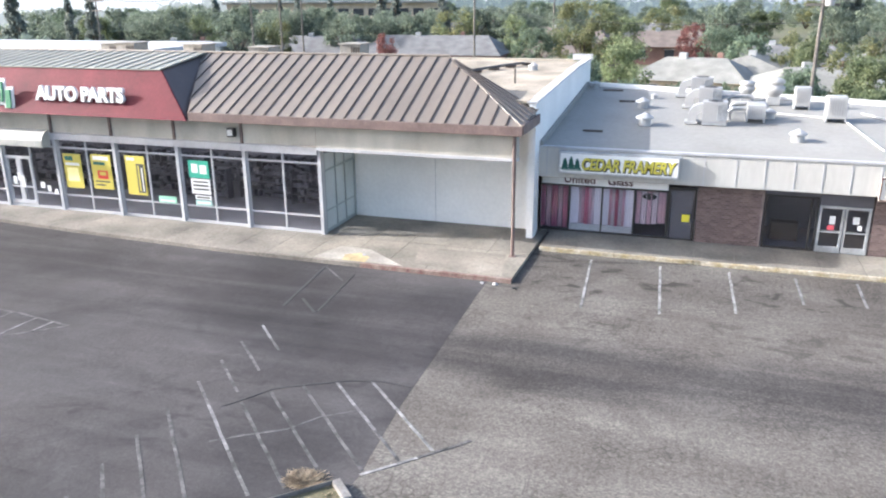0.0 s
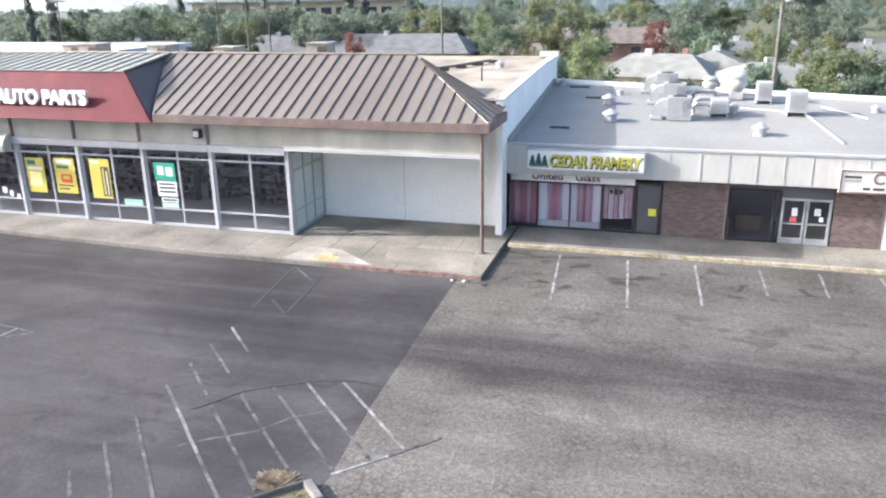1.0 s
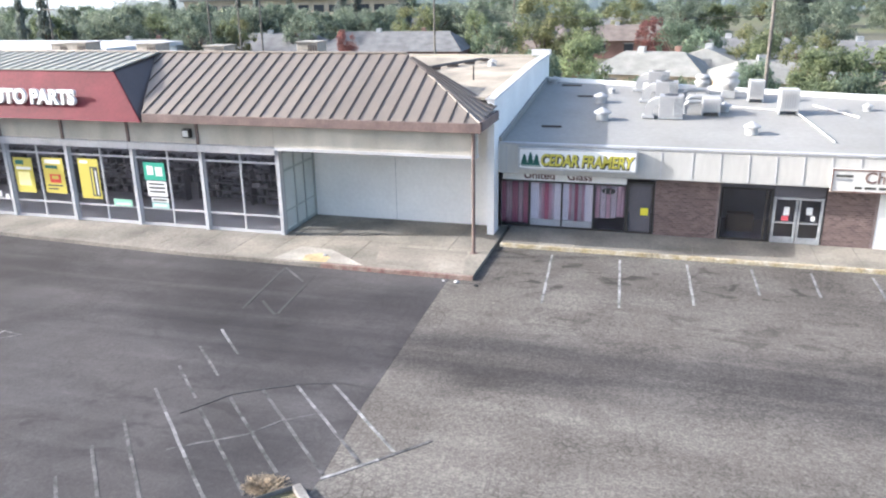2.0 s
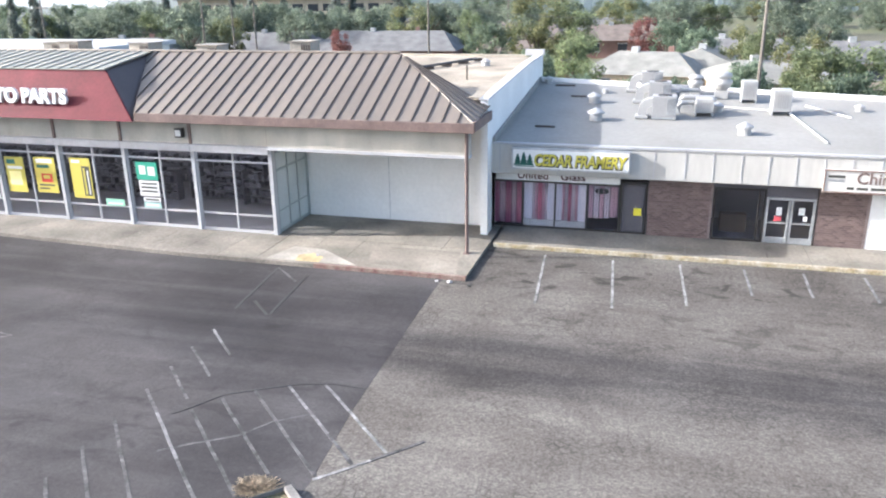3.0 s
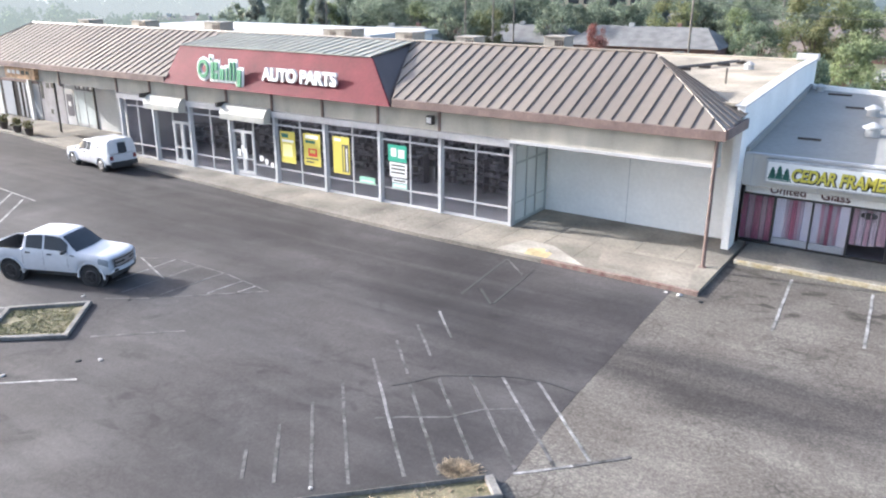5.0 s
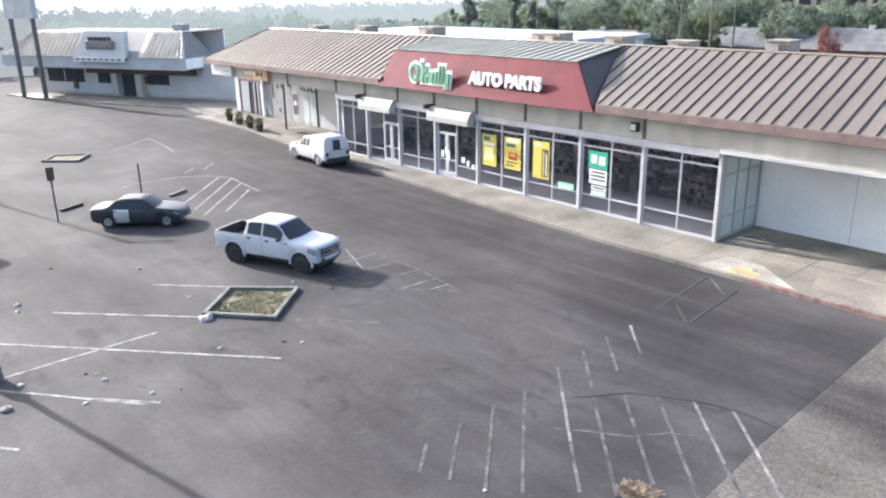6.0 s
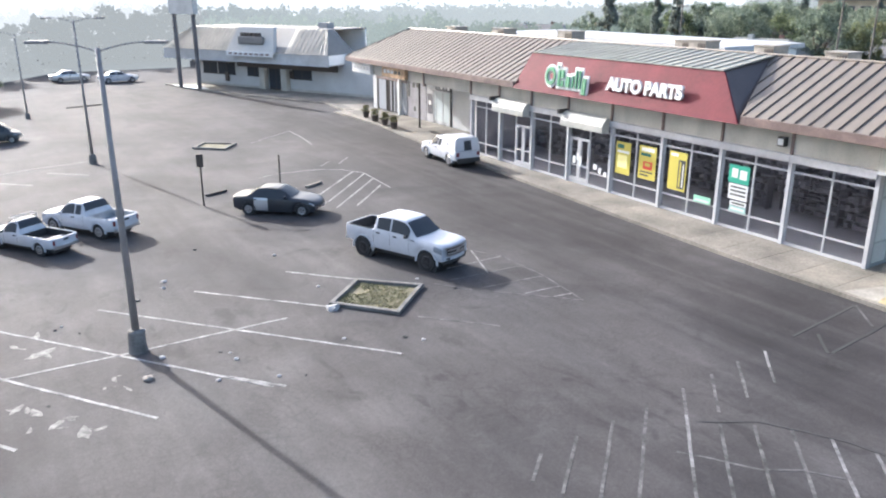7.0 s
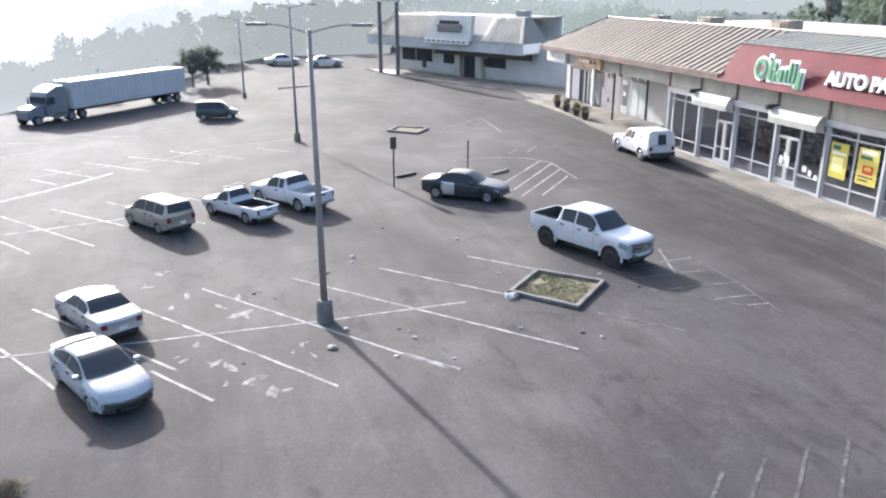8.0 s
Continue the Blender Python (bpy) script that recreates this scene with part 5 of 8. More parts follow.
def car(name, label, cat, body, sh, place_at, panes, screens, wheel_w, rim, head=None, grille=None, tail=None, mirror=None, mirror_mat=None, gaps=(), low=None, bumper=None, handles=(), plate_z=0.55):
    """Body, glass, lamps, grille, wheels and seams of one vehicle."""
    t = thing(name, label, cat, "vehicles in the lot")
    bm = bmesh.new()
    sh.mesh(bm)
    bd = part("body", bm, body, t, crease=38)
    for s in (1, -1):
        for xa, xb in panes:
            part("side_window", sh.side_pane(xa, xb, s), CAR_GLASS, bd)
        for ax in sh.axles:
            hw = sh.f[4](ax)
            wheel(t, ax, s * (hw - wheel_w / 2 - 0.015), sh.r, wheel_w, rim)
            part("wheel_arch", arch_ring(sh, ax, s), body, bd)
            y0, y1 = sorted((s * (hw - 0.3), s * (hw - 0.06)))
            bm = bmesh.new()
            lathe(bm, (0, 0, 0), [(sh.R - 0.004, -0.12), (sh.R - 0.004, 0.12)], 20)
            bm.transform(Matrix.Translation((ax, s * (hw - 0.2), sh.r)) @ Euler((math.pi / 2, 0, 0)).to_matrix().to_4x4())
            part("wheel_well", bm, BLACK, bd)
        if head:
            xa, xb, v0, v1 = head
            rows = [[sh.at(xa + (xb - xa) * i / 5, v0 + (v1 - v0) * j / 2 + (0.25 * (1 - i / 5) if j == 0 else 0), s) + Vector((0.012, s * 0.012, 0.006)) for i in range(6)] for j in range(3)]
            bm = bmesh.new()
            sh.patch(bm, rows, 0.012)
            part("headlight", bm, LIGHT_LENS, t)
        if tail:
            ya, z0, z1 = tail
            y0, y1 = sorted((s * ya, s * (ya - 0.2)))
            part("tail_light", sh.nose(y0, y1, z0, z1, 0.006, True, n=3), TAIL_LENS, t)
        if mirror:
            mx, mz, my = mirror
            y0, y1 = sorted((s * my, s * (my + 0.19)))
            bm = bmesh.new()
            box(bm, mx - 0.06, mx + 0.06, y0, y1, mz, mz + 0.14, bevel=0.035)
            part("mirror", bm, mirror_mat or body, t)
        for x in gaps:
            hw = sh.f[4](x)
            rows = [[sh.at(x + dx, v, s) + Vector((0, s * 0.006, 0)) for dx in (-0.007, 0.007)] for v in (0.6, 1.5, 2.5, 3.5, 4.3)]
            bm = bmesh.new()
            sh.patch(bm, rows, 0.004)
            part("door_gap", bm, PLASTIC, bd)
        for x in handles:
            p = sh.at(x, 3.3, s)
            y0, y1 = sorted((p.y - s * 0.01, p.y + s * 0.035))
            block("door_handle", PLASTIC, t, (x - 0.1, x + 0.1, y0, y1, p.z - 0.03, p.z + 0.03))
    for nm, xa, xb in screens:
        part(nm, sh.screen(xa, xb), CAR_GLASS, bd)
    if grille:
        hwg, z0, z1, bars, m = grille
        g = part("grille", sh.nose(-hwg, hwg, z0, z1, 0.008), m, t, "dark front grille")
        for k in range(bars):
            z = z0 + (z1 - z0) * (k + 0.5) / bars
            part("grille_bar", sh.nose(-hwg, hwg, z - 0.035, z + 0.035, 0.03), RIM, g)
    if low:
        for y0, y1, z0, z1 in low:
            part("lower_intake", sh.nose(y0, y1, z0, z1, 0.008, n=4), PLASTIC, t)
    if bumper:
        hwb, z0, z1, m = bumper
        part("front_bumper", sh.nose(-hwb, hwb, z0, z1, 0.05), m, t)
        part("rear_bumper", sh.nose(-hwb, hwb, z0, z1, 0.06, True), m, t)
    part("number_plate", sh.nose(-0.16, 0.16, plate_z - 0.07, plate_z + 0.07, 0.035, True, n=2), LETTER, t)
    block("underbody", PLASTIC, t, (sh.x0 + 0.3, sh.x1 - 0.4, -0.55, 0.55, sh.r * 0.5, sh.r * 0.5 + 0.25))
    place(t, *place_at)
    return t


def cab_rack(t, x0, x1, z, hw):
    bm = bmesh.new()
    for yy in (-hw, hw):
        rod(bm, (x0, yy, z - 0.35), (x0, yy, z + 0.14), 0.025, n=6)
        rod(bm, (x0, yy, z + 0.14), (x1, yy, z + 0.14), 0.025, n=6)
    for x in (x0, x1):
        rod(bm, (x, -hw, z + 0.14), (x, hw, z + 0.14), 0.025, n=6)
    part("roof_rack", bm, WHITE_METAL, t, "white tube rack")


def bed_fittings(t, sh, body, liner):
    b0, b1, fl = sh.bed
    hw, belt = sh.f[4](b0 + 0.3), sh.f[2](b0 + 0.3)
    w = hw * 0.875
    block("bed_liner", PLASTIC if liner else STEEL, t, (b0 + 0.02, b1 - 0.02, -w, w, fl + 0.004, fl + 0.03), (b0 + 0.02, b1 - 0.02, w - 0.015, w + 0.01, fl + 0.03, belt - 0.02), (b0 + 0.02, b1 - 0.02, -w - 0.01, -w + 0.015, fl + 0.03, belt - 0.02), (b1 - 0.05, b1 - 0.02, -w + 0.015, w - 0.015, fl + 0.03, belt - 0.02), (b0 + 0.02, b0 + 0.045, -w + 0.015, w - 0.015, fl + 0.03, belt - 0.02), label="dark lined open load bed" if liner else "bare metal load bed")
    part("tailgate", sh.nose(-hw * 0.74, hw * 0.74, belt - 0.5, belt - 0.02, 0.02, True), body, t)
    block("tailgate_handle", PLASTIC, t, (sh.x0 - 0.06, sh.x0 - 0.04, -0.15, 0.15, belt - 0.16, belt - 0.08))


def crew_pickup(label, body, place_at):
    k = 0.16
    tab = [(-2.95, 0.62 + k, 1.2 + k, 1.22 + k, 0.9, -0.05), (-2.88, 0.56 + k, 1.24 + k, 1.26 + k, 0.96, -0.05), (-2.4, 0.5 + k, 1.25 + k, 1.27 + k, 1.0, -0.02), (-1.2, 0.38 + k, 1.25 + k, 1.27 + k, 1.0, 0),
           (-1.19, 0.38 + k, 1.25 + k, 1.29 + k, 1.0, 0), (-1.06, 0.38 + k, 1.25 + k, 1.84 + k, 1.0, 0), (-0.85, 0.38 + k, 1.24 + k, 1.92 + k, 1.0, 0), (-0.1, 0.38 + k, 1.22 + k, 1.95 + k, 1.0, 0), (0.55, 0.38 + k, 1.2 + k, 1.91 + k, 1.0, 0.04),
           (0.8, 0.38 + k, 1.19 + k, 1.8 + k, 1.0, 0.07), (1.2, 0.38 + k, 1.18 + k, 1.47 + k, 1.0, 0.12), (1.5, 0.38 + k, 1.16 + k, 1.27 + k, 1.0, 0.16), (2.1, 0.45 + k, 1.12 + k, 1.22 + k, 1.0, 0.18), (2.6, 0.42 + k, 1.08 + k, 1.18 + k, 0.99, 0.18), (2.86, 0.4 + k, 1.04 + k, 1.12 + k, 0.97, 0.2), (2.95, 0.42 + k, 0.99 + k, 1.05 + k, 0.94, 0.2)]
    sh = Shell(tab, (-1.78, 1.95), 0.45, 1.28, 0.25, bed=(-2.84, -1.23, 0.74 + k))
    t = car("pickup_truck", label, "pickup truck", body, sh, place_at, [(-0.95, -0.2), (-0.1, 1.02)], [("windscreen", 1.44, 0.72)], 0.3, DARK_RIM, head=(2.5, 2.945, 2.15, 3.9), grille=(0.64, 0.66 + k, 0.98 + k, 2, PLASTIC), tail=(0.9, 0.95, 1.3), mirror=(0.85, 1.2 + k, 0.98), mirror_mat=PLASTIC, gaps=(-1.12, -0.15, 1.05), bumper=(0.86, 0.48 + k, 0.62 + k, body), handles=(-0.85, 0.15), plate_z=0.72)
    for z0 in (0.615 + k, 0.985 + k):
        part("grille_trim", sh.nose(-0.7, 0.7, z0, z0 + 0.045, 0.035), RIM, t, "chrome edge of the grille")
    part("grille_badge", sh.nose(-0.12, 0.12, 0.77 + k, 0.87 + k, 0.05, n=3), RIM, t, "oval chrome badge")
    part("lower_valance", sh.nose(-0.8, 0.8, 0.34 + k, 0.47 + k, 0.03), PLASTIC, t, "black lower valance")
    for s in (1, -1):
        part("fog_light", sh.nose(*sorted((s * 0.55, s * 0.75)), 0.5 + k, 0.59 + k, 0.07, n=2), PLASTIC, t)
        part("bed_rail_cap", sh.side_pane(-2.8, -1.25, s, 5.1, 6.9, 6), PLASTIC, t, "black cap along the bed rail")
        part("fender_badge", sh.side_pane(1.18, 1.42, s, 3.45, 3.75, 2), PLASTIC, t)
    block("tow_hitch", PLASTIC, t, (-3.14, -2.95, -0.06, 0.06, 0.5 + k, 0.58 + k))
    bed_fittings(t, sh, body, True)
    for s in (1, -1):
        block("mud_step", RIM, t, (-1.3, -1.05, *sorted((s * 0.85, s * 1.03)), 0.5, 0.56))
    return t


def small_pickup(label, body, place_at, big=False, canopy=False, rack=False, liner=True):
    b = 0.1 if big else 0.0
    cb = -0.65 if big else -0.15
    h = 1.62 + b
    tab = [(-2.55, 0.55, 0.95 + b, 0.97 + b, 0.76 + b, -0.04), (-2.48, 0.5, 0.98 + b, 1.0 + b, 0.82 + b, -0.04), (-2.1, 0.45, 0.99 + b, 1.01 + b, 0.84 + b, -0.02), (cb - 0.1, 0.4, 0.99 + b, 1.01 + b, 0.84 + b, 0), (cb - 0.09, 0.4, 0.99 + b, 1.04 + b, 0.84 + b, 0),
           (cb + 0.12, 0.4, 0.99 + b, h - 0.1, 0.84 + b, 0), (cb + 0.3, 0.4, 0.98 + b, h - 0.01, 0.84 + b, 0), (0.35, 0.4, 0.97 + b, h, 0.84 + b, 0.03), (0.62, 0.4, 0.96 + b, h - 0.1, 0.84 + b, 0.06), (1.0, 0.4, 0.95 + b, 1.26 + b, 0.84 + b, 0.1), (1.3, 0.4, 0.93 + b, 1.04 + b, 0.84 + b, 0.12), (1.8, 0.4, 0.9 + b, 0.99 + b, 0.84 + b, 0.13), (2.3, 0.4, 0.84 + b, 0.92 + b, 0.82 + b, 0.15), (2.48, 0.4, 0.78 + b, 0.84 + b, 0.79 + b, 0.15), (2.55, 0.44, 0.68 + b, 0.72 + b, 0.75 + b, 0.15)]
    sh = Shell(tab, (-1.55, 1.6), 0.36 + b * 0.3, 1.16, 0.24, bed=None if canopy else (-2.46, cb - 0.13, 0.6 + b))
    t = car("pickup_truck", label, "pickup truck", body, sh, place_at, [(0.0, 0.95)] if cb > -0.5 else [(-0.42, -0.06), (0.04, 0.95)], [("windscreen", 1.26, 0.55), ("rear_window", cb - 0.02, cb + 0.2)], 0.22, RIM, head=(2.2, 2.52, 2.8, 3.9), grille=(0.45, 0.58 + b, 0.74 + b, 2, PLASTIC), tail=(0.74 + b, 0.66 + b, 0.9 + b), mirror=(0.92, 0.98 + b, 0.82 + b), mirror_mat=None if big else PLASTIC, gaps=(cb + 0.08, 1.0), bumper=(0.76 + b, 0.44, 0.58, RIM), handles=(0.1,), plate_z=0.55)
    if canopy:
        bm = bmesh.new()
        hw, z0, z1 = 0.82 + b, 1.0 + b, h + 0.2
        prism(bm, [(-2.5, -hw, z0), (-2.5, hw, z0), (-2.38, hw * 0.9, z1 - 0.1), (-2.34, hw * 0.76, z1), (-2.34, -hw * 0.76, z1), (-2.38, -hw * 0.9, z1 - 0.1)], (2.5 + cb - 0.2, 0, 0))
        bmesh.ops.bevel(bm, geom=[e for e in bm.edges if e.calc_length() > 0.2], offset=0.05, segments=2, affect="EDGES")
        cp = part("canopy", bm, body, t, "closed white canopy over the bed", crease=30)
        bm = bmesh.new()
        prism(bm, [(-2.53, -0.27, z0 + 0.02), (-2.53, 0.27, z0 + 0.02), (-2.43, 0.24, z1 - 0.2), (-2.43, -0.24, z1 - 0.2)], (0.06, 0, 0))
        part("canopy_window", bm, CAR_GLASS, cp, "dark rear window of the canopy")
        block("canopy_seal", PLASTIC, cp, (cb - 0.2, cb - 0.14, -hw * 0.9, hw * 0.9, z0, z1 - 0.2), label="dark gap behind the cab")
        for s in (1, -1):
            block("canopy_hinge", PLASTIC, cp, (-1.5, -1.35, *sorted((s * hw * 0.93, s * hw * 0.97)), z0 + 0.28, z0 + 0.36))
        part("step_bumper", sh.nose(-0.84, 0.84, 0.4, 0.66, 0.1, True), PLASTIC, t, "black rear step bumper")
    else:
        bed_fittings(t, sh, body, liner)
    if rack:
        cab_rack(t, cb + 0.25, 0.5, h, 0.62)
    return t


def coupe(label, body, place_at):
    tab = [(-2.3, 0.45, 0.84, 0.87, 0.78, -0.22), (-2.2, 0.34, 0.93, 0.97, 0.83, -0.22), (-1.95, 0.26, 0.95, 1.02, 0.88, -0.16), (-1.35, 0.22, 0.95, 1.24, 0.9, -0.06), (-0.75, 0.2, 0.94, 1.38, 0.9, 0), (-0.2, 0.2, 0.93, 1.42, 0.9, 0.02), (0.22, 0.2, 0.92, 1.38, 0.9, 0.06), (0.7, 0.2, 0.91, 1.19, 0.9, 0.1), (1.12, 0.2, 0.89, 1.0, 0.9, 0.14), (1.6, 0.22, 0.83, 0.92, 0.9, 0.18), (2.0, 0.23, 0.74, 0.82, 0.88, 0.25), (2.2, 0.24, 0.66, 0.72, 0.85, 0.32), (2.32, 0.28, 0.54, 0.58, 0.8, 0.36)]
    sh = Shell(tab, (-1.36, 1.36), 0.33, 1.13, 0.36)
    t = car("sedan", label, "car", body, sh, place_at, [(-1.5, -0.35), (-0.27, 0.9)], [("windscreen", 1.12, 0.1), ("rear_window", -1.9, -0.95)], 0.21, RIM, head=(1.85, 2.24, 2.7, 3.8), grille=(0.7, 0.4, 0.52, 0, PLASTIC), tail=(0.78, 0.68, 0.82), mirror=(0.68, 0.93, 0.84), gaps=(-1.25, -0.31, 0.95), low=((-0.76, -0.46, 0.25, 0.37), (0.46, 0.76, 0.25, 0.37), (-0.34, 0.34, 0.27, 0.35)), handles=(-1.1, -0.2), plate_z=0.62)
    part("grille_wing", sh.nose(-0.66, 0.66, 0.525, 0.56, 0.03), RIM, t, "bright bar over the grille")
    bm = bmesh.new()
    rows = []
    for j in range(4):
        x = -0.62 + 0.42 * j / 3
        r = [sh.at(x, 10.3 + 1.7 * i / 3, 1) + Vector((0, 0, 0.014)) for i in range(4)]
        rows.append(r + [Vector((p.x, -p.y, p.z)) for p in r[-2::-1]])
    sh.patch(bm, rows, 0.008)
    part("sunroof", bm, CAR_GLASS, t)
    bm = bmesh.new()
    sh.patch(bm, [[sh.bent(-2.22, y, 0.985 + dz) + Vector((dx, 0, 0)) for y in (-0.7, -0.4, 0, 0.4, 0.7)] for dx, dz in ((-0.06, 0.05), (0.16, 0.01))], 0.01)
    part("spoiler", bm, body, t)
    return t


def saloon(label, body, place_at, door_mat=None, name="sedan"):
    tab = [(-2.4, 0.42, 0.84, 0.87, 0.78, -0.14), (-2.3, 0.34, 0.93, 0.96, 0.85, -0.14), (-1.8, 0.26, 0.95, 1.0, 0.89, -0.1), (-1.5, 0.22, 0.95, 1.05, 0.9, -0.08), (-1.1, 0.2, 0.94, 1.3, 0.9, -0.04), (-0.8, 0.2, 0.93, 1.4, 0.9, 0), (-0.3, 0.2, 0.92, 1.43, 0.9, 0.02), (0.2, 0.2, 0.92, 1.39, 0.9, 0.05), (0.65, 0.2, 0.91, 1.17, 0.9, 0.09), (1.0, 0.2, 0.9, 0.98, 0.9, 0.12), (1.6, 0.22, 0.84, 0.91, 0.9, 0.15), (2.1, 0.24, 0.75, 0.81, 0.87, 0.2), (2.32, 0.26, 0.66, 0.7, 0.83, 0.24), (2.4, 0.32, 0.54, 0.57, 0.78, 0.26)]
    sh = Shell(tab, (-1.42, 1.45), 0.325, 1.13, 0.34)
    t = car(name, label, "car", body, sh, place_at, [(-1.2, -0.38), (-0.3, 0.8)], [("windscreen", 0.96, 0.16), ("rear_window", -1.48, -0.88)], 0.2, RIM, head=(2.0, 2.34, 2.8, 3.8), grille=(0.4, 0.44, 0.54, 2, PLASTIC), tail=(0.76, 0.64, 0.82), mirror=(0.6, 0.93, 0.84), gaps=(-1.2, -0.34, 0.85), handles=(-1.05, -0.2), plate_z=0.6)
    if door_mat:
        for s in (1, -1):
            bm = bmesh.new()
            sh.patch(bm, [[sh.at(-1.14 + 0.8 * i / 5, v, s) + Vector((0, s * 0.012, 0)) for i in range(6)] for v in (0.5, 1.3, 2.2, 3.2, 4.2)], 0.008)
            part("rear_door", bm, door_mat, t, "pale odd-coloured rear door")
    return t


def wagon(label, body, place_at, name="minivan", cat="minivan", h=1.72, length=1.0, rails=True):
    tab = [(-2.3, 0.46, 0.98, 1.02, 0.84, -0.14), (-2.24, 0.38, 1.04, 1.25, 0.88, -0.14), (-2.1, 0.33, 1.05, h - 0.12, 0.92, -0.12), (-1.9, 0.3, 1.05, h - 0.03, 0.94, -0.08), (-0.8, 0.26, 1.04, h, 0.95, 0), (0.2, 0.25, 1.03, h - 0.02, 0.95, 0.03), (0.6, 0.25, 1.02, h - 0.12, 0.95, 0.08), (1.1, 0.25, 1.0, h - 0.42, 0.95, 0.13), (1.5, 0.26, 0.96, 1.07, 0.95, 0.17), (1.9, 0.27, 0.88, 0.96, 0.92, 0.22), (2.2, 0.29, 0.74, 0.8, 0.87, 0.3), (2.32, 0.34, 0.6, 0.63, 0.8, 0.34)]
    tab = [(r[0] * length, *r[1:]) for r in tab]
    sh = Shell(tab, (-1.36 * length, 1.4 * length), 0.33, 1.13, 0.26)
    t = car(name, label, cat, body, sh, place_at, [(-1.95 * length, -1.1 * length), (-1.02 * length, -0.2 * length), (-0.12 * length, 1.0 * length)], [("windscreen", 1.42 * length, 0.5 * length), ("rear_window", -2.25 * length, -2.06 * length)], 0.21, RIM, head=(1.85 * length, 2.22 * length, 2.7, 3.9), grille=(0.4, 0.48, 0.58, 2, PLASTIC), tail=(0.84, 0.72, 0.96), mirror=(0.95 * length, 1.02, 0.88), gaps=(-1.06 * length, -0.16 * length, 1.05 * length), handles=(-0.3 * length, -0.9 * length), plate_z=0.66)
    if rails:
        for yy in (-0.56, 0.56):
            bm = bmesh.new()
            rod(bm, (-1.7 * length, yy, h + 0.02), (0.2 * length, yy, h + 0.02), 0.02, n=6)
            for x in (-1.7, -0.7, 0.2):
                rod(bm, (x * length, yy, h - 0.05), (x * length, yy, h + 0.02), 0.018, n=6)
            part("roof_rail", bm, PLASTIC, t)
    return t


# placed: x, y, heading, size
crew_pickup("white crew-cab pickup on dark wheels beside the hatched bay", PAINT_WHITE, (-26.25, 14.48, 21.9, 0.89))
saloon("old black sedan with one pale rear door", PAINT_BLACK, (-35.88, 12.6, 51, 0.95), PAINT_SILVER)
small_pickup("white pickup with closed canopy parked at the kerb", PAINT_WHITE, (-42.0, 26.5, 176.2, 0.99), big=True, canopy=True)
small_pickup("small white pickup with bare load bed and cab rack", PAINT_WHITE, (-35.85, 1.38, 214, 0.83), rack=True)
small_pickup("white extended-cab pickup with open load bed", PAINT_WHITE, (-37.25, 3.94, 214.4, 0.89), big=True, liner=False)
wagon("tan minivan parked across the faded stall lines", PAINT_TAN, (-35.47, -2.16, 213, 0.83))
coupe("pale pearl sedan with sunroof, nose towards the lane", PAINT_PEARL, (-20.24, -3.3, 26.4, 0.85))
saloon("silver sedan glinting in the sun, tail towards the lane", PAINT_SILVER, (-24.89, -3.79, 207.2, 0.83))
wagon("dark grey sport utility car parked far out in the lot", PAINT_GREY, (-65.2, 1.66, 79.7, 0.8), name="utility_car", cat="car", h=1.8, length=0.92, rails=False)
# cars in the street beyond
saloon("pale car far off by the street", PAINT_SILVER, (-108, 12, 100, 1.0))
saloon("white car far off by the street", PAINT_WHITE, (-104, 17, 95, 1.0))


TRAILER = mat("white-blue trailer panels", (0.44, 0.45, 0.465), 0.6, var=0.05, big=0.4, fine=5, bump=0.02)
PAINT_BLUE = paint("dark blue-grey truck paint", (0.17, 0.185, 0.21))


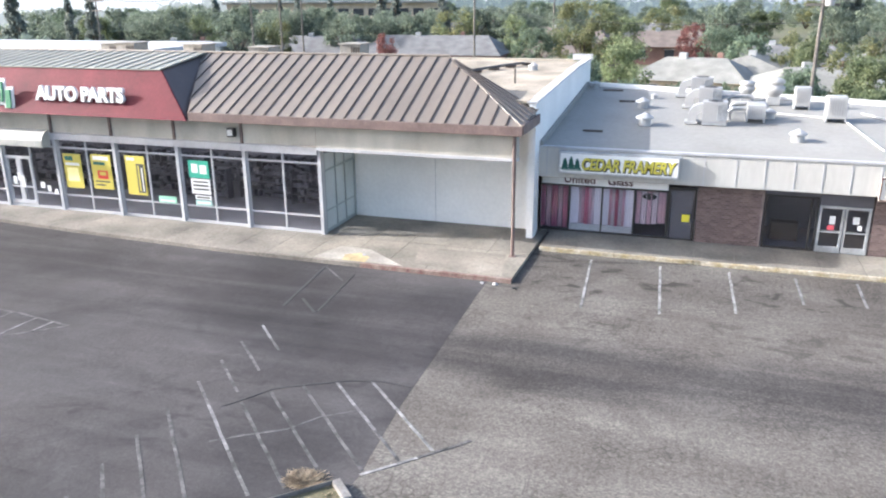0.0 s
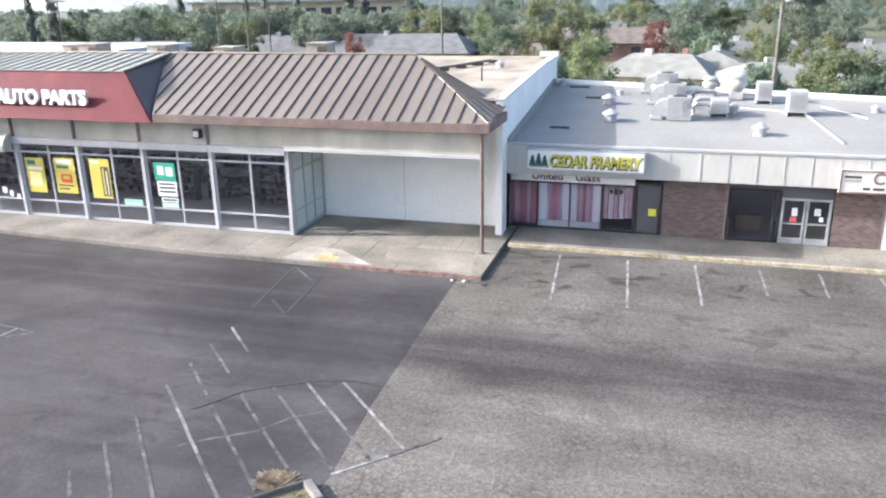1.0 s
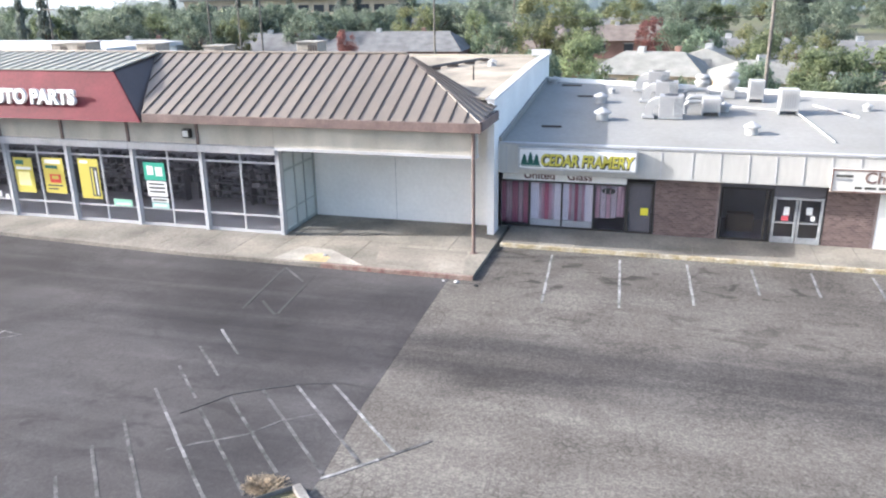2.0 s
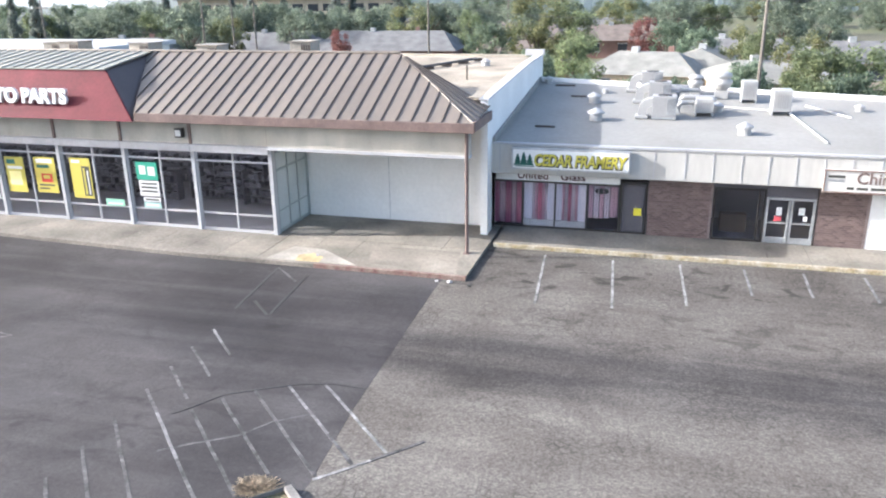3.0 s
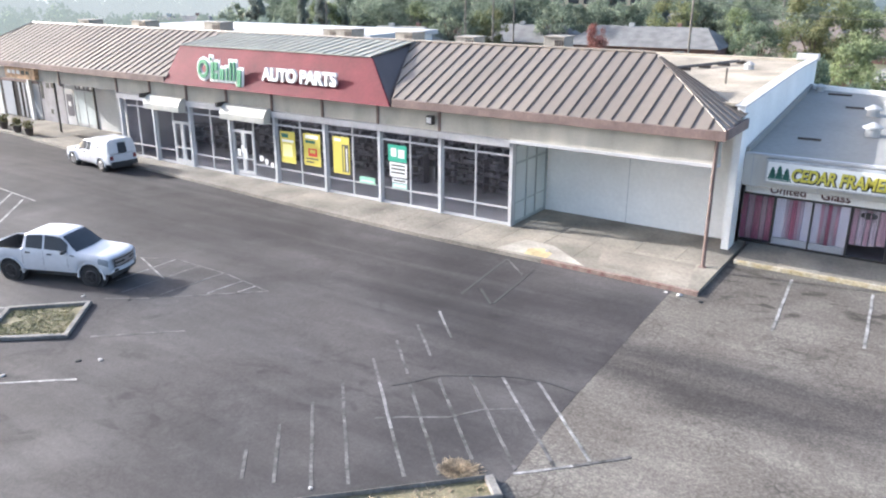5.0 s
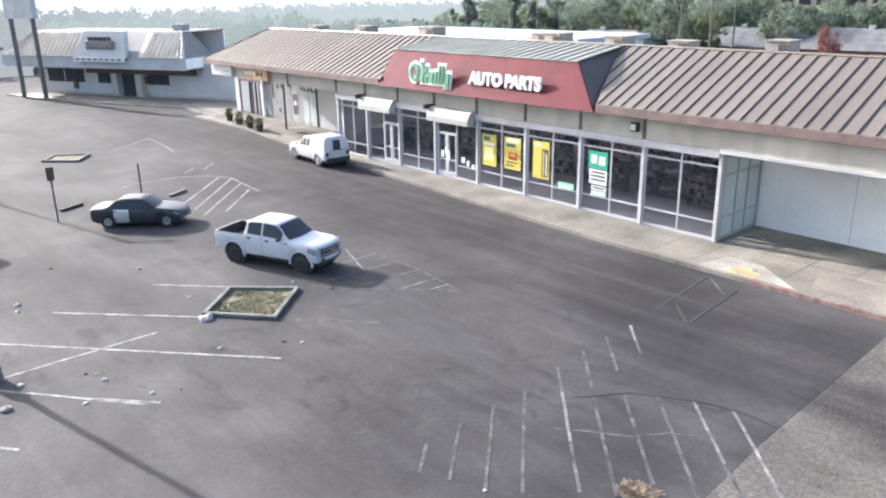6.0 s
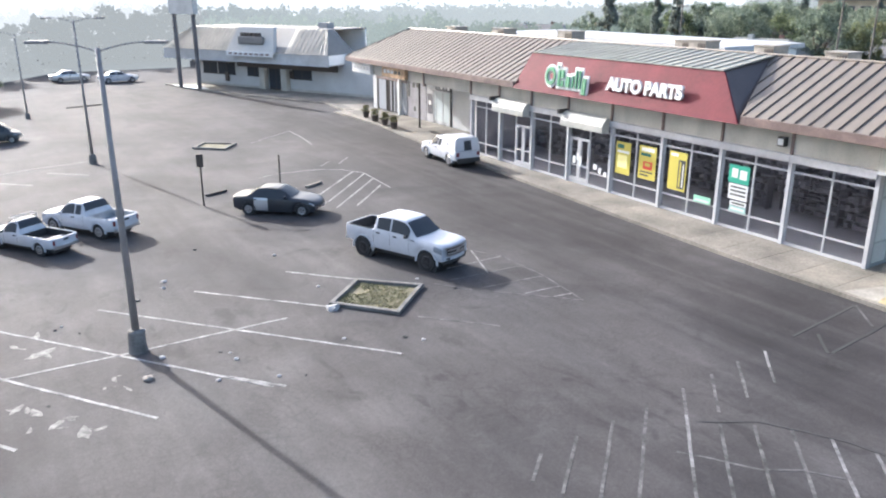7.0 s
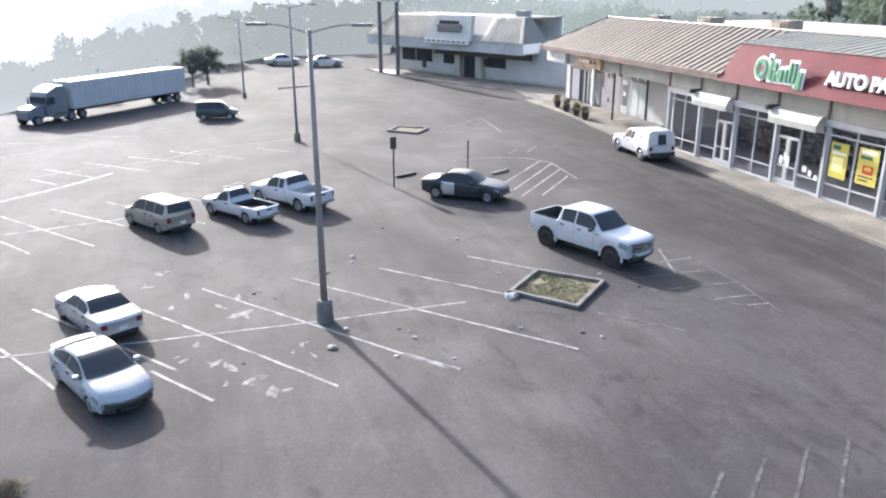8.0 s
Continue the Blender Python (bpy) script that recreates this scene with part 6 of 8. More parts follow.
def semi(x, y, heading):
    """A tractor with a long white box trailer."""
    t = thing("semi_truck", "semi-trailer truck with long white box trailer", "truck")
    bm = bmesh.new()
    box(bm, -15.6, 0.0, -1.28, 1.28, 1.15, 4.05, bevel=0.03)
    tr = part("trailer", bm, TRAILER, t, "long white ribbed box trailer")
    for k in range(26):
        for s in (1, -1):
            y0, y1 = sorted((s * 1.28, s * 1.3))
            block("rib", TRAILER, tr, (-15.4 + 0.6 * k, -15.36 + 0.6 * k, y0, y1, 1.25, 3.95))
    block("chassis", PLASTIC, t, (-15.4, 4.6, -0.5, 0.5, 0.8, 1.1))
    bm = bmesh.new()
    prism(bm, [(0.6, -1.2, 0.7), (3.0, -1.2, 0.7), (3.0, -1.2, 2.4), (2.7, -1.2, 3.2), (1.6, -1.2, 3.75), (0.6, -1.2, 3.75)], (0, 2.4, 0))
    bmesh.ops.bevel(bm, geom=bm.edges[:], offset=0.08, segments=2, affect="EDGES")
    part("cab", bm, PAINT_BLUE, t)
    bm = bmesh.new()
    prism(bm, [(3.0, -1.0, 0.6), (4.9, -0.9, 0.6), (4.9, -0.9, 1.5), (4.6, -0.9, 1.75), (3.0, -1.0, 1.95)], (0, 1.9, 0))
    bmesh.ops.bevel(bm, geom=bm.edges[:], offset=0.1, segments=2, affect="EDGES")
    part("bonnet", bm, PAINT_BLUE, t)
    block("windscreen", CAR_GLASS, t, (2.9, 3.02, -1.05, 1.05, 2.1, 2.75))
    for s in (1, -1):
        y0, y1 = sorted((s * 1.19, s * 1.215))
        block("side_window", CAR_GLASS, t, (2.0, 2.7, y0, y1, 2.0, 2.7))
        block("mirror", PLASTIC, t, (2.9, 3.0, *sorted((s * 1.35, s * 1.5)), 1.9, 2.6))
        block("fuel_tank", RIM, t, (0.6, 2.2, *sorted((s * 0.75, s * 1.2)), 0.45, 1.0))
    for xx in (-14.2, -12.9, 0.3, -1.0, 4.1):
        for s in (1, -1):
            wheel(t, xx, s * 1.05, 0.5, 0.45, RIM)
    t.location, t.rotation_euler = (x, y, 0), (0, 0, radians(heading))
    return t


semi(-69.1, -10.0, -44).scale = (0.8, 0.8, 0.74)

# ---- painted lines ----
def paint_line(pts, w=0.1, material=LINE_PAINT, label="worn white painted stall line", group="stall lines in the lot", z=0.004):
    bm = bmesh.new()
    for (xa, ya), (xb, yb) in zip(pts, pts[1:]):
        d = Vector((xb - xa, yb - ya, 0))
        n = Vector((-d.y, d.x, 0)).normalized() * w / 2
        k = max(1, int(d.length / 0.7))
        a = Vector((xa, ya, z))
        # broken edges: the stripe narrows and widens a little along its length
        left, right = [], []
        for i in range(k + 1):
            c = a + d * (i / k)
            j = 0.8 + 0.2 * math.sin(i * 2.3 + xa * 5 + ya * 3)
            left.append(c + n * j), right.append(c - n * (1.55 - j * 0.6))
        rows4 = [[bm.verts.new(p + Vector((0, 0, dz))) for p in side_pts] for side_pts, dz in ((left, 0.004), (right, 0.004), (right, -0.003), (left, -0.003))]
        for i in range(k):
            for e0, e1 in ((0, 1), (1, 2), (2, 3), (3, 0)):
                bm.faces.new((rows4[e0][i], rows4[e0][i + 1], rows4[e1][i + 1], rows4[e1][i]))
        bm.faces.new([r4[0] for r4 in rows4]), bm.faces.new([r4[-1] for r4 in rows4])
    return tagged(part("painted_line", bm, material), label, "road marking", group)


# bays before the lower shops
for (xa, ya), (xb, yb) in (((-3.4, 29.3), (-3.02, 24.1)), ((-0.7, 29.3), (-0.42, 24.3)), ((1.85, 29.35), (2.02, 25.1)), ((4.2, 29.4), (4.25, 26.6)), ((6.3, 29.4), (6.25, 26.9)), ((8.4, 29.4), (8.35, 26.9)), ((10.6, 29.4), (10.5, 26.9))):
    paint_line([(xa, ya), (xb, yb)], 0.1, LINE_FADED if xa > 3 else LINE_PAINT, "worn white stall line before the shops", "stall lines before the shops")
# hatched island at the corner of the dark asphalt: slanting lines, some broken
HATCH = [((-11.89, 10.16), (-11.1, 9.3), 1), ((-12.03, 11.4), (-10.4, 9.58), 1), ((-12.09, 12.67), (-9.6, 9.91), 1), ((-12.25, 14.04), (-9.0, 10.46), 1), ((-12.34, 15.54), (-11.3, 14.5), 1), ((-11.3, 14.5), (-9.6, 12.8), 0), ((-9.6, 12.8), (-8.16, 11.38), 1), ((-12.5, 16.89), (-10.95, 15.33), 1), ((-10.54, 14.88), (-7.53, 11.85), 1)]
BROKEN_HATCH = [((-12.64, 18.21), (-11.05, 16.62), 1), ((-10.04, 15.57), (-7.24, 12.78), 1), ((-12.68, 19.51), (-11.9, 18.7), 0), ((-11.9, 18.7), (-11.2, 18.0), 1), ((-9.41, 16.19), (-6.2, 12.98), 1), ((-8.65, 16.68), (-6.6, 14.65), 0), ((-6.6, 14.65), (-5.55, 13.59), 1), ((-7.67, 16.96), (-6.5, 15.8), 0), ((-6.5, 15.8), (-4.95, 14.23), 2), ((-6.18, 12.82), (-5.2, 13.85), 2), ((-5.2, 13.85), (-4.22, 14.92), 1)]
for a, b, m in HATCH + BROKEN_HATCH:
    paint_line([a, b], 0.09, (LINE_FADED, LINE_WORN, LINE_PAINT)[m], "white slanting hatch line by the corner island", "hatch lines by the corner")
paint_line([(-10.24, 12.97), (-9.55, 13.49), (-8.75, 14.01), (-8.17, 14.85), (-7.46, 15.37)], 0.08, mat("ghost of an old stripe", (0.063, 0.061, 0.063), 0.85, var=0.4, big=2.0, fine=9, bump=0.0), "ghost of an old curved stripe", "hatch lines by the corner", 0.002)
TYRE_MARK = mat("dark tyre mark", (0.029, 0.029, 0.03), 0.8, var=0.2, bump=0.0)
paint_line([(-10.91, 14.53), (-10.6, 14.97), (-10.12, 15.77), (-9.31, 16.29), (-8.36, 16.82), (-7.5, 17.05), (-6.54, 17.01)], 0.07, TYRE_MARK, "dark curved tyre mark on the asphalt", "tyre marks", 0.0085)
for a, b in (((-13.35, 25.32), (-12.88, 21.2)), ((-11.86, 24.88), (-11.49, 21.08)), ((-12.56, 22.04), (-11.55, 20.99))):
    paint_line([a, b], 0.11, TYRE_MARK, "dark scraped line near the ramp", "marks near the ramp")
paint_line([(-13.34, 25.4), (-12.01, 24.13)], 0.09, LINE_WORN, "short white line at the ramp", "marks near the ramp")
# hatched bay beside the crew-cab pickup
for pts, m in (([(-26.0, 17.1), (-24.3, 17.95), (-21.4, 17.95), (-18.75, 17.55)], 1), ([(-18.75, 17.55), (-19.9, 16.5), (-21.8, 14.7), (-23.0, 13.9)], 1), ([(-24.3, 17.95), (-24.2, 15.2)], 0), ([(-22.9, 18.0), (-23.0, 14.6)], 1), ([(-21.5, 17.95), (-21.7, 15.0)], 1), ([(-20.3, 17.8), (-20.4, 16.2)], 0), ([(-25.6, 17.3), (-22.9, 16.3)], 0), ([(-19.5, 17.7), (-19.6, 16.9)], 0)):
    paint_line(pts, 0.085, LINE_WORN if m else LINE_FADED, "white line of the hatched bay", "hatched bay lines")
# hatched bay beside the black sedan
for pts, m in (([(-38.07, 15.66), (-42.43, 19.75)], 1), ([(-36.38, 15.43), (-41.61, 20.15)], 1), ([(-35.07, 15.33), (-40.04, 19.92)], 1), ([(-34.94, 16.44), (-38.23, 19.47)], 1), ([(-43.75, 14.01), (-44.17, 15.66), (-44.11, 17.97), (-43.3, 19.28), (-41.69, 20.11), (-37.39, 19.7)], 1), ([(-44.94, 19.92), (-46.55, 21.3)], 0), ([(-44.86, 18.59), (-45.89, 19.67)], 0), ([(-55.0, 17.5), (-58.6, 21.8), (-55.8, 21.6)], 0), ([(-55.8, 21.6), (-52.25, 21.1)], 1)):
    paint_line(pts, 0.1, LINE_PAINT if m else LINE_FADED, "white line of the far hatched bay", "far hatched bay lines")
# angled stalls
STALLS = [((-26.9, -0.55), (-18.45, 5.9)), ((-25.6, -2.5), (-18.4, 2.75)), ((-26.95, 2.65), (-18.4, 9.95)), ((-27.0, 5.95), (-23.05, 9.55)), ((-27.25, 9.6), (-25.0, 11.6)), ((-20.9, -2.1), (-18.65, -0.5)), ((-20.6, 11.8), (-18.5, 13.7)), ((-26.8, -6.0), (-20.7, -1.4)), ((-23.9, -6.5), (-20.6, -4.5)), ((-19.7, 5.0), (-18.3, 6.2))]
for a, b in STALLS:
    paint_line([a, b], 0.11, LINE_WORN if b[1] > 12 else LINE_PAINT, "white line between angled parking stalls", "angled stall lines")
paint_line([(-23.3, -8.5), (-22.95, -2.2), (-22.8, 2.8), (-22.85, 8.0)], 0.1, LINE_PAINT, "long white line along the stall heads", "angled stall lines")
for pts in [[(-36.2, -8.7), (-37.2, -3.7)], [(-39.4, -9.3), (-33.3, -4.7)], [(-40.0, -7.2), (-35.9, -3.6)], [(-40.6, -4.8), (-38.7, -3.3)], [(-35.3, -8.6), (-33.1, -7.1)], [(-35.7, -0.7), (-35.2, -0.2)], [(-40.2, -1.0), (-39.2, -0.2)]]:
    paint_line(pts, 0.11, LINE_PAINT, "white line between far parking stalls", "far stall lines")
for pts in [[(-42.3, -9.9), (-44.5, -7.4), (-47.2, -5.0)]]:
    paint_line(pts, 0.26, LINE_PAINT, "wide white line along the far stall heads", "far stall lines")
for pts in [[(-51.7, -4.4), (-48.1, -0.1)], [(-50.6, 0.5), (-48.7, 2.5)], [(-50.9, -7.0), (-47.1, -3.0)], [(-49.6, -8.9), (-46.5, -6.0)], [(-47.0, -9.2), (-45.3, -7.7)], [(-51.8, 3.6), (-49.8, 5.7)], [(-52.7, -1.9), (-50.7, 0.1)]]:
    paint_line(pts, 0.14, LINE_PAINT, "pale line between distant stalls", "distant stall lines")
for pts in [[(-47.6, -9.2), (-48.7, -6.6), (-50.4, -1.9)], [(-50.4, -1.9), (-52.3, -0.2), (-53.5, 2.8), (-54.2, 6.3)], [(-59.1, -13.0), (-57.1, -6.0)], [(-60.8, -9.0), (-58.6, -3.9)], [(-61.1, -3.6), (-62.7, 3.0)], [(-54.0, -12.0), (-55.2, -10.3)]]:
    paint_line(pts, 0.18, LINE_FADED, "pale line along distant stall heads", "distant stall lines")

# ---- planters ----
GRASS = mat("dry green weeds", (0.2, 0.2, 0.085), 0.9, var=0.25, big=2, fine=15, bump=0.2, tint=(0.27, 0.24, 0.13), island=0.25)
STRAW = mat("straw-coloured dead weeds", (0.26, 0.205, 0.14), 0.95, var=0.25, big=3, fine=15, bump=0.2, island=0.35)
SOIL = mat("dry soil with low weeds", (0.16, 0.15, 0.08), 0.95, var=0.25, big=1.4, fine=14, bump=0.6, tint=(0.22, 0.19, 0.12))


def planter(corners, h, w, label, grass=None, density=500, soil_h=0.06):
    """Four concrete kerbs round a bed of soil with weeds."""
    t = thing("planter", label, "planter")
    c = [Vector((x, y, 0)) for x, y in corners]
    mid = sum(c, Vector()) / 4
    inner = [p + (mid - p).normalized() * w * 1.5 for p in c]
    for i in range(4):
        bm = bmesh.new()
        a, b, d, e = c[i], c[(i + 1) % 4], inner[(i + 1) % 4], inner[i]
        prism(bm, [a, b, d, e], (0, 0, h))
        bmesh.ops.bevel(bm, geom=bm.edges[:], offset=0.02, segments=1, affect="EDGES")
        part("kerb", bm, CONCRETE_GREY, t)
    bm = bmesh.new()
    prism(bm, inner, (0, 0, soil_h))
    part("soil", bm, SOIL, t)
    if grass:
        rng = random.Random(len(label))
        verts, faces = [], []
        for _ in range(density):
            u, v = rng.random(), rng.random()
            p = inner[0].lerp(inner[1], u).lerp(inner[3].lerp(inner[2], u), v)
            if noise.noise(Vector((p.x * 0.9, p.y * 0.9, 3))) < -0.15:
                continue
            a = rng.random() * 6.283
            hgt, wd = rng.uniform(0.02, 0.06), rng.uniform(0.012, 0.035)
            o = Vector((math.cos(a), math.sin(a), 0))
            k = len(verts)
            lean = Vector((rng.uniform(-0.1, 0.1), rng.uniform(-0.1, 0.1), 0))
            verts += [p + o * wd + Vector((0, 0, soil_h)), p - o * wd + Vector((0, 0, soil_h)), p - o * wd * 0.3 + lean + Vector((0, 0, soil_h + hgt)), p + o * wd * 0.3 + lean * 1.3 + Vector((0, 0, soil_h + hgt * 0.9))]
            faces.append((k, k + 1, k + 2, k + 3))
        me = bpy.data.meshes.new("weeds")
        me.from_pydata([tuple(v) for v in verts], [], faces)
        me.materials.append(grass)
        ob = new("ground_cover", me)
        ob.parent = t
        ob["kind"] = "stuff"
    return t


planter([(-24.85, 11.5), (-22.95, 13.4), (-21.03, 11.3), (-23.1, 9.6)], 0.13, 0.16, "square concrete planter with patchy dry green weeds", GRASS, 1500, 0.012)
planter([(-6.45, 12.38), (-5.9, 11.85), (-9.2, 8.6), (-9.7, 9.1)], 0.17, 0.14, "long concrete kerbed island with bare soil", STRAW, 250)
planter([(-55.0, 13.2), (-53.2, 15.0), (-55.0, 16.4), (-56.6, 14.4)], 0.14, 0.2, "flat concrete kerbed island far out in the lot", None)


def clump(x, y, r, h, n, material, label, name="weed_clump", seed=3):
    rng = random.Random(seed)
    verts, faces = [], []
    for _ in range(n):
        a, d = rng.random() * 6.283, r * math.sqrt(rng.random())
        p = Vector((x + d * math.cos(a), y + d * math.sin(a) * 0.7, 0))
        hh = h * (1 - (d / r) ** 2) * rng.uniform(0.5, 1.1) + 0.03
        o = Vector((rng.uniform(-1, 1), rng.uniform(-1, 1), 0)).normalized() * rng.uniform(0.006, 0.022)
        lean = Vector((rng.uniform(-0.22, 0.22), rng.uniform(-0.22, 0.22), hh))
        k = len(verts)
        verts += [tuple(p + o), tuple(p - o), tuple(p - o * 0.5 + lean), tuple(p + o * 0.5 + lean)]
        faces.append((k, k + 1, k + 2, k + 3))
    me = bpy.data.meshes.new(name)
    me.from_pydata(verts, [], faces)
    me.materials.append(material)
    return tagged(new(name, me), label, "weeds", kind="stuff")


clump(-7.25, 12.24, 0.38, 0.11, 1500, STRAW, "heap of dry straw-coloured weeds by the island")

clump(-15.95, -4.85, 0.45, 0.25, 500, STRAW, "patch of dry straw-coloured weeds at the edge of the lot", seed=9)

# ---- litter ----
LITTER = mat("white litter", (0.36, 0.355, 0.35), 0.8, var=0.1, bump=0.0)


def crumpled(name, x, y, s, material, label, category, z=0.0, group=""):
    rng = random.Random(int(x * 100) + int(y * 10))
    bm = bmesh.new()
    bmesh.ops.create_icosphere(bm, subdivisions=2, radius=s)
    for v in bm.verts:
        v.co *= rng.uniform(0.65, 1.2)
        v.co.z = max(0.0, v.co.z * 0.45 + s * 0.2)
    bm.transform(Matrix.Translation((x, y, z)))
    return tagged(part(name, bm, material), label, category, group)


crumpled("plastic_bag", -22.75, 9.6, 0.26, LITTER, "crumpled white plastic bag against the planter", "bag")
for i, (x, y, s) in enumerate(((-28.58, 5.22, 0.16), (-27.93, 5.06, 0.11), (-27.12, 3.97, 0.13), (-21.94, 3.67, 0.13), (-24.35, 3.6, 0.1), (-20.68, 5.54, 0.11), (-21.42, 5.26, 0.08), (-21.2, 5.5, 0.07), (-19.62, 4.69, 0.1), (-18.96, 6.24, 0.09), (-18.62, 6.91, 0.06), (-25.83, 1.14, 0.09), (-25.04, 10.04, 0.1), (-25.18, 1.81, 0.07), (-20.53, 0.4, 0.07), (-31.95, 7.28, 0.1), (-26.06, 1.37, 0.08), (-20.3, 8.9, 0.1), (-19.4, 10.6, 0.12), (-18.9, 11.0, 0.1), (-29.4, 9.9, 0.12), (-23.8, 13.6, 0.09), (-22.2, 14.3, 0.1), (-9.6, 9.9, 0.07), (-6.4, 25.4, 0.14), (-6.9, 25.4, 0.1), (-5.6, 25.2, 0.12), (-12.25, 26.7, 0.12))):
    crumpled("litter", x, y, s * 0.8, BLACK if i % 4 == 2 or i in (11, 13, 15) else LITTER, "scrap of litter lying on the asphalt", "litter", 0.155 if y > 26 else 0.0, "litter in the lot")
crumpled("stone", -20.75, 3.02, 0.17, mat("grey-brown stone", (0.2, 0.18, 0.16), 0.9, var=0.2, fine=20), "small stone near the pole base", "stone")
FLAKE = mat("pale flaked coating", (0.15, 0.145, 0.137), 0.85, var=0.3, big=4.0, fine=12, bump=0.1)
for i, (x, y, s) in enumerate(((-20.82, -0.3, 0.3), (-20.37, 0.09, 0.32), (-19.43, 0.48, 0.3), (-18.66, 1.05, 0.34), (-22.29, -0.86, 0.2), (-25.71, 0.62, 0.26), (-25.1, -0.07, 0.26), (-24.2, 0.61, 0.5), (-26.37, -1.09, 0.3), (-19.62, 0.82, 0.2), (-21.25, 2.19, 0.2), (-20.86, 1.86, 0.14), (-20.41, 2.42, 0.16), (-27.68, -2.43, 0.25), (-28.94, -2.04, 0.3), (-25.46, -1.58, 0.24), (-21.26, -1.22, 0.2), (-19.48, -0.12, 0.16), (-18.63, 1.41, 0.2), (-20.6, -0.1, 0.2))):
    rng = random.Random(i * 7 + 1)
    for part_no in range(2):
        ox, oy, k = rng.uniform(-0.3, 0.3) * part_no, rng.uniform(-0.3, 0.3) * part_no, 1.0 - 0.5 * part_no
        bm = bmesh.new()
        tw = rng.uniform(0, 3.1)
        pts = []
        for j in range(13):
            a = 2 * math.pi * j / 13
            u, v = s * k * rng.uniform(0.7, 1.15) * math.cos(a), 0.36 * s * k * rng.uniform(0.65, 1.2) * math.sin(a)
            pts.append((x + ox + u * math.cos(tw) - v * math.sin(tw), y + oy + u * math.sin(tw) + v * math.cos(tw), 0.001 + 0.001 * part_no))
        prism(bm, pts, (0, 0, 0.005))
        tagged(part("pale_patch", bm, FLAKE), "pale flaked patch on the asphalt", "patch", "flaked patches", "structure")

# ---- poles and signs ----
def light_pole(x, y, h, arms, label, k=1.0):
    t = thing("street_lamp", label, "street lamp", "lamp poles in the lot", at=(x, y, 0))
    bm = bmesh.new()
    lathe(bm, (0, 0, 0), [(0.28 * k, -0.02), (0.28 * k, 0.02), (0.25 * k, 0.68 * k), (0.2 * k, 0.74 * k)], 16)
    part("base", bm, CONCRETE_GREY, t, "round concrete base")
    bm = bmesh.new()
    rod(bm, (0, 0, 0.7 * k), (0, 0, h), 0.115 * k, 0.065 * k, 14)
    part("pole", bm, POLE_PAINT, t, "tapered grey steel pole", smooth=True)
    for a in arms:
        d = Vector((math.cos(radians(a)), math.sin(radians(a)), 0))
        bm = bmesh.new()
        tube(bm, [d * (1.35 * q / 6) + Vector((0, 0, h - 0.1 + 0.25 * math.sin(math.pi / 2 * q / 6))) for q in range(7)], 0.022, 6)
        arm = part("arm", bm, POLE_PAINT, t)
        bm = bmesh.new()
        box(bm, -0.3, 0.3, -0.12, 0.12, -0.04, 0.05, bevel=0.03)
        bm.transform(Matrix.Translation(d * 1.6 + Vector((0, 0, h + 0.14))) @ Euler((0, 0, radians(a))).to_matrix().to_4x4())
        part("lamp_head", bm, POLE_PAINT, arm)
    return t


lp = light_pole(-22.8, 3.15, 9.05, (60, 240), "tall tapered steel lamp pole on a concrete base")
bm = bmesh.new()
rod(bm, (-22.8, 3.15, 4.3), (-22.8, 3.15, 4.55), 0.12, n=12)
bm.transform(Matrix.Translation((22.8, -3.15, 0)))
part("pole_band", bm, POLE_PAINT, lp, "grey collar round the pole")
light_pole(-76.65, 4.62, 7.2, (60, 240), "distant thin lamp pole in the lot", 0.7)
mp = light_pole(-53.35, 6.45, 8.9, (60, 240), "slender steel lamp pole with a low crossbar in the lot", 0.85)
bm = bmesh.new()
rod(bm, (-0.35, -1.05, 3.62), (0.35, 1.05, 3.78), 0.05, n=8)
part("crossbar", bm, SEAM, mp, "dark crossbar low on the pole")
light_pole(-56.5, -22.0, 9.5, (60, 240), "distant thin lamp pole in the lot")


def post_sign(x, y, h, plate, label):
    t = thing("sign_post", label, "sign post", at=(x, y, 0))
    bm = bmesh.new()
    rod(bm, (0, 0, -0.02), (0.03, 0, h), 0.045, n=8)
    part("post", bm, SEAM, t)
    if plate:
        block("sign_plate", SEAM, t, (-0.02, 0.02, -0.17, 0.17, h - 0.65, h), label="dark back of the parking sign")
    return t


post_sign(-39.01, 9.62, 2.7, True, "thin leaning post with a small parking sign")
post_sign(-41.94, 14.84, 1.64, False, "thin bare leaning post")
for x, y, a in ((-41.2, 10.9, 115), (-40.2, 16.2, 120)):
    bm = bmesh.new()
    box(bm, -0.7, 0.7, -0.09, 0.09, 0, 0.13, bevel=0.03)
    bm.transform(Matrix.Translation((x, y, 0)) @ Euler((0, 0, radians(a))).to_matrix().to_4x4())
    tagged(part("wheel_stop", bm, BLACK if y < 12 else CONCRETE_OLD), "dark concrete wheel stop lying loose", "wheel stop")


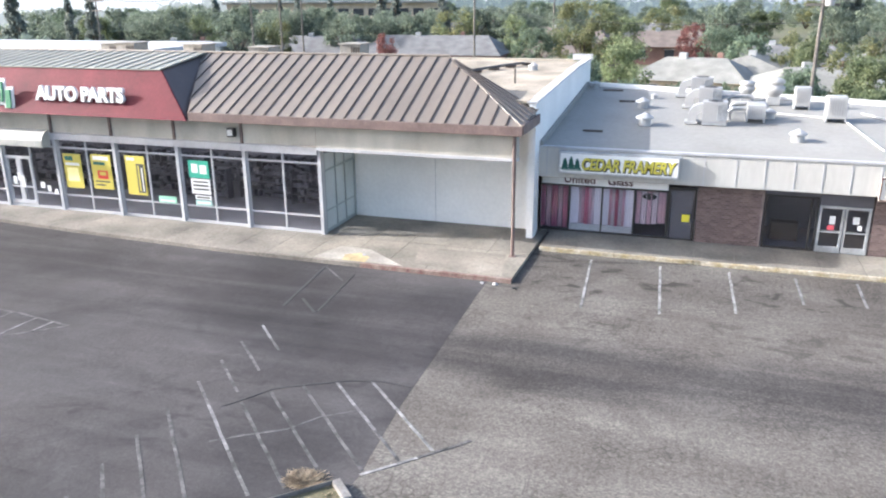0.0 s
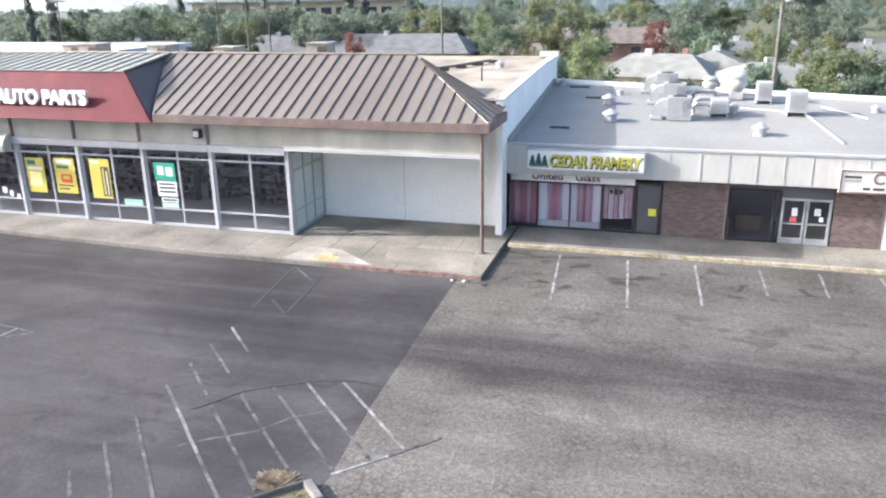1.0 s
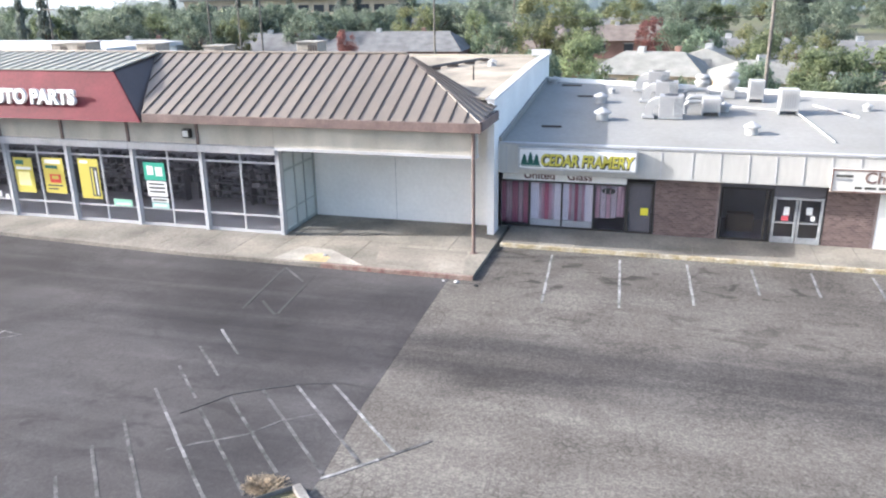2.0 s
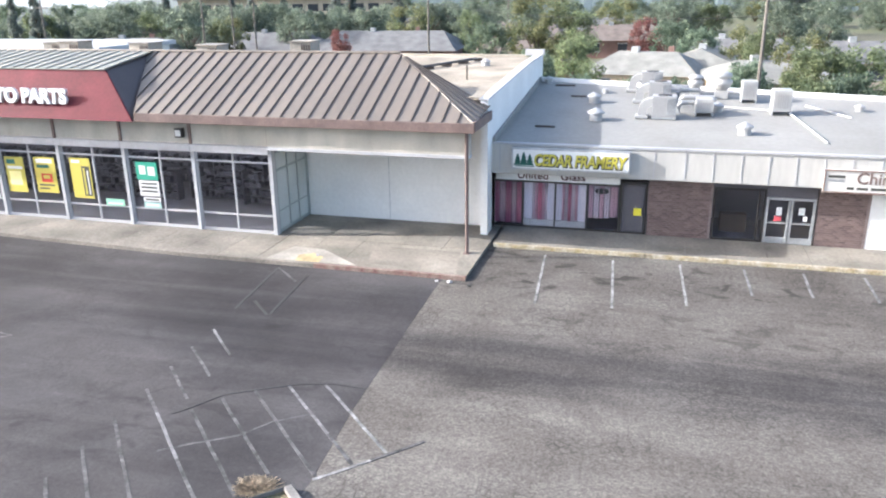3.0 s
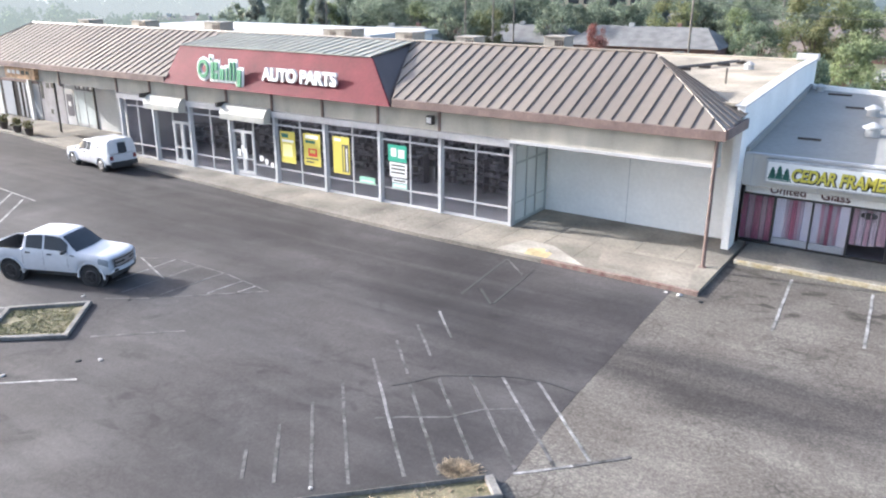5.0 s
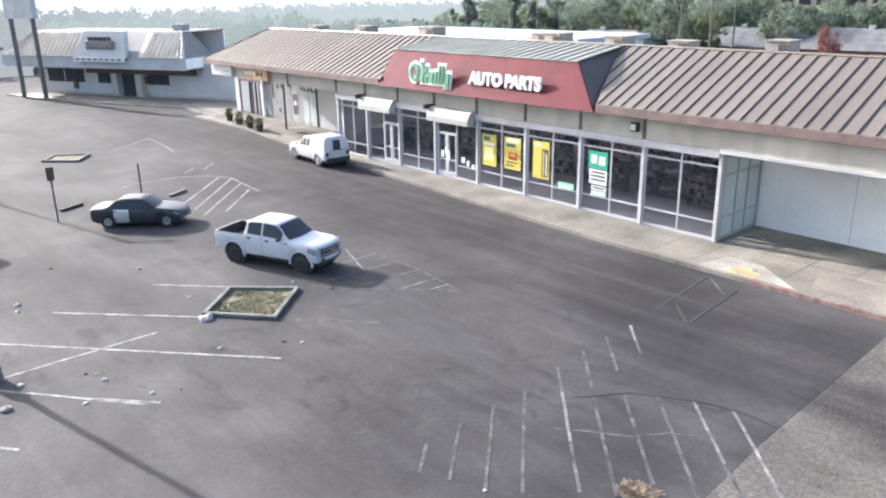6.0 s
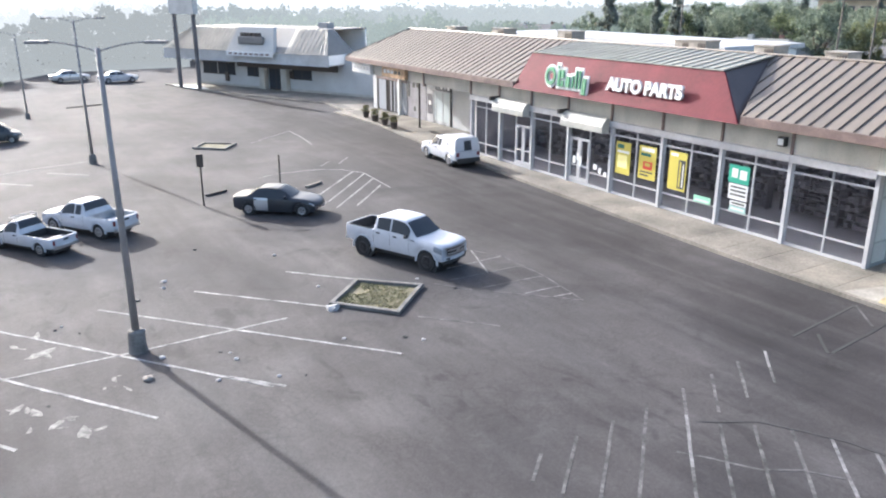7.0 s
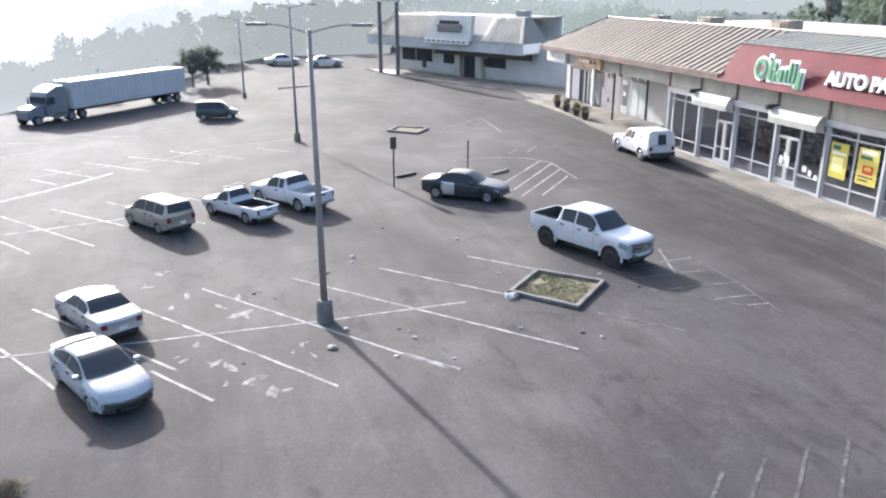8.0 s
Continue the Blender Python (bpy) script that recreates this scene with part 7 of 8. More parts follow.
def shrub_pot(x, y, seed):
    t = thing("potted_shrub", "small dark shrub in a dark round pot by the kerb", "potted plant", "potted shrubs along the kerb", at=(x, y, 0.15))
    bm = bmesh.new()
    lathe(bm, (0, 0, 0), [(0.22, 0), (0.32, 0.5), (0.34, 0.52), (0.28, 0.5)], 14)
    part("pot", bm, SEAM, t)
    rng = random.Random(seed)
    verts, faces = [], []
    for _ in range(160):
        p = Vector((rng.gauss(0, 0.17), rng.gauss(0, 0.17), 0.5 + rng.random() * 0.55))
        o = Vector((rng.uniform(-1, 1), rng.uniform(-1, 1), rng.uniform(-0.5, 1))).normalized() * 0.09
        q = o.cross(Vector((rng.uniform(-1, 1), rng.uniform(-1, 1), 0.3))).normalized() * 0.05
        k = len(verts)
        verts += [tuple(p + o), tuple(p + q), tuple(p - o), tuple(p - q)]
        faces.append((k, k + 1, k + 2, k + 3))
    me = bpy.data.meshes.new("foliage")
    me.from_pydata(verts, [], faces)
    me.materials.append(GRASS)
    ob = new("foliage", me)
    ob.parent = t
    return t


for i, (x, y) in enumerate(((-61.0, 29.85), (-58.6, 29.5), (-56.3, 29.25), (-54.4, 29.05))):
    shrub_pot(x, y, i)

# ---- posters and stock in the store windows ----
YELLOW = mat("yellow poster", (0.55, 0.47, 0.09), 0.5, var=0.04, bump=0.0)
RED_INK = mat("red poster ink", (0.6, 0.06, 0.04), 0.5, var=0.04, bump=0.0)
TEAL = mat("green poster", (0.035, 0.33, 0.225), 0.5, var=0.04, bump=0.0)


def poster(x0, x1, z0, z1, base, bars, label):
    t = thing("window_poster", label, "poster", "posters in the store windows")
    block("sheet", base, t, (x0, x1, 28.93, 28.94, z0, z1))
    for k, (a, b, c, d, m) in enumerate(bars):
        w, h = x1 - x0, z1 - z0
        block("print", m, t, (x0 + w * a, x0 + w * b, 28.926 - 0.003 * k, 28.929, z0 + h * c, z0 + h * d))
    return t


def bay(i, f):
    a, b = BAYS[i]
    return b + (a - b) * f


poster(bay(3, 0.1), bay(3, 0.4), 1.35, 3.05, YELLOW, [(0.1, 0.55, 0.8, 0.93, SIGN_GREEN), (0.1, 0.9, 0.66, 0.74, LETTER), (0.15, 0.8, 0.2, 0.6, mat("pale yellow print", (0.85, 0.78, 0.35), 0.5, var=0.05, bump=0.0))], "yellow sale poster in the store window")
poster(bay(3, 0.57), bay(3, 0.9), 1.4, 3.1, YELLOW, [(0.12, 0.88, 0.84, 0.95, LETTER), (0.12, 0.7, 0.7, 0.79, SIGN_GREEN), (0.28, 0.8, 0.3, 0.54, RED_INK), (0.38, 0.7, 0.4, 0.5, YELLOW), (0.12, 0.85, 0.2, 0.24, SIGN_DARK), (0.12, 0.6, 0.1, 0.14, SIGN_DARK)], "yellow poster with red box print")
poster(bay(2, 0.14), bay(2, 0.45), 1.25, 3.15, YELLOW, [(0.55, 0.94, 0.06, 0.8, SIGN_DARK), (0.62, 0.7, 0.1, 0.76, YELLOW), (0.8, 0.86, 0.1, 0.7, LETTER), (0.1, 0.5, 0.88, 0.95, LETTER)], "yellow battery poster with dark print")
poster(bay(1, 0.14), bay(1, 0.45), 2.3, 3.12, TEAL, [(0.15, 0.45, 0.3, 0.8, LETTER), (0.55, 0.88, 0.25, 0.75, LETTER)], "green poster with white figures")
poster(bay(1, 0.16), bay(1, 0.45), 1.55, 2.26, LETTER, [(0.1, 0.9, 0.75, 0.86, SIGN_DARK), (0.1, 0.9, 0.5, 0.62, SIGN_DARK), (0.1, 0.9, 0.25, 0.36, SIGN_DARK)], "white notice with three dark lines")
poster(bay(1, 0.2), bay(1, 0.45), 1.28, 1.48, LETTER, [(0.1, 0.9, 0.3, 0.7, SIGN_DARK)], "small white notice in the window")
poster(bay(1, 0.2), bay(1, 0.45), 1.0, 1.25, mat("pale teal card", (0.35, 0.55, 0.5), 0.5, var=0.05, bump=0.0), [(0.1, 0.9, 0.3, 0.7, LETTER)], "pale teal card in the window")
poster(bay(2, 0.62), bay(2, 0.9), 0.98, 1.3, mat("green and white banner", (0.3, 0.6, 0.42), 0.5, var=0.08, bump=0.0), [(0.1, 0.9, 0.2, 0.45, LETTER)], "small green banner low in the window")
for i, (f0, f1, z0, z1) in enumerate(((0.13, 0.2, 1.3, 1.7), (0.28, 0.34, 1.2, 1.75), (0.22, 0.27, 1.5, 1.9), (0.62, 0.7, 1.2, 1.5), (0.74, 0.8, 1.05, 1.35), (0.86, 0.92, 0.95, 1.2))):
    poster(bay(4, f0), bay(4, f1), z0, z1, LETTER, [], "small white notice on the entrance glass")
SHELF = mat("grey steel shelving", (0.09, 0.086, 0.1), 0.5, 0.3, var=0.1, bump=0.0)
STOCK = mat("mixed boxed stock", (0.085, 0.08, 0.094), 0.6, var=0.12, big=3, fine=5, bump=0.0, island=0.3)


def shelf_unit(x, y, seed):
    """A gondola shelf filled with boxes."""
    t = thing("store_shelf", "grey steel shelf stocked with boxes inside the store", "shelf", "shelves in the store", at=(x, y, 0.16))
    bm = bmesh.new()
    for z in (0.1, 0.5, 0.9, 1.3):
        box(bm, -1.5, 1.5, -0.25, 0.25, z, z + 0.03)
    box(bm, -1.52, -1.48, -0.27, 0.27, 0, 1.6), box(bm, 1.48, 1.52, -0.27, 0.27, 0, 1.6)
    part("frame", bm, SHELF, t)
    rng = random.Random(seed)
    bm = bmesh.new()
    for z in (0.13, 0.53, 0.93, 1.33):
        xx = -1.45
        while xx < 1.35:
            w = rng.uniform(0.12, 0.32)
            if rng.random() < 0.7:
                box(bm, xx, min(xx + w - 0.02, 1.46), -0.22, 0.1, z, z + rng.uniform(0.1, 0.33))
            xx += w
    ob = part("stock", bm, STOCK, t)
    ob["kind"] = "stuff"
    return t


for i in range(8):
    shelf_unit(-17.6 - 3.4 * i, 33.4 + (i % 2) * 0.6, i)
    shelf_unit(-17.9 - 3.4 * i, 36.8, i + 20)
# Unseen tubes added on the ceiling to lift the dark store windows.
TUBE = bpy.data.materials.new("added ceiling tube")
TUBE.use_nodes = True
TUBE.node_tree.nodes["Principled BSDF"].inputs["Emission Color"].default_value = (0.9, 0.95, 1.0, 1)
TUBE.node_tree.nodes["Principled BSDF"].inputs["Emission Strength"].default_value = 7.0
for i in range(14):
    x, y = -18.2 - 3.7 * (i % 7), 31.2 if i < 7 else 35.0
    ob = block("ceiling_tube", TUBE, None, (x, x + 2.4, y, y + 0.12, 4.24, 4.29))
    tagged(ob, "unseen fluorescent tube added to brighten the store interior", "ceiling light", "ceiling tubes in the store")

# ---- the building at the far end of the lot ----
far = thing("corner_restaurant", "white single-storey restaurant with tan mansard roof and deep eaves", "restaurant building", at=(-96.52, 25.06, 0))
far.rotation_euler = (0, 0, radians(25.85))
TAN_METAL = mat("tan ribbed roof metal", (0.46, 0.42, 0.35), 0.5, 0.15, var=0.08, big=0.6, fine=6, bump=0.05)
GREY_METAL = mat("grey-brown roof metal", (0.2, 0.19, 0.18), 0.55, 0.2, var=0.08, bump=0.05)
EAVE = mat("grey painted eave boards", (0.46, 0.46, 0.45), 0.7, var=0.1, big=0.6, fine=6, bump=0.05)
block("wall", SHADED_WHITE, far, (0, 30.5, 0, 12, 0, 4.25))
block("plinth", STUCCO, far, (-0.05, 30.5, -0.05, 0.0, 0, 0.35))
block("roof_deck", WHITE_ROOF, far, (22.6, 30.5, 0.2, 11.8, 4.25, 4.32))
for a, b in ((0.8, 3.2), (3.4, 6.2), (8.2, 10.6), (15.2, 18.0)):
    wn2 = block("window", CAR_GLASS, far, (a, b, -0.04, -0.01, 1.5, 2.75))
    block("frame", DARK_ALU, wn2, (a - 0.08, b + 0.08, -0.06, -0.01, 2.75, 2.85))
    block("sill", DARK_ALU, wn2, (a - 0.08, b + 0.08, -0.06, -0.01, 1.4, 1.5))
    block("mullion", DARK_ALU, wn2, ((a + b) / 2 - 0.04, (a + b) / 2 + 0.04, -0.06, -0.041, 1.5, 2.75))
for a in (10.7, 14.0):
    block("pillar", STUCCO, far, (a, a + 0.8, -0.7, -0.05, 0, 3.3))
en = block("entrance", DARK_ALU, far, (11.7, 13.8, -0.12, -0.02, 0.05, 2.6), label="dark framed entrance doors")
for a in (11.8, 12.8):
    block("door_pane", CAR_GLASS, en, (a, a + 0.9, -0.14, -0.121, 0.3, 2.4))
block("wall_box", SEAM, far, (4.7, 5.2, -0.3, -0.06, 0.7, 1.7))
block("wall_box", SEAM, far, (14.9, 15.4, -0.2, -0.06, 1.5, 2.3))
bm = bmesh.new()
box(bm, -3.0, 22.6, -2.5, -2.3, 3.3, 4.4)
box(bm, -3.0, -2.8, -2.3, 6.0, 3.3, 4.4)
box(bm, 22.4, 22.6, -2.3, 1.6, 3.3, 4.4)
part("eave_fascia", bm, EAVE, far, "deep grey eave boards")
bm = bmesh.new()
box(bm, -3.05, 22.65, -2.56, -2.5, 3.22, 3.34)
part("eave_lip", bm, WHITE_TRIM, far, "white lip along the eave")
block("end_board", WHITE_WALL, far, (22.6, 22.64, -2.5, 1.6, 3.4, 4.35), label="white end board of the eave")
block("soffit", SEAM, far, (-2.9, 22.5, -2.4, 0.0, 3.25, 3.29))
# Dark board standing in for the shade under the deep eave.
block("dark_valance", SEAM, far, (7.5, 22.4, -0.9, -0.8, 2.55, 3.25))
ridge = 6.85
for a, b, m in ((-3.0, 8.2, TAN_METAL), (8.2, 16.6, GREY_METAL), (16.6, 22.6, TAN_METAL)):
    bm = bmesh.new()
    ra, rb = max(a, 0.1), min(b, 21.0)
    prism(bm, [(a, -2.6, 4.4), (b, -2.6, 4.4), (rb, -0.5, ridge), (ra, -0.5, ridge)], (0, 0.05, 0.05))
    part("roof_slope", bm, m, far)
for k in range(42):
    x = -2.6 + 0.62 * k
    if 8 < x < 16.7 or x > 22.3:
        continue
    xr = min(max(x, 0.2), 20.9)
    bm = bmesh.new()
    rod(bm, (x, -2.6, 4.47), (xr, -0.5, ridge + 0.07), 0.035, n=4)
    part("roof_rib", bm, TAN_METAL, far)
for x0, x1, m in ((22.6, 21.0, GREY_METAL), (-3.0, 0.1, TAN_METAL)):
    bm = bmesh.new()
    prism(bm, [(x0, -2.6, 4.4), (x0, 1.8, 4.4), (x1, 0.4, ridge), (x1, -0.5, ridge)], (0, 0, 0.05))
    part("roof_slope", bm, m, far)
block("ridge_deck", GREY_METAL, far, (0.1, 21.0, -0.45, 6.0, ridge - 0.1, ridge + 0.02))
block("roof_back", WHITE_WALL, far, (0.1, 21.0, 5.8, 6.0, 4.3, ridge - 0.1))
bm = bmesh.new()
prism(bm, [(8.0, -2.9, 4.35), (15.3, -2.9, 4.35), (14.2, -1.5, 6.95), (8.9, -1.5, 6.95)], (0, 0.5, 0.05))
dorm = part("sign_dormer", bm, FASCIA, far, "pale trapezoid sign panel on the roof")
bm = bmesh.new()
box(bm, 9.7, 13.5, -2.62, -2.2, 5.15, 6.05, bevel=0.2)
part("sign_face", bm, GREY_METAL, dorm, "grey oval sign with unreadable letters")
for k in range(5):
    block("sign_bar", SEAM, dorm, (10.1 + 0.62 * k, 10.5 + 0.62 * k, -2.5, -2.2, 5.75, 6.4))
block("sign_strip", LETTER, dorm, (8.2, 15.2, -3.0, -2.91, 3.95, 4.4), label="white strip with red marks")
for k in range(8):
    block("sign_bar", KERB_RED, dorm, (8.6 + 0.8 * k, 9.1 + 0.8 * k, -3.02, -3.001, 4.1, 4.27))
block("roof_box", HVAC, far, (17.5, 18.7, 2, 3.2, ridge, ridge + 0.6))

# pavement before it
bm = bmesh.new()
prism(bm, [(-98, 21.2, -0.02), (-88, 23.6, -0.02), (-72, 30.6, -0.02), (-66, 30.2, -0.02), (-63.0, 33.4, -0.02), (-70.0, 37.6, -0.02), (-96, 25.2, -0.02)], (0, 0, 0.15))
tagged(part("far_pavement", bm, CONCRETE_OLD), "grey concrete pavement before the restaurant", "pavement", kind="structure")
bm = bmesh.new()
prism(bm, [(-90, 23.0, 0.131), (-88, 23.8, 0.131), (-72, 30.8, 0.131), (-66.1, 30.4, 0.131), (-66.1, 31.2, 0.131), (-72, 31.7, 0.131), (-90, 23.9, 0.131)], (0, 0, 0.02))
tagged(part("far_kerb", bm, CONCRETE), "pale concrete kerb edge before the restaurant", "kerb", kind="structure")
bm = bmesh.new()
prism(bm, [(-96.5, 21.6, 0.131), (-91, 22.6, 0.131), (-89.3, 24.2, 0.131), (-94, 23.9, 0.131)], (0, 0, 0.02))
tagged(part("pylon_pad", bm, WHITE_WALL), "pale concrete pad under the pylon sign", "concrete pad", kind="structure")

BARE_POST = mat("brown steel post", (0.13, 0.12, 0.12), 0.7, var=0.1, bump=0.0)
# pylon sign
py = thing("pylon_sign", "tall two-post pylon sign with a blank grey board", "pylon sign")
PYLON = [(-93.8, 22.1), (-90.2, 23.3)]
for x, y in PYLON:
    bm = bmesh.new()
    rod(bm, (x, y, 0.1), (x, y, 10.3), 0.24, n=12)
    part("post", bm, BARE_POST, py)
d = Vector((3.6, 1.2, 0)).normalized()
n = Vector((d.y, -d.x, 0))
bm = bmesh.new()
c = Vector((-92.0, 22.7, 8.3))
prism(bm, [c - d * 2.4 + n * 0.3, c + d * 2.4 + n * 0.3, c + d * 2.4 + n * 0.3 + Vector((0, 0, 2.0)), c - d * 2.4 + n * 0.3 + Vector((0, 0, 2.0))], -n * 0.6)
part("sign_board", bm, EAVE, py)

# ---- houses behind ----
ROOFS = [mat("grey shingle roof", (0.13, 0.13, 0.13), 0.9, var=0.15, big=0.8, fine=10, bump=0.3), mat("brown shingle roof", (0.14, 0.115, 0.1), 0.9, var=0.15, big=0.8, fine=10, bump=0.3), mat("pale grey shingle roof", (0.2, 0.2, 0.185), 0.9, var=0.12, big=0.8, fine=10, bump=0.3)]
HOUSE_WALLS = [mat("beige house wall", (0.42, 0.36, 0.29), 0.85, var=0.1), mat("brick-red house wall", (0.2, 0.12, 0.1), 0.85, var=0.15)]


def house(x, y, heading, w, d, h, roof, wall, chimney=True, hip=2.4):
    t = thing("house", ("grey", "brown", "pale grey")[roof] + " hip-roofed single-storey house among trees", "house", "houses behind the shops", at=(x, y, 0))
    t.rotation_euler = (0, 0, radians(heading))
    block("wall", HOUSE_WALLS[wall], t, (-w, w, -d, d, 0, 2.7))
    bm = bmesh.new()
    e = 0.55
    base = [bm.verts.new(p) for p in ((-w - e, -d - e, 2.65), (w + e, -d - e, 2.65), (w + e, d + e, 2.65), (-w - e, d + e, 2.65))]
    top = [bm.verts.new(p) for p in ((-w + hip, 0, h), (w - hip, 0, h))]
    bm.faces.new((base[0], base[1], top[1], top[0])), bm.faces.new((base[2], base[3], top[0], top[1]))
    bm.faces.new((base[1], base[2], top[1])), bm.faces.new((base[3], base[0], top[0])), bm.faces.new(base[::-1])
    r = part("roof", bm, ROOFS[roof], t)
    if chimney:
        block("chimney", HOUSE_WALLS[1], r, (w * 0.35, w * 0.35 + 0.55, 0.4, 0.9, h - 1.2, h + 0.45))
        block("roof_cooler", STEEL, r, (-w * 0.3, -w * 0.3 + 0.7, -0.4, 0.3, h - 0.3, h + 0.4))
    for xx in (-w * 0.6, 0.0, w * 0.55):
        wd = block("window", CAR_GLASS, t, (xx - 0.7, xx + 0.7, -d - 0.04, -d - 0.01, 1.0, 2.2))
        block("frame", WHITE_TRIM, wd, (xx - 0.8, xx + 0.8, -d - 0.07, -d - 0.041, 2.2, 2.3))
        block("sill", WHITE_TRIM, wd, (xx - 0.8, xx + 0.8, -d - 0.07, -d - 0.041, 0.9, 1.0))
    return t


HOUSES_NEAR = [(-54, 106, 10, 7, 5, 4.9, 0, 0), (-37, 108, 4, 10, 6, 5.0, 0, 1), (-15.5, 92, 8, 6, 5, 4.7, 1, 1), (-6, 131, 5, 7, 5, 4.9, 1, 1), (-8.5, 163, 0, 8, 5, 5.0, 0, 0), (-0.8, 79, -12, 5.2, 4.2, 4.5, 2, 0), (4.5, 84, 80, 5, 5, 4.6, 2, 0), (9.0, 101, -8, 7, 5, 4.6, 0, 1)]
HOUSES_FAR = [(9.5, 74, 10, 5, 4.5, 4.2, 2, 0), (-77, 116, 15, 8, 5, 5.2, 1, 0), (-98, 125, 20, 8, 5, 5.2, 0, 0), (-68, 92, 12, 6, 5, 4.8, 2, 0), (-24, 140, 0, 8, 5, 5.0, 1, 0), (22, 95, 0, 7, 5, 4.6, 0, 0), (-120, 95, 25, 8, 5, 5.0, 0, 0), (-47, 165, 6, 8, 5, 5.0, 0, 1)]
for args in HOUSES_NEAR + HOUSES_FAR:
    house(*args)

big = thing("school_building", "long white flat-roofed building with dark windows far off", "building", at=(-105, 215, 0))
big.rotation_euler = (0, 0, radians(18))
block("wall", HOUSE_WALLS[0], big, (-32, 32, 0, 12, 0, 8.6))
block("roof", GREY_METAL, big, (-33, 33, -1, 13, 8.6, 9.2))
for k in range(14):
    block("window", CAR_GLASS, big, (-30 + 4.4 * k, -27 + 4.4 * k, -0.1, -0.02, 5.2, 7.2))

# ---- trees ----
BARK = mat("grey-brown bark", (0.1, 0.075, 0.055), 0.95, var=0.2, big=2, fine=10, bump=0.4)
LEAVES = {
    "green": mat("mid-green leaves", (0.165, 0.21, 0.115), 0.75, var=0.2, big=0.35, fine=2, bump=0.0, tint=(0.23, 0.27, 0.145), island=0.35, rand=0.2),
    "dark": mat("dark green needles", (0.15, 0.195, 0.135), 0.8, var=0.2, big=0.35, fine=2, bump=0.0, island=0.35, rand=0.2),
    "yellow": mat("yellowing leaves", (0.27, 0.265, 0.13), 0.75, var=0.2, big=0.3, fine=2, bump=0.0, tint=(0.16, 0.195, 0.1), island=0.35, rand=0.15),
    # The next three carry the distance haze in their base colour.
    "hazy": mat("leaves with blue haze in their colour", (0.165, 0.2, 0.15), 0.8, var=0.2, big=0.35, fine=2, bump=0.0, island=0.3, rand=0.15),
    "pale": mat("needles with grey haze in their colour", (0.17, 0.195, 0.175), 0.8, var=0.2, big=0.35, fine=2, bump=0.0, island=0.3, rand=0.15),
    "bright": mat("leaves with pale haze in their colour", (0.2, 0.215, 0.18), 0.8, var=0.2, big=0.35, fine=2, bump=0.0, island=0.3),
    "red": mat("dull red leaves", (0.2, 0.09, 0.08), 0.75, var=0.2, big=0.4, fine=2, bump=0.0, island=0.35),
}


for lm in LEAVES.values():
    # light passes through the leaves
    nt = lm.node_tree
    pb, out = nt.nodes["Principled BSDF"], nt.nodes["Material Output"]
    tl, mx = nt.nodes.new("ShaderNodeBsdfTranslucent"), nt.nodes.new("ShaderNodeMixShader")
    nt.links.new(pb.inputs["Base Color"].links[0].from_socket, tl.inputs[0])
    mx.inputs[0].default_value = 0.55
    nt.links.new(pb.outputs[0], mx.inputs[1]), nt.links.new(tl.outputs[0], mx.inputs[2])
    nt.links.new(mx.outputs[0], out.inputs[0])


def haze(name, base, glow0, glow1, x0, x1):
    """A far surface with haze put in as emission: its glow goes from glow0 at x = x0 to glow1 at x = x1."""
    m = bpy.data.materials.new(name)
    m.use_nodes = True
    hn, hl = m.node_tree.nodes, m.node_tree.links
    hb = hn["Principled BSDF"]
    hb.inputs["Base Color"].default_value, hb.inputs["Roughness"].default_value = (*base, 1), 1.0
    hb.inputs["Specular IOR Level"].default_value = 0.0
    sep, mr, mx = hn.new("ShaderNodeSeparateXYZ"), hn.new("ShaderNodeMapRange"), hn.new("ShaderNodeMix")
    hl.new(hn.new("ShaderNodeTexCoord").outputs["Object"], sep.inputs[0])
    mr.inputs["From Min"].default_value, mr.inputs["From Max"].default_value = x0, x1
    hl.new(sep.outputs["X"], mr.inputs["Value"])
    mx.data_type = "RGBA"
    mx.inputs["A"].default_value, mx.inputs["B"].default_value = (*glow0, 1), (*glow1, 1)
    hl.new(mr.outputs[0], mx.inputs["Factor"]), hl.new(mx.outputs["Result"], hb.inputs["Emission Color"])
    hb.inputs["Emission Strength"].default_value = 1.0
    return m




def leaf_cloud(centres, per, size, rng):
    verts, faces = [], []
    for c, r in centres:
        for _ in range(per):
            v = Vector((rng.gauss(0, 1), rng.gauss(0, 1), rng.gauss(0, 1)))
            v = v.normalized() * (r * rng.uniform(0.45, 1.08))
            p = c + v
            o = Vector((rng.uniform(-1, 1), rng.uniform(-1, 1), rng.uniform(-1, 1))).normalized()
            q = o.cross(v.normalized() + Vector((0, 0, 0.3)))
            if q.length < 0.05:
                continue
            q.normalize()
            s = size * rng.uniform(0.6, 1.3)
            k = len(verts)
            verts += [tuple(p + o * s), tuple(p + q * s * 0.6), tuple(p - o * s), tuple(p - q * s * 0.6)]
            faces.append((k, k + 1, k + 2, k + 3))
    return verts, faces


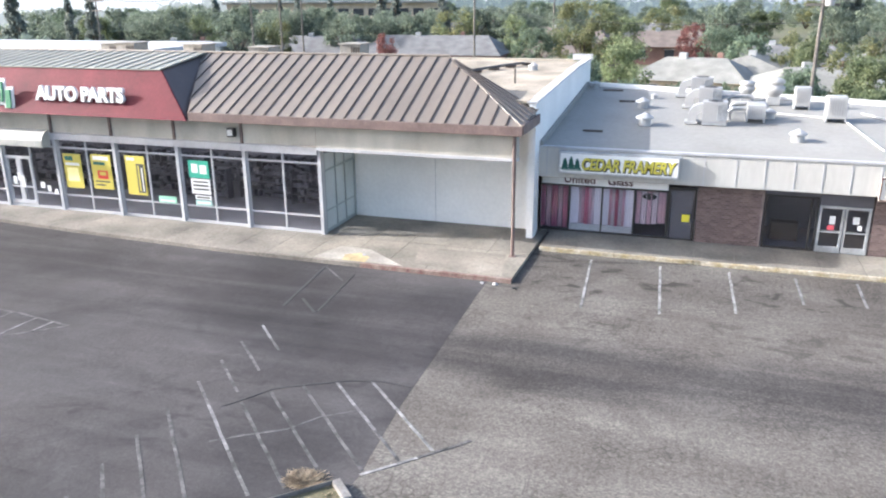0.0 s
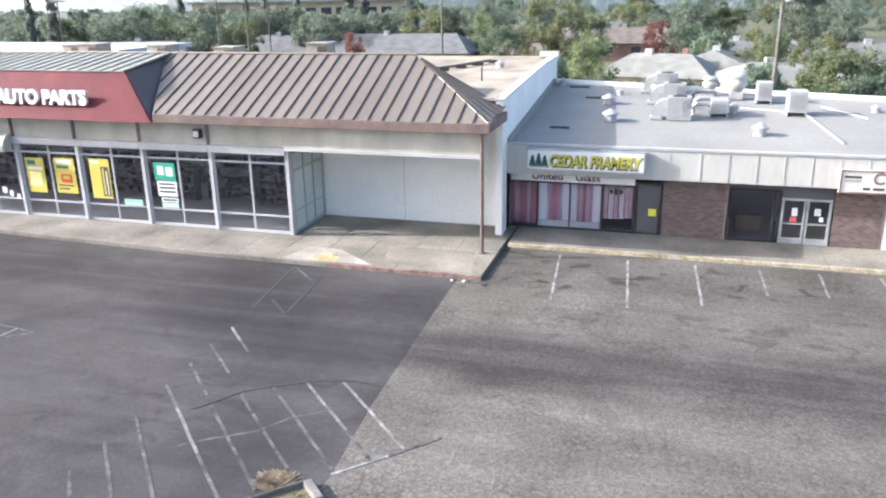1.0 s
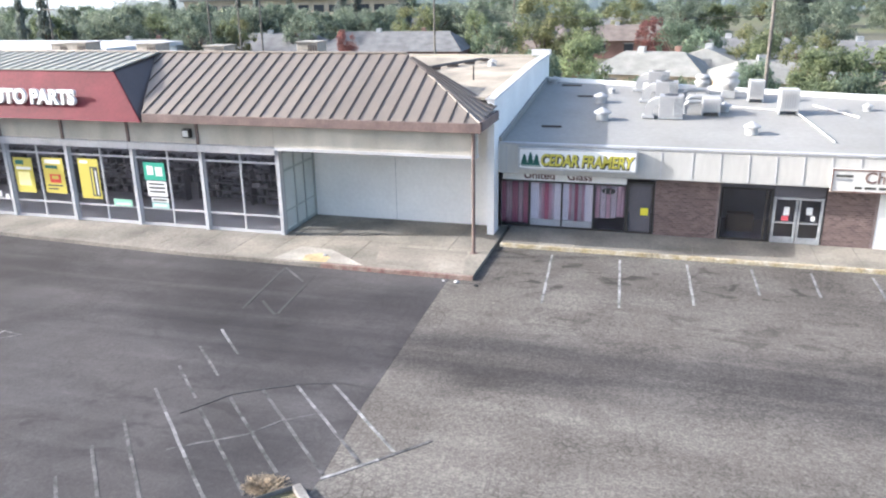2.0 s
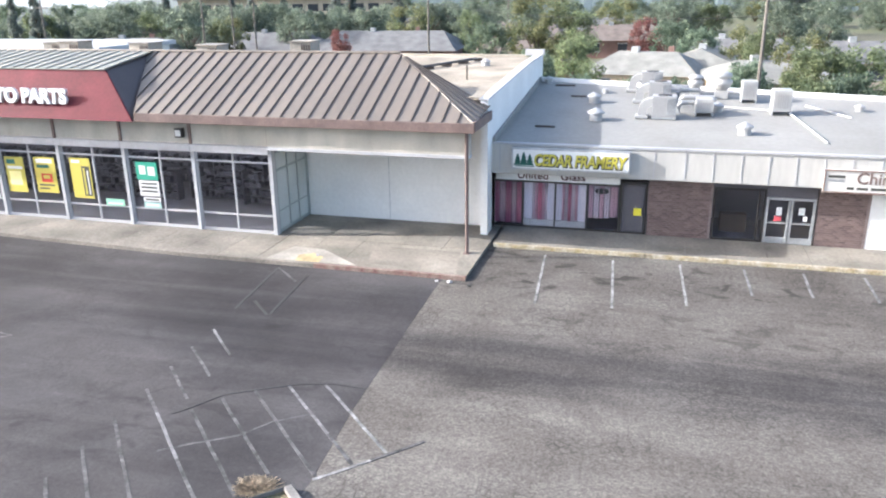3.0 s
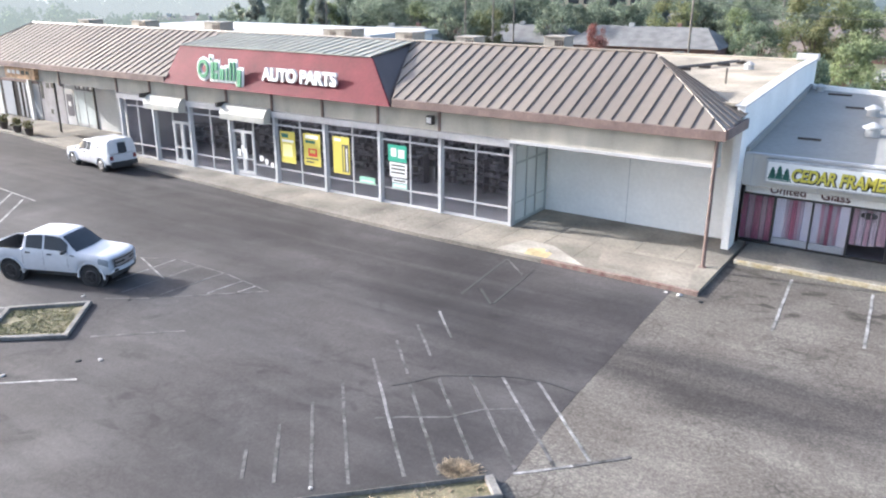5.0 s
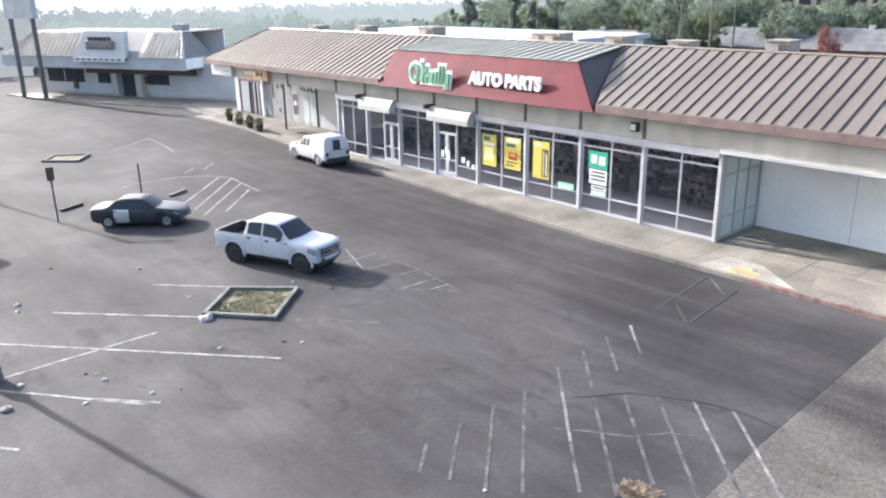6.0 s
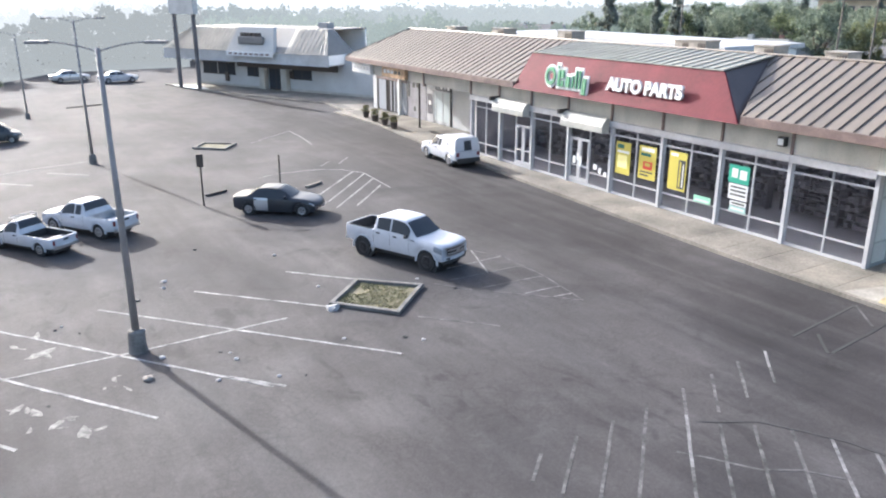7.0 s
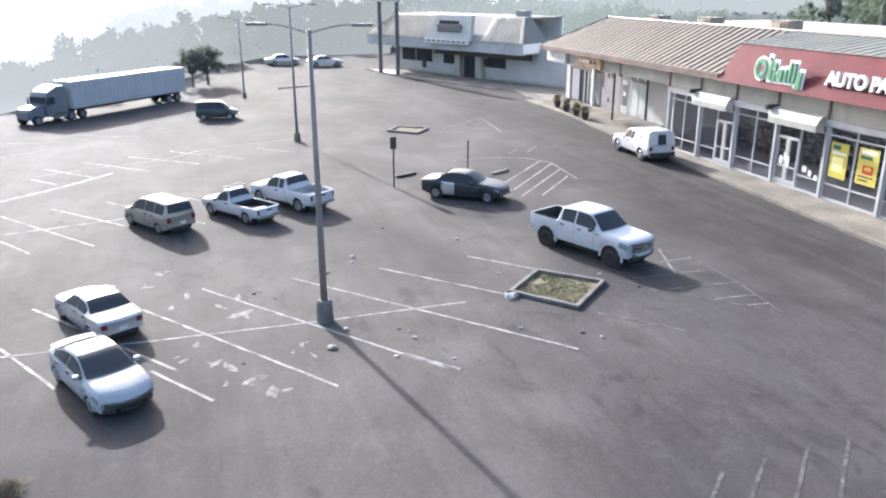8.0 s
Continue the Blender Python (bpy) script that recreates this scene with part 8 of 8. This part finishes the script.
def tree(kind, leaf, seed, label):
    """A tree 10 m tall at the origin: tapered trunk, limbs, crown of small leaf clumps."""
    rng = random.Random(seed)
    t = thing("tree", label, "tree", "trees round the lot")
    bm = bmesh.new()
    cs = []
    if kind == "broad":
        rod(bm, (0, 0, -0.1), (0.15, 0.05, 3.4), 0.32, 0.2, 8)
        for k in range(7):
            a = k * 0.9 + rng.random()
            e = Vector((math.cos(a) * rng.uniform(1.2, 2.6), math.sin(a) * rng.uniform(1.2, 2.6), rng.uniform(4.6, 7.6)))
            rod(bm, (0.12, 0.04, rng.uniform(2.4, 3.4)), e, 0.14, 0.04, 6)
        for k in range(46):
            a, u = rng.random() * 6.283, rng.random()
            z = 2.6 + 6.6 * u
            rad = 3.6 * math.sqrt(max(0.05, 1 - ((u - 0.42) / 0.62) ** 2)) * math.sqrt(rng.random()) * rng.uniform(0.75, 1.15)
            cs.append((Vector((math.cos(a) * rad, math.sin(a) * rad, z)), rng.uniform(0.6, 1.15)))
        verts, faces = leaf_cloud(cs, 120, 0.17, rng)
    elif kind == "conifer":
        rod(bm, (0, 0, -0.1), (0.05, 0, 9.6), 0.28, 0.04, 8)
        for k in range(90):
            u = (k + rng.random()) / 90
            z = 1.4 + 8.4 * u
            rad = (1.75 * (1 - u) ** 0.8 + 0.12) * rng.uniform(0.3, 1.15)
            a = rng.random() * 6.283
            e = Vector((math.cos(a) * rad, math.sin(a) * rad, z))
            rod(bm, (0, 0, z + 0.2), e, 0.04, 0.015, 4)
            cs.append((e, 0.3 + 0.35 * (1 - u)))
        verts, faces = leaf_cloud(cs, 44, 0.2, rng)
    elif kind == "umbrella":
        rod(bm, (0, 0, -0.1), (0.1, 0.1, 4.2), 0.3, 0.2, 8)
        for k in range(7):
            a = k * 0.9 + rng.random()
            rod(bm, (0.08, 0.08, 3.2), (math.cos(a) * 3.2, math.sin(a) * 3.2, rng.uniform(4.8, 7.0)), 0.13, 0.04, 6)
        for k in range(64):
            a, u = rng.random() * 6.283, rng.random()
            rad = 4.5 * math.sqrt(rng.random()) * (1 - 0.3 * u)
            cs.append((Vector((math.cos(a) * rad, math.sin(a) * rad, 3.9 + 5.2 * u)), rng.uniform(0.7, 1.1)))
        verts, faces = leaf_cloud(cs, 110, 0.2, rng)
    else:
        for k in range(5):
            a = k * 1.3
            rod(bm, (0, 0, -0.1), (math.cos(a) * 2.0, math.sin(a) * 2.0, 5.0), 0.16, 0.05, 6)
        for k in range(48):
            a, u = rng.random() * 6.283, rng.random()
            rad = 4.2 * math.sqrt(rng.random()) * (1 - 0.35 * u)
            cs.append((Vector((math.cos(a) * rad, math.sin(a) * rad, 0.8 + 8.2 * u * (1 - 0.25 * (rad / 4.2) ** 2))), rng.uniform(0.7, 1.25)))
        verts, faces = leaf_cloud(cs, 110, 0.18, rng)
    part("trunk", bm, BARK, t)
    me = bpy.data.meshes.new("crown")
    me.from_pydata(verts, [], faces)
    me.materials.append(LEAVES[leaf])
    cr = new("crown", me)
    cr.parent = t
    return t


PROTO = {}
for key, kind, leaf, seed, label in (("g1", "broad", "green", 1, "broad green tree behind the shops"), ("g2", "broad", "green", 2, "rounded mid-green leafy tree"), ("g3", "bush", "green", 3, "low spreading mid-green tree"), ("d1", "broad", "dark", 4, "dark green leafy tree"), ("d2", "bush", "dark", 5, "dense dark green bush"), ("y1", "broad", "yellow", 7, "green tree turning yellow"), ("r1", "bush", "red", 8, "small dull red-leaved tree"), ("h1", "broad", "hazy", 9, "far broad tree, leaves coloured for blue haze"), ("h2", "bush", "hazy", 10, "far spreading tree, leaves coloured for blue haze"), ("u1", "umbrella", "bright", 13, "flat-crowned tree, leaves coloured for bright haze, clear trunk"), ("hc", "conifer", "pale", 12, "tall narrow conifer, needles coloured for haze")):
    PROTO[key] = [tree(kind, leaf, seed, label), False]


def plant(key, x, y, h, wide=1.0, turn=0.0):
    src, used = PROTO[key]
    m = Matrix.Translation((x, y, -0.06)) @ Euler((0, 0, turn)).to_matrix().to_4x4()
    if not used:
        PROTO[key][1] = True
        ob = src
        ob.matrix_basis = m
    else:
        ob = copy_thing(src, m)
    ob.scale = (h / 10 * wide, h / 10 * wide, h / 10)
    return ob


# trees by hand: behind the shops, by the right-hand roofs, along the back fence, far conifers
GROVE_A = [('y1', -12.4, 85, 10.2, 0.95), ('d1', -17, 82, 7.6, 0.9), ('g1', -9.0, 92, 8.4, 0.9), ('h1', -16, 98, 9.6, 0.9), ('h1', -50, 105, 8.6, 1.1), ('y1', -37, 118, 8.6, 1.2), ('r1', -39, 94, 6.4, 0.7), ('g1', -5.9, 62, 7.3, 0.9), ('d2', -8.5, 56, 6.6, 0.8), ('d1', 1.4, 91, 7.4, 1.0), ('d1', 4.2, 86, 6.9, 0.9), ('y1', -7, 142, 8.8, 1.2), ('g2', 9.0, 76, 6.6, 0.9), ('y1', 8.2, 82, 7.0, 0.9), ('g3', 8.6, 49, 5.6, 0.9)]
GROVE_B = [('d2', 11.6, 50, 5.9, 0.9), ('g3', 15.5, 52, 6.2, 1.0), ('g1', 10.9, 58, 6.7, 1.0), ('g3', 14, 60, 7.0, 1.0), ('d1', 19, 58, 7.0, 1.0), ('y1', 11.5, 68, 7.0, 0.9), ('g2', 24, 56, 6.6, 1.0), ('g3', 21.5, 50, 6.8, 1.0), ('g3', 27, 48, 6.5, 1.0), ('d2', -4.2, 49.5, 5.6, 0.55), ('d2', -1.4, 49.8, 5.4, 0.55), ('d2', 1.6, 49.4, 5.5, 0.55), ('d2', 4.4, 48.8, 5.8, 0.5), ('d1', 5.8, 52, 6.4, 0.7), ('g3', 32, 52, 6.4, 1.0)]
GROVE_C = [('hc', -58, 145, 12.0, 0.9), ('hc', -63, 150, 12.5, 0.9), ('hc', -50, 150, 12.0, 0.9), ('hc', 26, 190, 13.5, 1.0), ('hc', 29, 192, 12.5, 1.0), ('h1', -62, 96, 8.6, 1.1), ('g3', -71, 102, 8.6, 1.0), ('h2', -80, 100, 8.6, 1.0), ('g1', -88, 98, 8.4, 1.1), ('y1', -57, 98, 7.6, 0.9), ('h1', -84, 112, 9.6, 1.1), ('r1', -101, 95, 7.0, 0.9)]
GROVE_D = [('h2', -66, 112, 9.0, 1.1), ('h2', -46, 128, 9.0, 1.1), ('h1', -30, 130, 9.2, 1.2), ('g3', -26, 112, 8.4, 0.8), ('r1', -2, 118, 7.0, 0.9), ('h1', 16, 118, 8.6, 1.1), ('h2', 22, 125, 9.2, 1.1), ('h1', 2, 150, 9.2, 1.2)]
for i, (key, x, y, h, w) in enumerate(GROVE_A + GROVE_B + GROVE_C + GROVE_D):
    plant(key, x, y, h, w, i * 1.37)
rng = random.Random(11)
keys = ["g1", "g2", "g3", "d1", "d2", "d1", "d2", "y1"]
FAR = [(-60, 420), (30, 400), (46, 330), (60, 270), (75, 195), (88, 176), (94, 165), (97, 116), (180, 112)]
n = 0
while n < 120:
    a = rng.uniform(-14, 46)
    limit = lerp_table(FAR, a, 1)
    dist = rng.uniform(min(150, limit * 0.72), limit - 12)
    x, y = -dist * math.sin(radians(a)), dist * math.cos(radians(a))
    if (Vector((x, y)) - Vector((-105, 218))).length < 42 and a < 40:
        continue
    n += 1
    if y < 62:
        continue
    drop = 0.0 if a < 35 else (a - 35) * 0.055
    h = rng.uniform(6.6, 9.6) - drop
    key = rng.choice(keys)
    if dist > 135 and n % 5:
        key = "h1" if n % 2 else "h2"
    plant(key, x, y, h, rng.uniform(1.1, 1.7), rng.random() * 6.28)
# the wooded rise behind the houses: its skyline falls towards the open sky
SKYLINE = [(18, 7.6), (22, 8.4), (30, 9.3), (36, 9.6), (38.5, 8.4), (40.5, 7.0), (44, 6.9), (50, 7.2)]
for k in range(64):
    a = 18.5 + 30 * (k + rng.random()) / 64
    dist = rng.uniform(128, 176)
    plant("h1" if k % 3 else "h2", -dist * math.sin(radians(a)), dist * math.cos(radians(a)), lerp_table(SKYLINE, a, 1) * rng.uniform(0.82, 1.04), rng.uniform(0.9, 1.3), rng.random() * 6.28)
for a, dist, h, w in ((46.6, 122, 12.6, 0.8), (43.4, 128, 11.9, 0.5), (42.1, 125, 12.3, 0.6), (40.4, 130, 7.0, 0.5), (29.9, 165, 10.5, 0.7), (28.7, 160, 11.5, 0.7), (26.4, 170, 11.0, 0.7), (34.2, 150, 11.0, 0.8)):
    plant("hc", -dist * math.sin(radians(a)), dist * math.cos(radians(a)), h, w, a)
plant("u1", -86.8, 0.1, 4.15, 1.0, 1.0)
plant("u1", -88.8, 1.7, 4.3, 1.05, 2.4)

# ---- utility poles and wires ----
WOOD = mat("weathered pole wood", (0.13, 0.118, 0.105), 0.9, var=0.2, big=1, fine=8, bump=0.3)


def utility_pole(x, y, h, can=False):
    t = thing("utility_pole", "weathered wooden utility pole with crossarm", "utility pole", "utility poles behind the shops", at=(x, y, 0))
    bm = bmesh.new()
    rod(bm, (0, 0, -0.1), (0, 0, h), 0.13, 0.09, 8)
    part("pole", bm, WOOD, t)
    block("crossarm", WOOD, t, (-1.2, 1.2, -0.08, 0.08, h - 0.8, h - 0.62))
    block("crossarm", WOOD, t, (-0.9, 0.9, -0.08, 0.08, h - 2.0, h - 1.85))
    for s in (-1.05, -0.5, 0.5, 1.05):
        block("insulator", STEEL, t, (s - 0.05, s + 0.05, -0.05, 0.05, h - 0.62, h - 0.42))
    if can:
        bm = bmesh.new()
        lathe(bm, (0.35, 0, 0), [(0.26, h - 2.0), (0.28, h - 1.9), (0.28, h - 1.0), (0.2, h - 0.9)], 12)
        part("transformer", bm, WHITE_METAL, t, "pale grey can transformer")
    return t


POLES = [(6.3, 50.5, 11.5, True), (-22.0, 76, 12.5, False), (-52.5, 84.5, 12.0, False), (-50.0, 87, 12.0, False), (-74, 83, 10.8, False), (-20.5, 110, 12.0, False), (-46.5, 86, 12.2, True)]
for p in POLES:
    utility_pole(*p)


def wire(a, b, sag):
    bm = bmesh.new()
    a, b = Vector(a), Vector(b)
    prev = a
    for i in range(1, 15):
        f = i / 14
        q = a.lerp(b, f) - Vector((0, 0, sag * 4 * f * (1 - f)))
        rod(bm, prev, q, 0.018, n=4)
        prev = q
    return tagged(part("overhead_wire", bm, BLACK), "thin black overhead wire between poles", "wire", "overhead wires")


for (xa, ya, ha, _), (xb, yb, hb, _) in zip((POLES[0], POLES[1], POLES[2]), (POLES[1], POLES[2], POLES[4])):
    for o in (-1.05, 1.05):
        wire((xa + o, ya, ha - 0.45), (xb + o, yb, hb - 0.45), 0.9)
wire((6.3, 50.5, 8.6), (-22, 76, 9.2), 0.7)
wire((6.3, 50.5, 11.0), (40, 40, 11.0), 0.7)

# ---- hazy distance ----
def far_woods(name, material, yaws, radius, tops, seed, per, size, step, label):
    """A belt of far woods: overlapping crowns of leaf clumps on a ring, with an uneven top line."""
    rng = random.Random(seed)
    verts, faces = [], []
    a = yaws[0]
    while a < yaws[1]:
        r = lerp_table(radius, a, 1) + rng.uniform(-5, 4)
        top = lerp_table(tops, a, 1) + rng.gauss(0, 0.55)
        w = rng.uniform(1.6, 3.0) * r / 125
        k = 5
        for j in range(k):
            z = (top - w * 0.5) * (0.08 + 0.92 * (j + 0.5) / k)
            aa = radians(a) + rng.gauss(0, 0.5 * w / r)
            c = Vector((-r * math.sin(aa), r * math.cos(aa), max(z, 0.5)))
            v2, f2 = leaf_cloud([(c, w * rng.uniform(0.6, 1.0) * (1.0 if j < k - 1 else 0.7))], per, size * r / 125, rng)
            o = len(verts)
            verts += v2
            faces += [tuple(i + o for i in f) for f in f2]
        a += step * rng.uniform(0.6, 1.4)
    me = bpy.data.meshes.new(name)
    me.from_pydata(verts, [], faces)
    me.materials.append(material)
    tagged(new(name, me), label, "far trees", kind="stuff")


# These belts glow to imitate haze over the distance.
BRIGHT_HAZE = haze("bright haze glow", (0.04, 0.045, 0.04), (0.19, 0.194, 0.192), (0.128, 0.134, 0.132), -75, -125)
far_woods("backdrop_woods", haze("woods with the strongest haze glow", (0.04, 0.04, 0.04), (0.26, 0.268, 0.268), (0.2, 0.208, 0.208), -150, -100), (76, 94.5), [(76, 152), (114, 150)], [(76, 9.5), (81, 9.0), (86, 8.2), (90, 7.6), (94, 5.4), (98, 3.6), (101, 2.4), (114, 1.6)], 27, 60, 0.45, 0.5, "far belt of woods with the strongest haze glow")
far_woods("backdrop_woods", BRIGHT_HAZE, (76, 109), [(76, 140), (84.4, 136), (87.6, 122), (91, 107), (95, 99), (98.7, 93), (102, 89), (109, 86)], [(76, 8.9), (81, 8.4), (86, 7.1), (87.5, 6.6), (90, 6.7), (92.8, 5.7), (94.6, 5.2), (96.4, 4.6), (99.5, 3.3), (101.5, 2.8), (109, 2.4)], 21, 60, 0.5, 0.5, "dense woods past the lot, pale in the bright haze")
# Glowing sheet added over the lot: hides the shade the far woods cast there.
GLOW_STRIP = [(109, 72, 90), (102, 75, 92), (98.7, 80, 96), (95, 86, 103), (91, 93, 111), (87.6, 111, 126), (84.4, 122, 142), (76, 124, 146)]
sheet("verge", BRIGHT_HAZE, [(-r0 * math.sin(radians(a)), r0 * math.cos(radians(a))) for a, r0, r1 in GLOW_STRIP] + [(-r1 * math.sin(radians(a)), r1 * math.cos(radians(a))) for a, r0, r1 in GLOW_STRIP[::-1]], 0.012, "glowing sheet added to cover the far woods' shadow", "verge")
far_woods("backdrop_woods", haze("woods with blue-green haze glow", (0.06, 0.07, 0.055), (0.064, 0.074, 0.075), (0.175, 0.186, 0.186), -90, -225), (30, 77), [(30, 372), (46, 305), (60, 248), (70, 195), (77, 160)], [(30, 10.6), (36, 9.4), (38.5, 6.0), (47, 5.6), (52, 6.0), (60, 6.8), (66, 7.2), (70, 7.4), (77, 8.0)], 22, 60, 0.5, 0.4, "wooded rise in blue-green haze far behind the shops")
far_woods("backdrop_woods", haze("near woods with light haze glow", (0.07, 0.09, 0.055), (0.05, 0.061, 0.054), (0.14, 0.153, 0.15), -75, -135), (42, 76), [(42, 108), (50, 122), (62, 138), (76, 146)], [(42, 5.6), (47, 6.0), (53, 6.6), (62, 6.7), (76, 6.6)], 24, 70, 0.42, 0.5, "belt of trees behind the store in light haze")
far_woods("backdrop_woods", haze("low woods with blue haze glow", (0.06, 0.075, 0.055), (0.085, 0.102, 0.118), (0.065, 0.082, 0.088), 80, -150), (-18, 31), [(-18, 385), (30, 372)], [(-18, 4.5), (-10, 3.6), (-4, 5.5), (6, 8.5), (15, 9.6), (31, 10.8)], 23, 60, 0.5, 0.4, "low far woods in blue haze behind the houses")
# Glowing wall imitates hazy sky; taller from 95 degrees to block window reflections.
HAZE = haze("glowing hazy distance", (0.1, 0.1, 0.1), (0.17, 0.195, 0.235), (0.32, 0.33, 0.335), -10, -130)
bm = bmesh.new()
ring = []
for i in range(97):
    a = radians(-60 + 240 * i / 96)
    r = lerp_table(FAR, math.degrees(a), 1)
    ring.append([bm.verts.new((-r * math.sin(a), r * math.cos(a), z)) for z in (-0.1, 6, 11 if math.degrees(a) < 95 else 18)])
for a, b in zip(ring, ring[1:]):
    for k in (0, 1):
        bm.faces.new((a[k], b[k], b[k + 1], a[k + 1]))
tagged(part("backdrop", bm, HAZE), "glowing wall imitating pale hazy sky over the distance", "backdrop", kind="structure")

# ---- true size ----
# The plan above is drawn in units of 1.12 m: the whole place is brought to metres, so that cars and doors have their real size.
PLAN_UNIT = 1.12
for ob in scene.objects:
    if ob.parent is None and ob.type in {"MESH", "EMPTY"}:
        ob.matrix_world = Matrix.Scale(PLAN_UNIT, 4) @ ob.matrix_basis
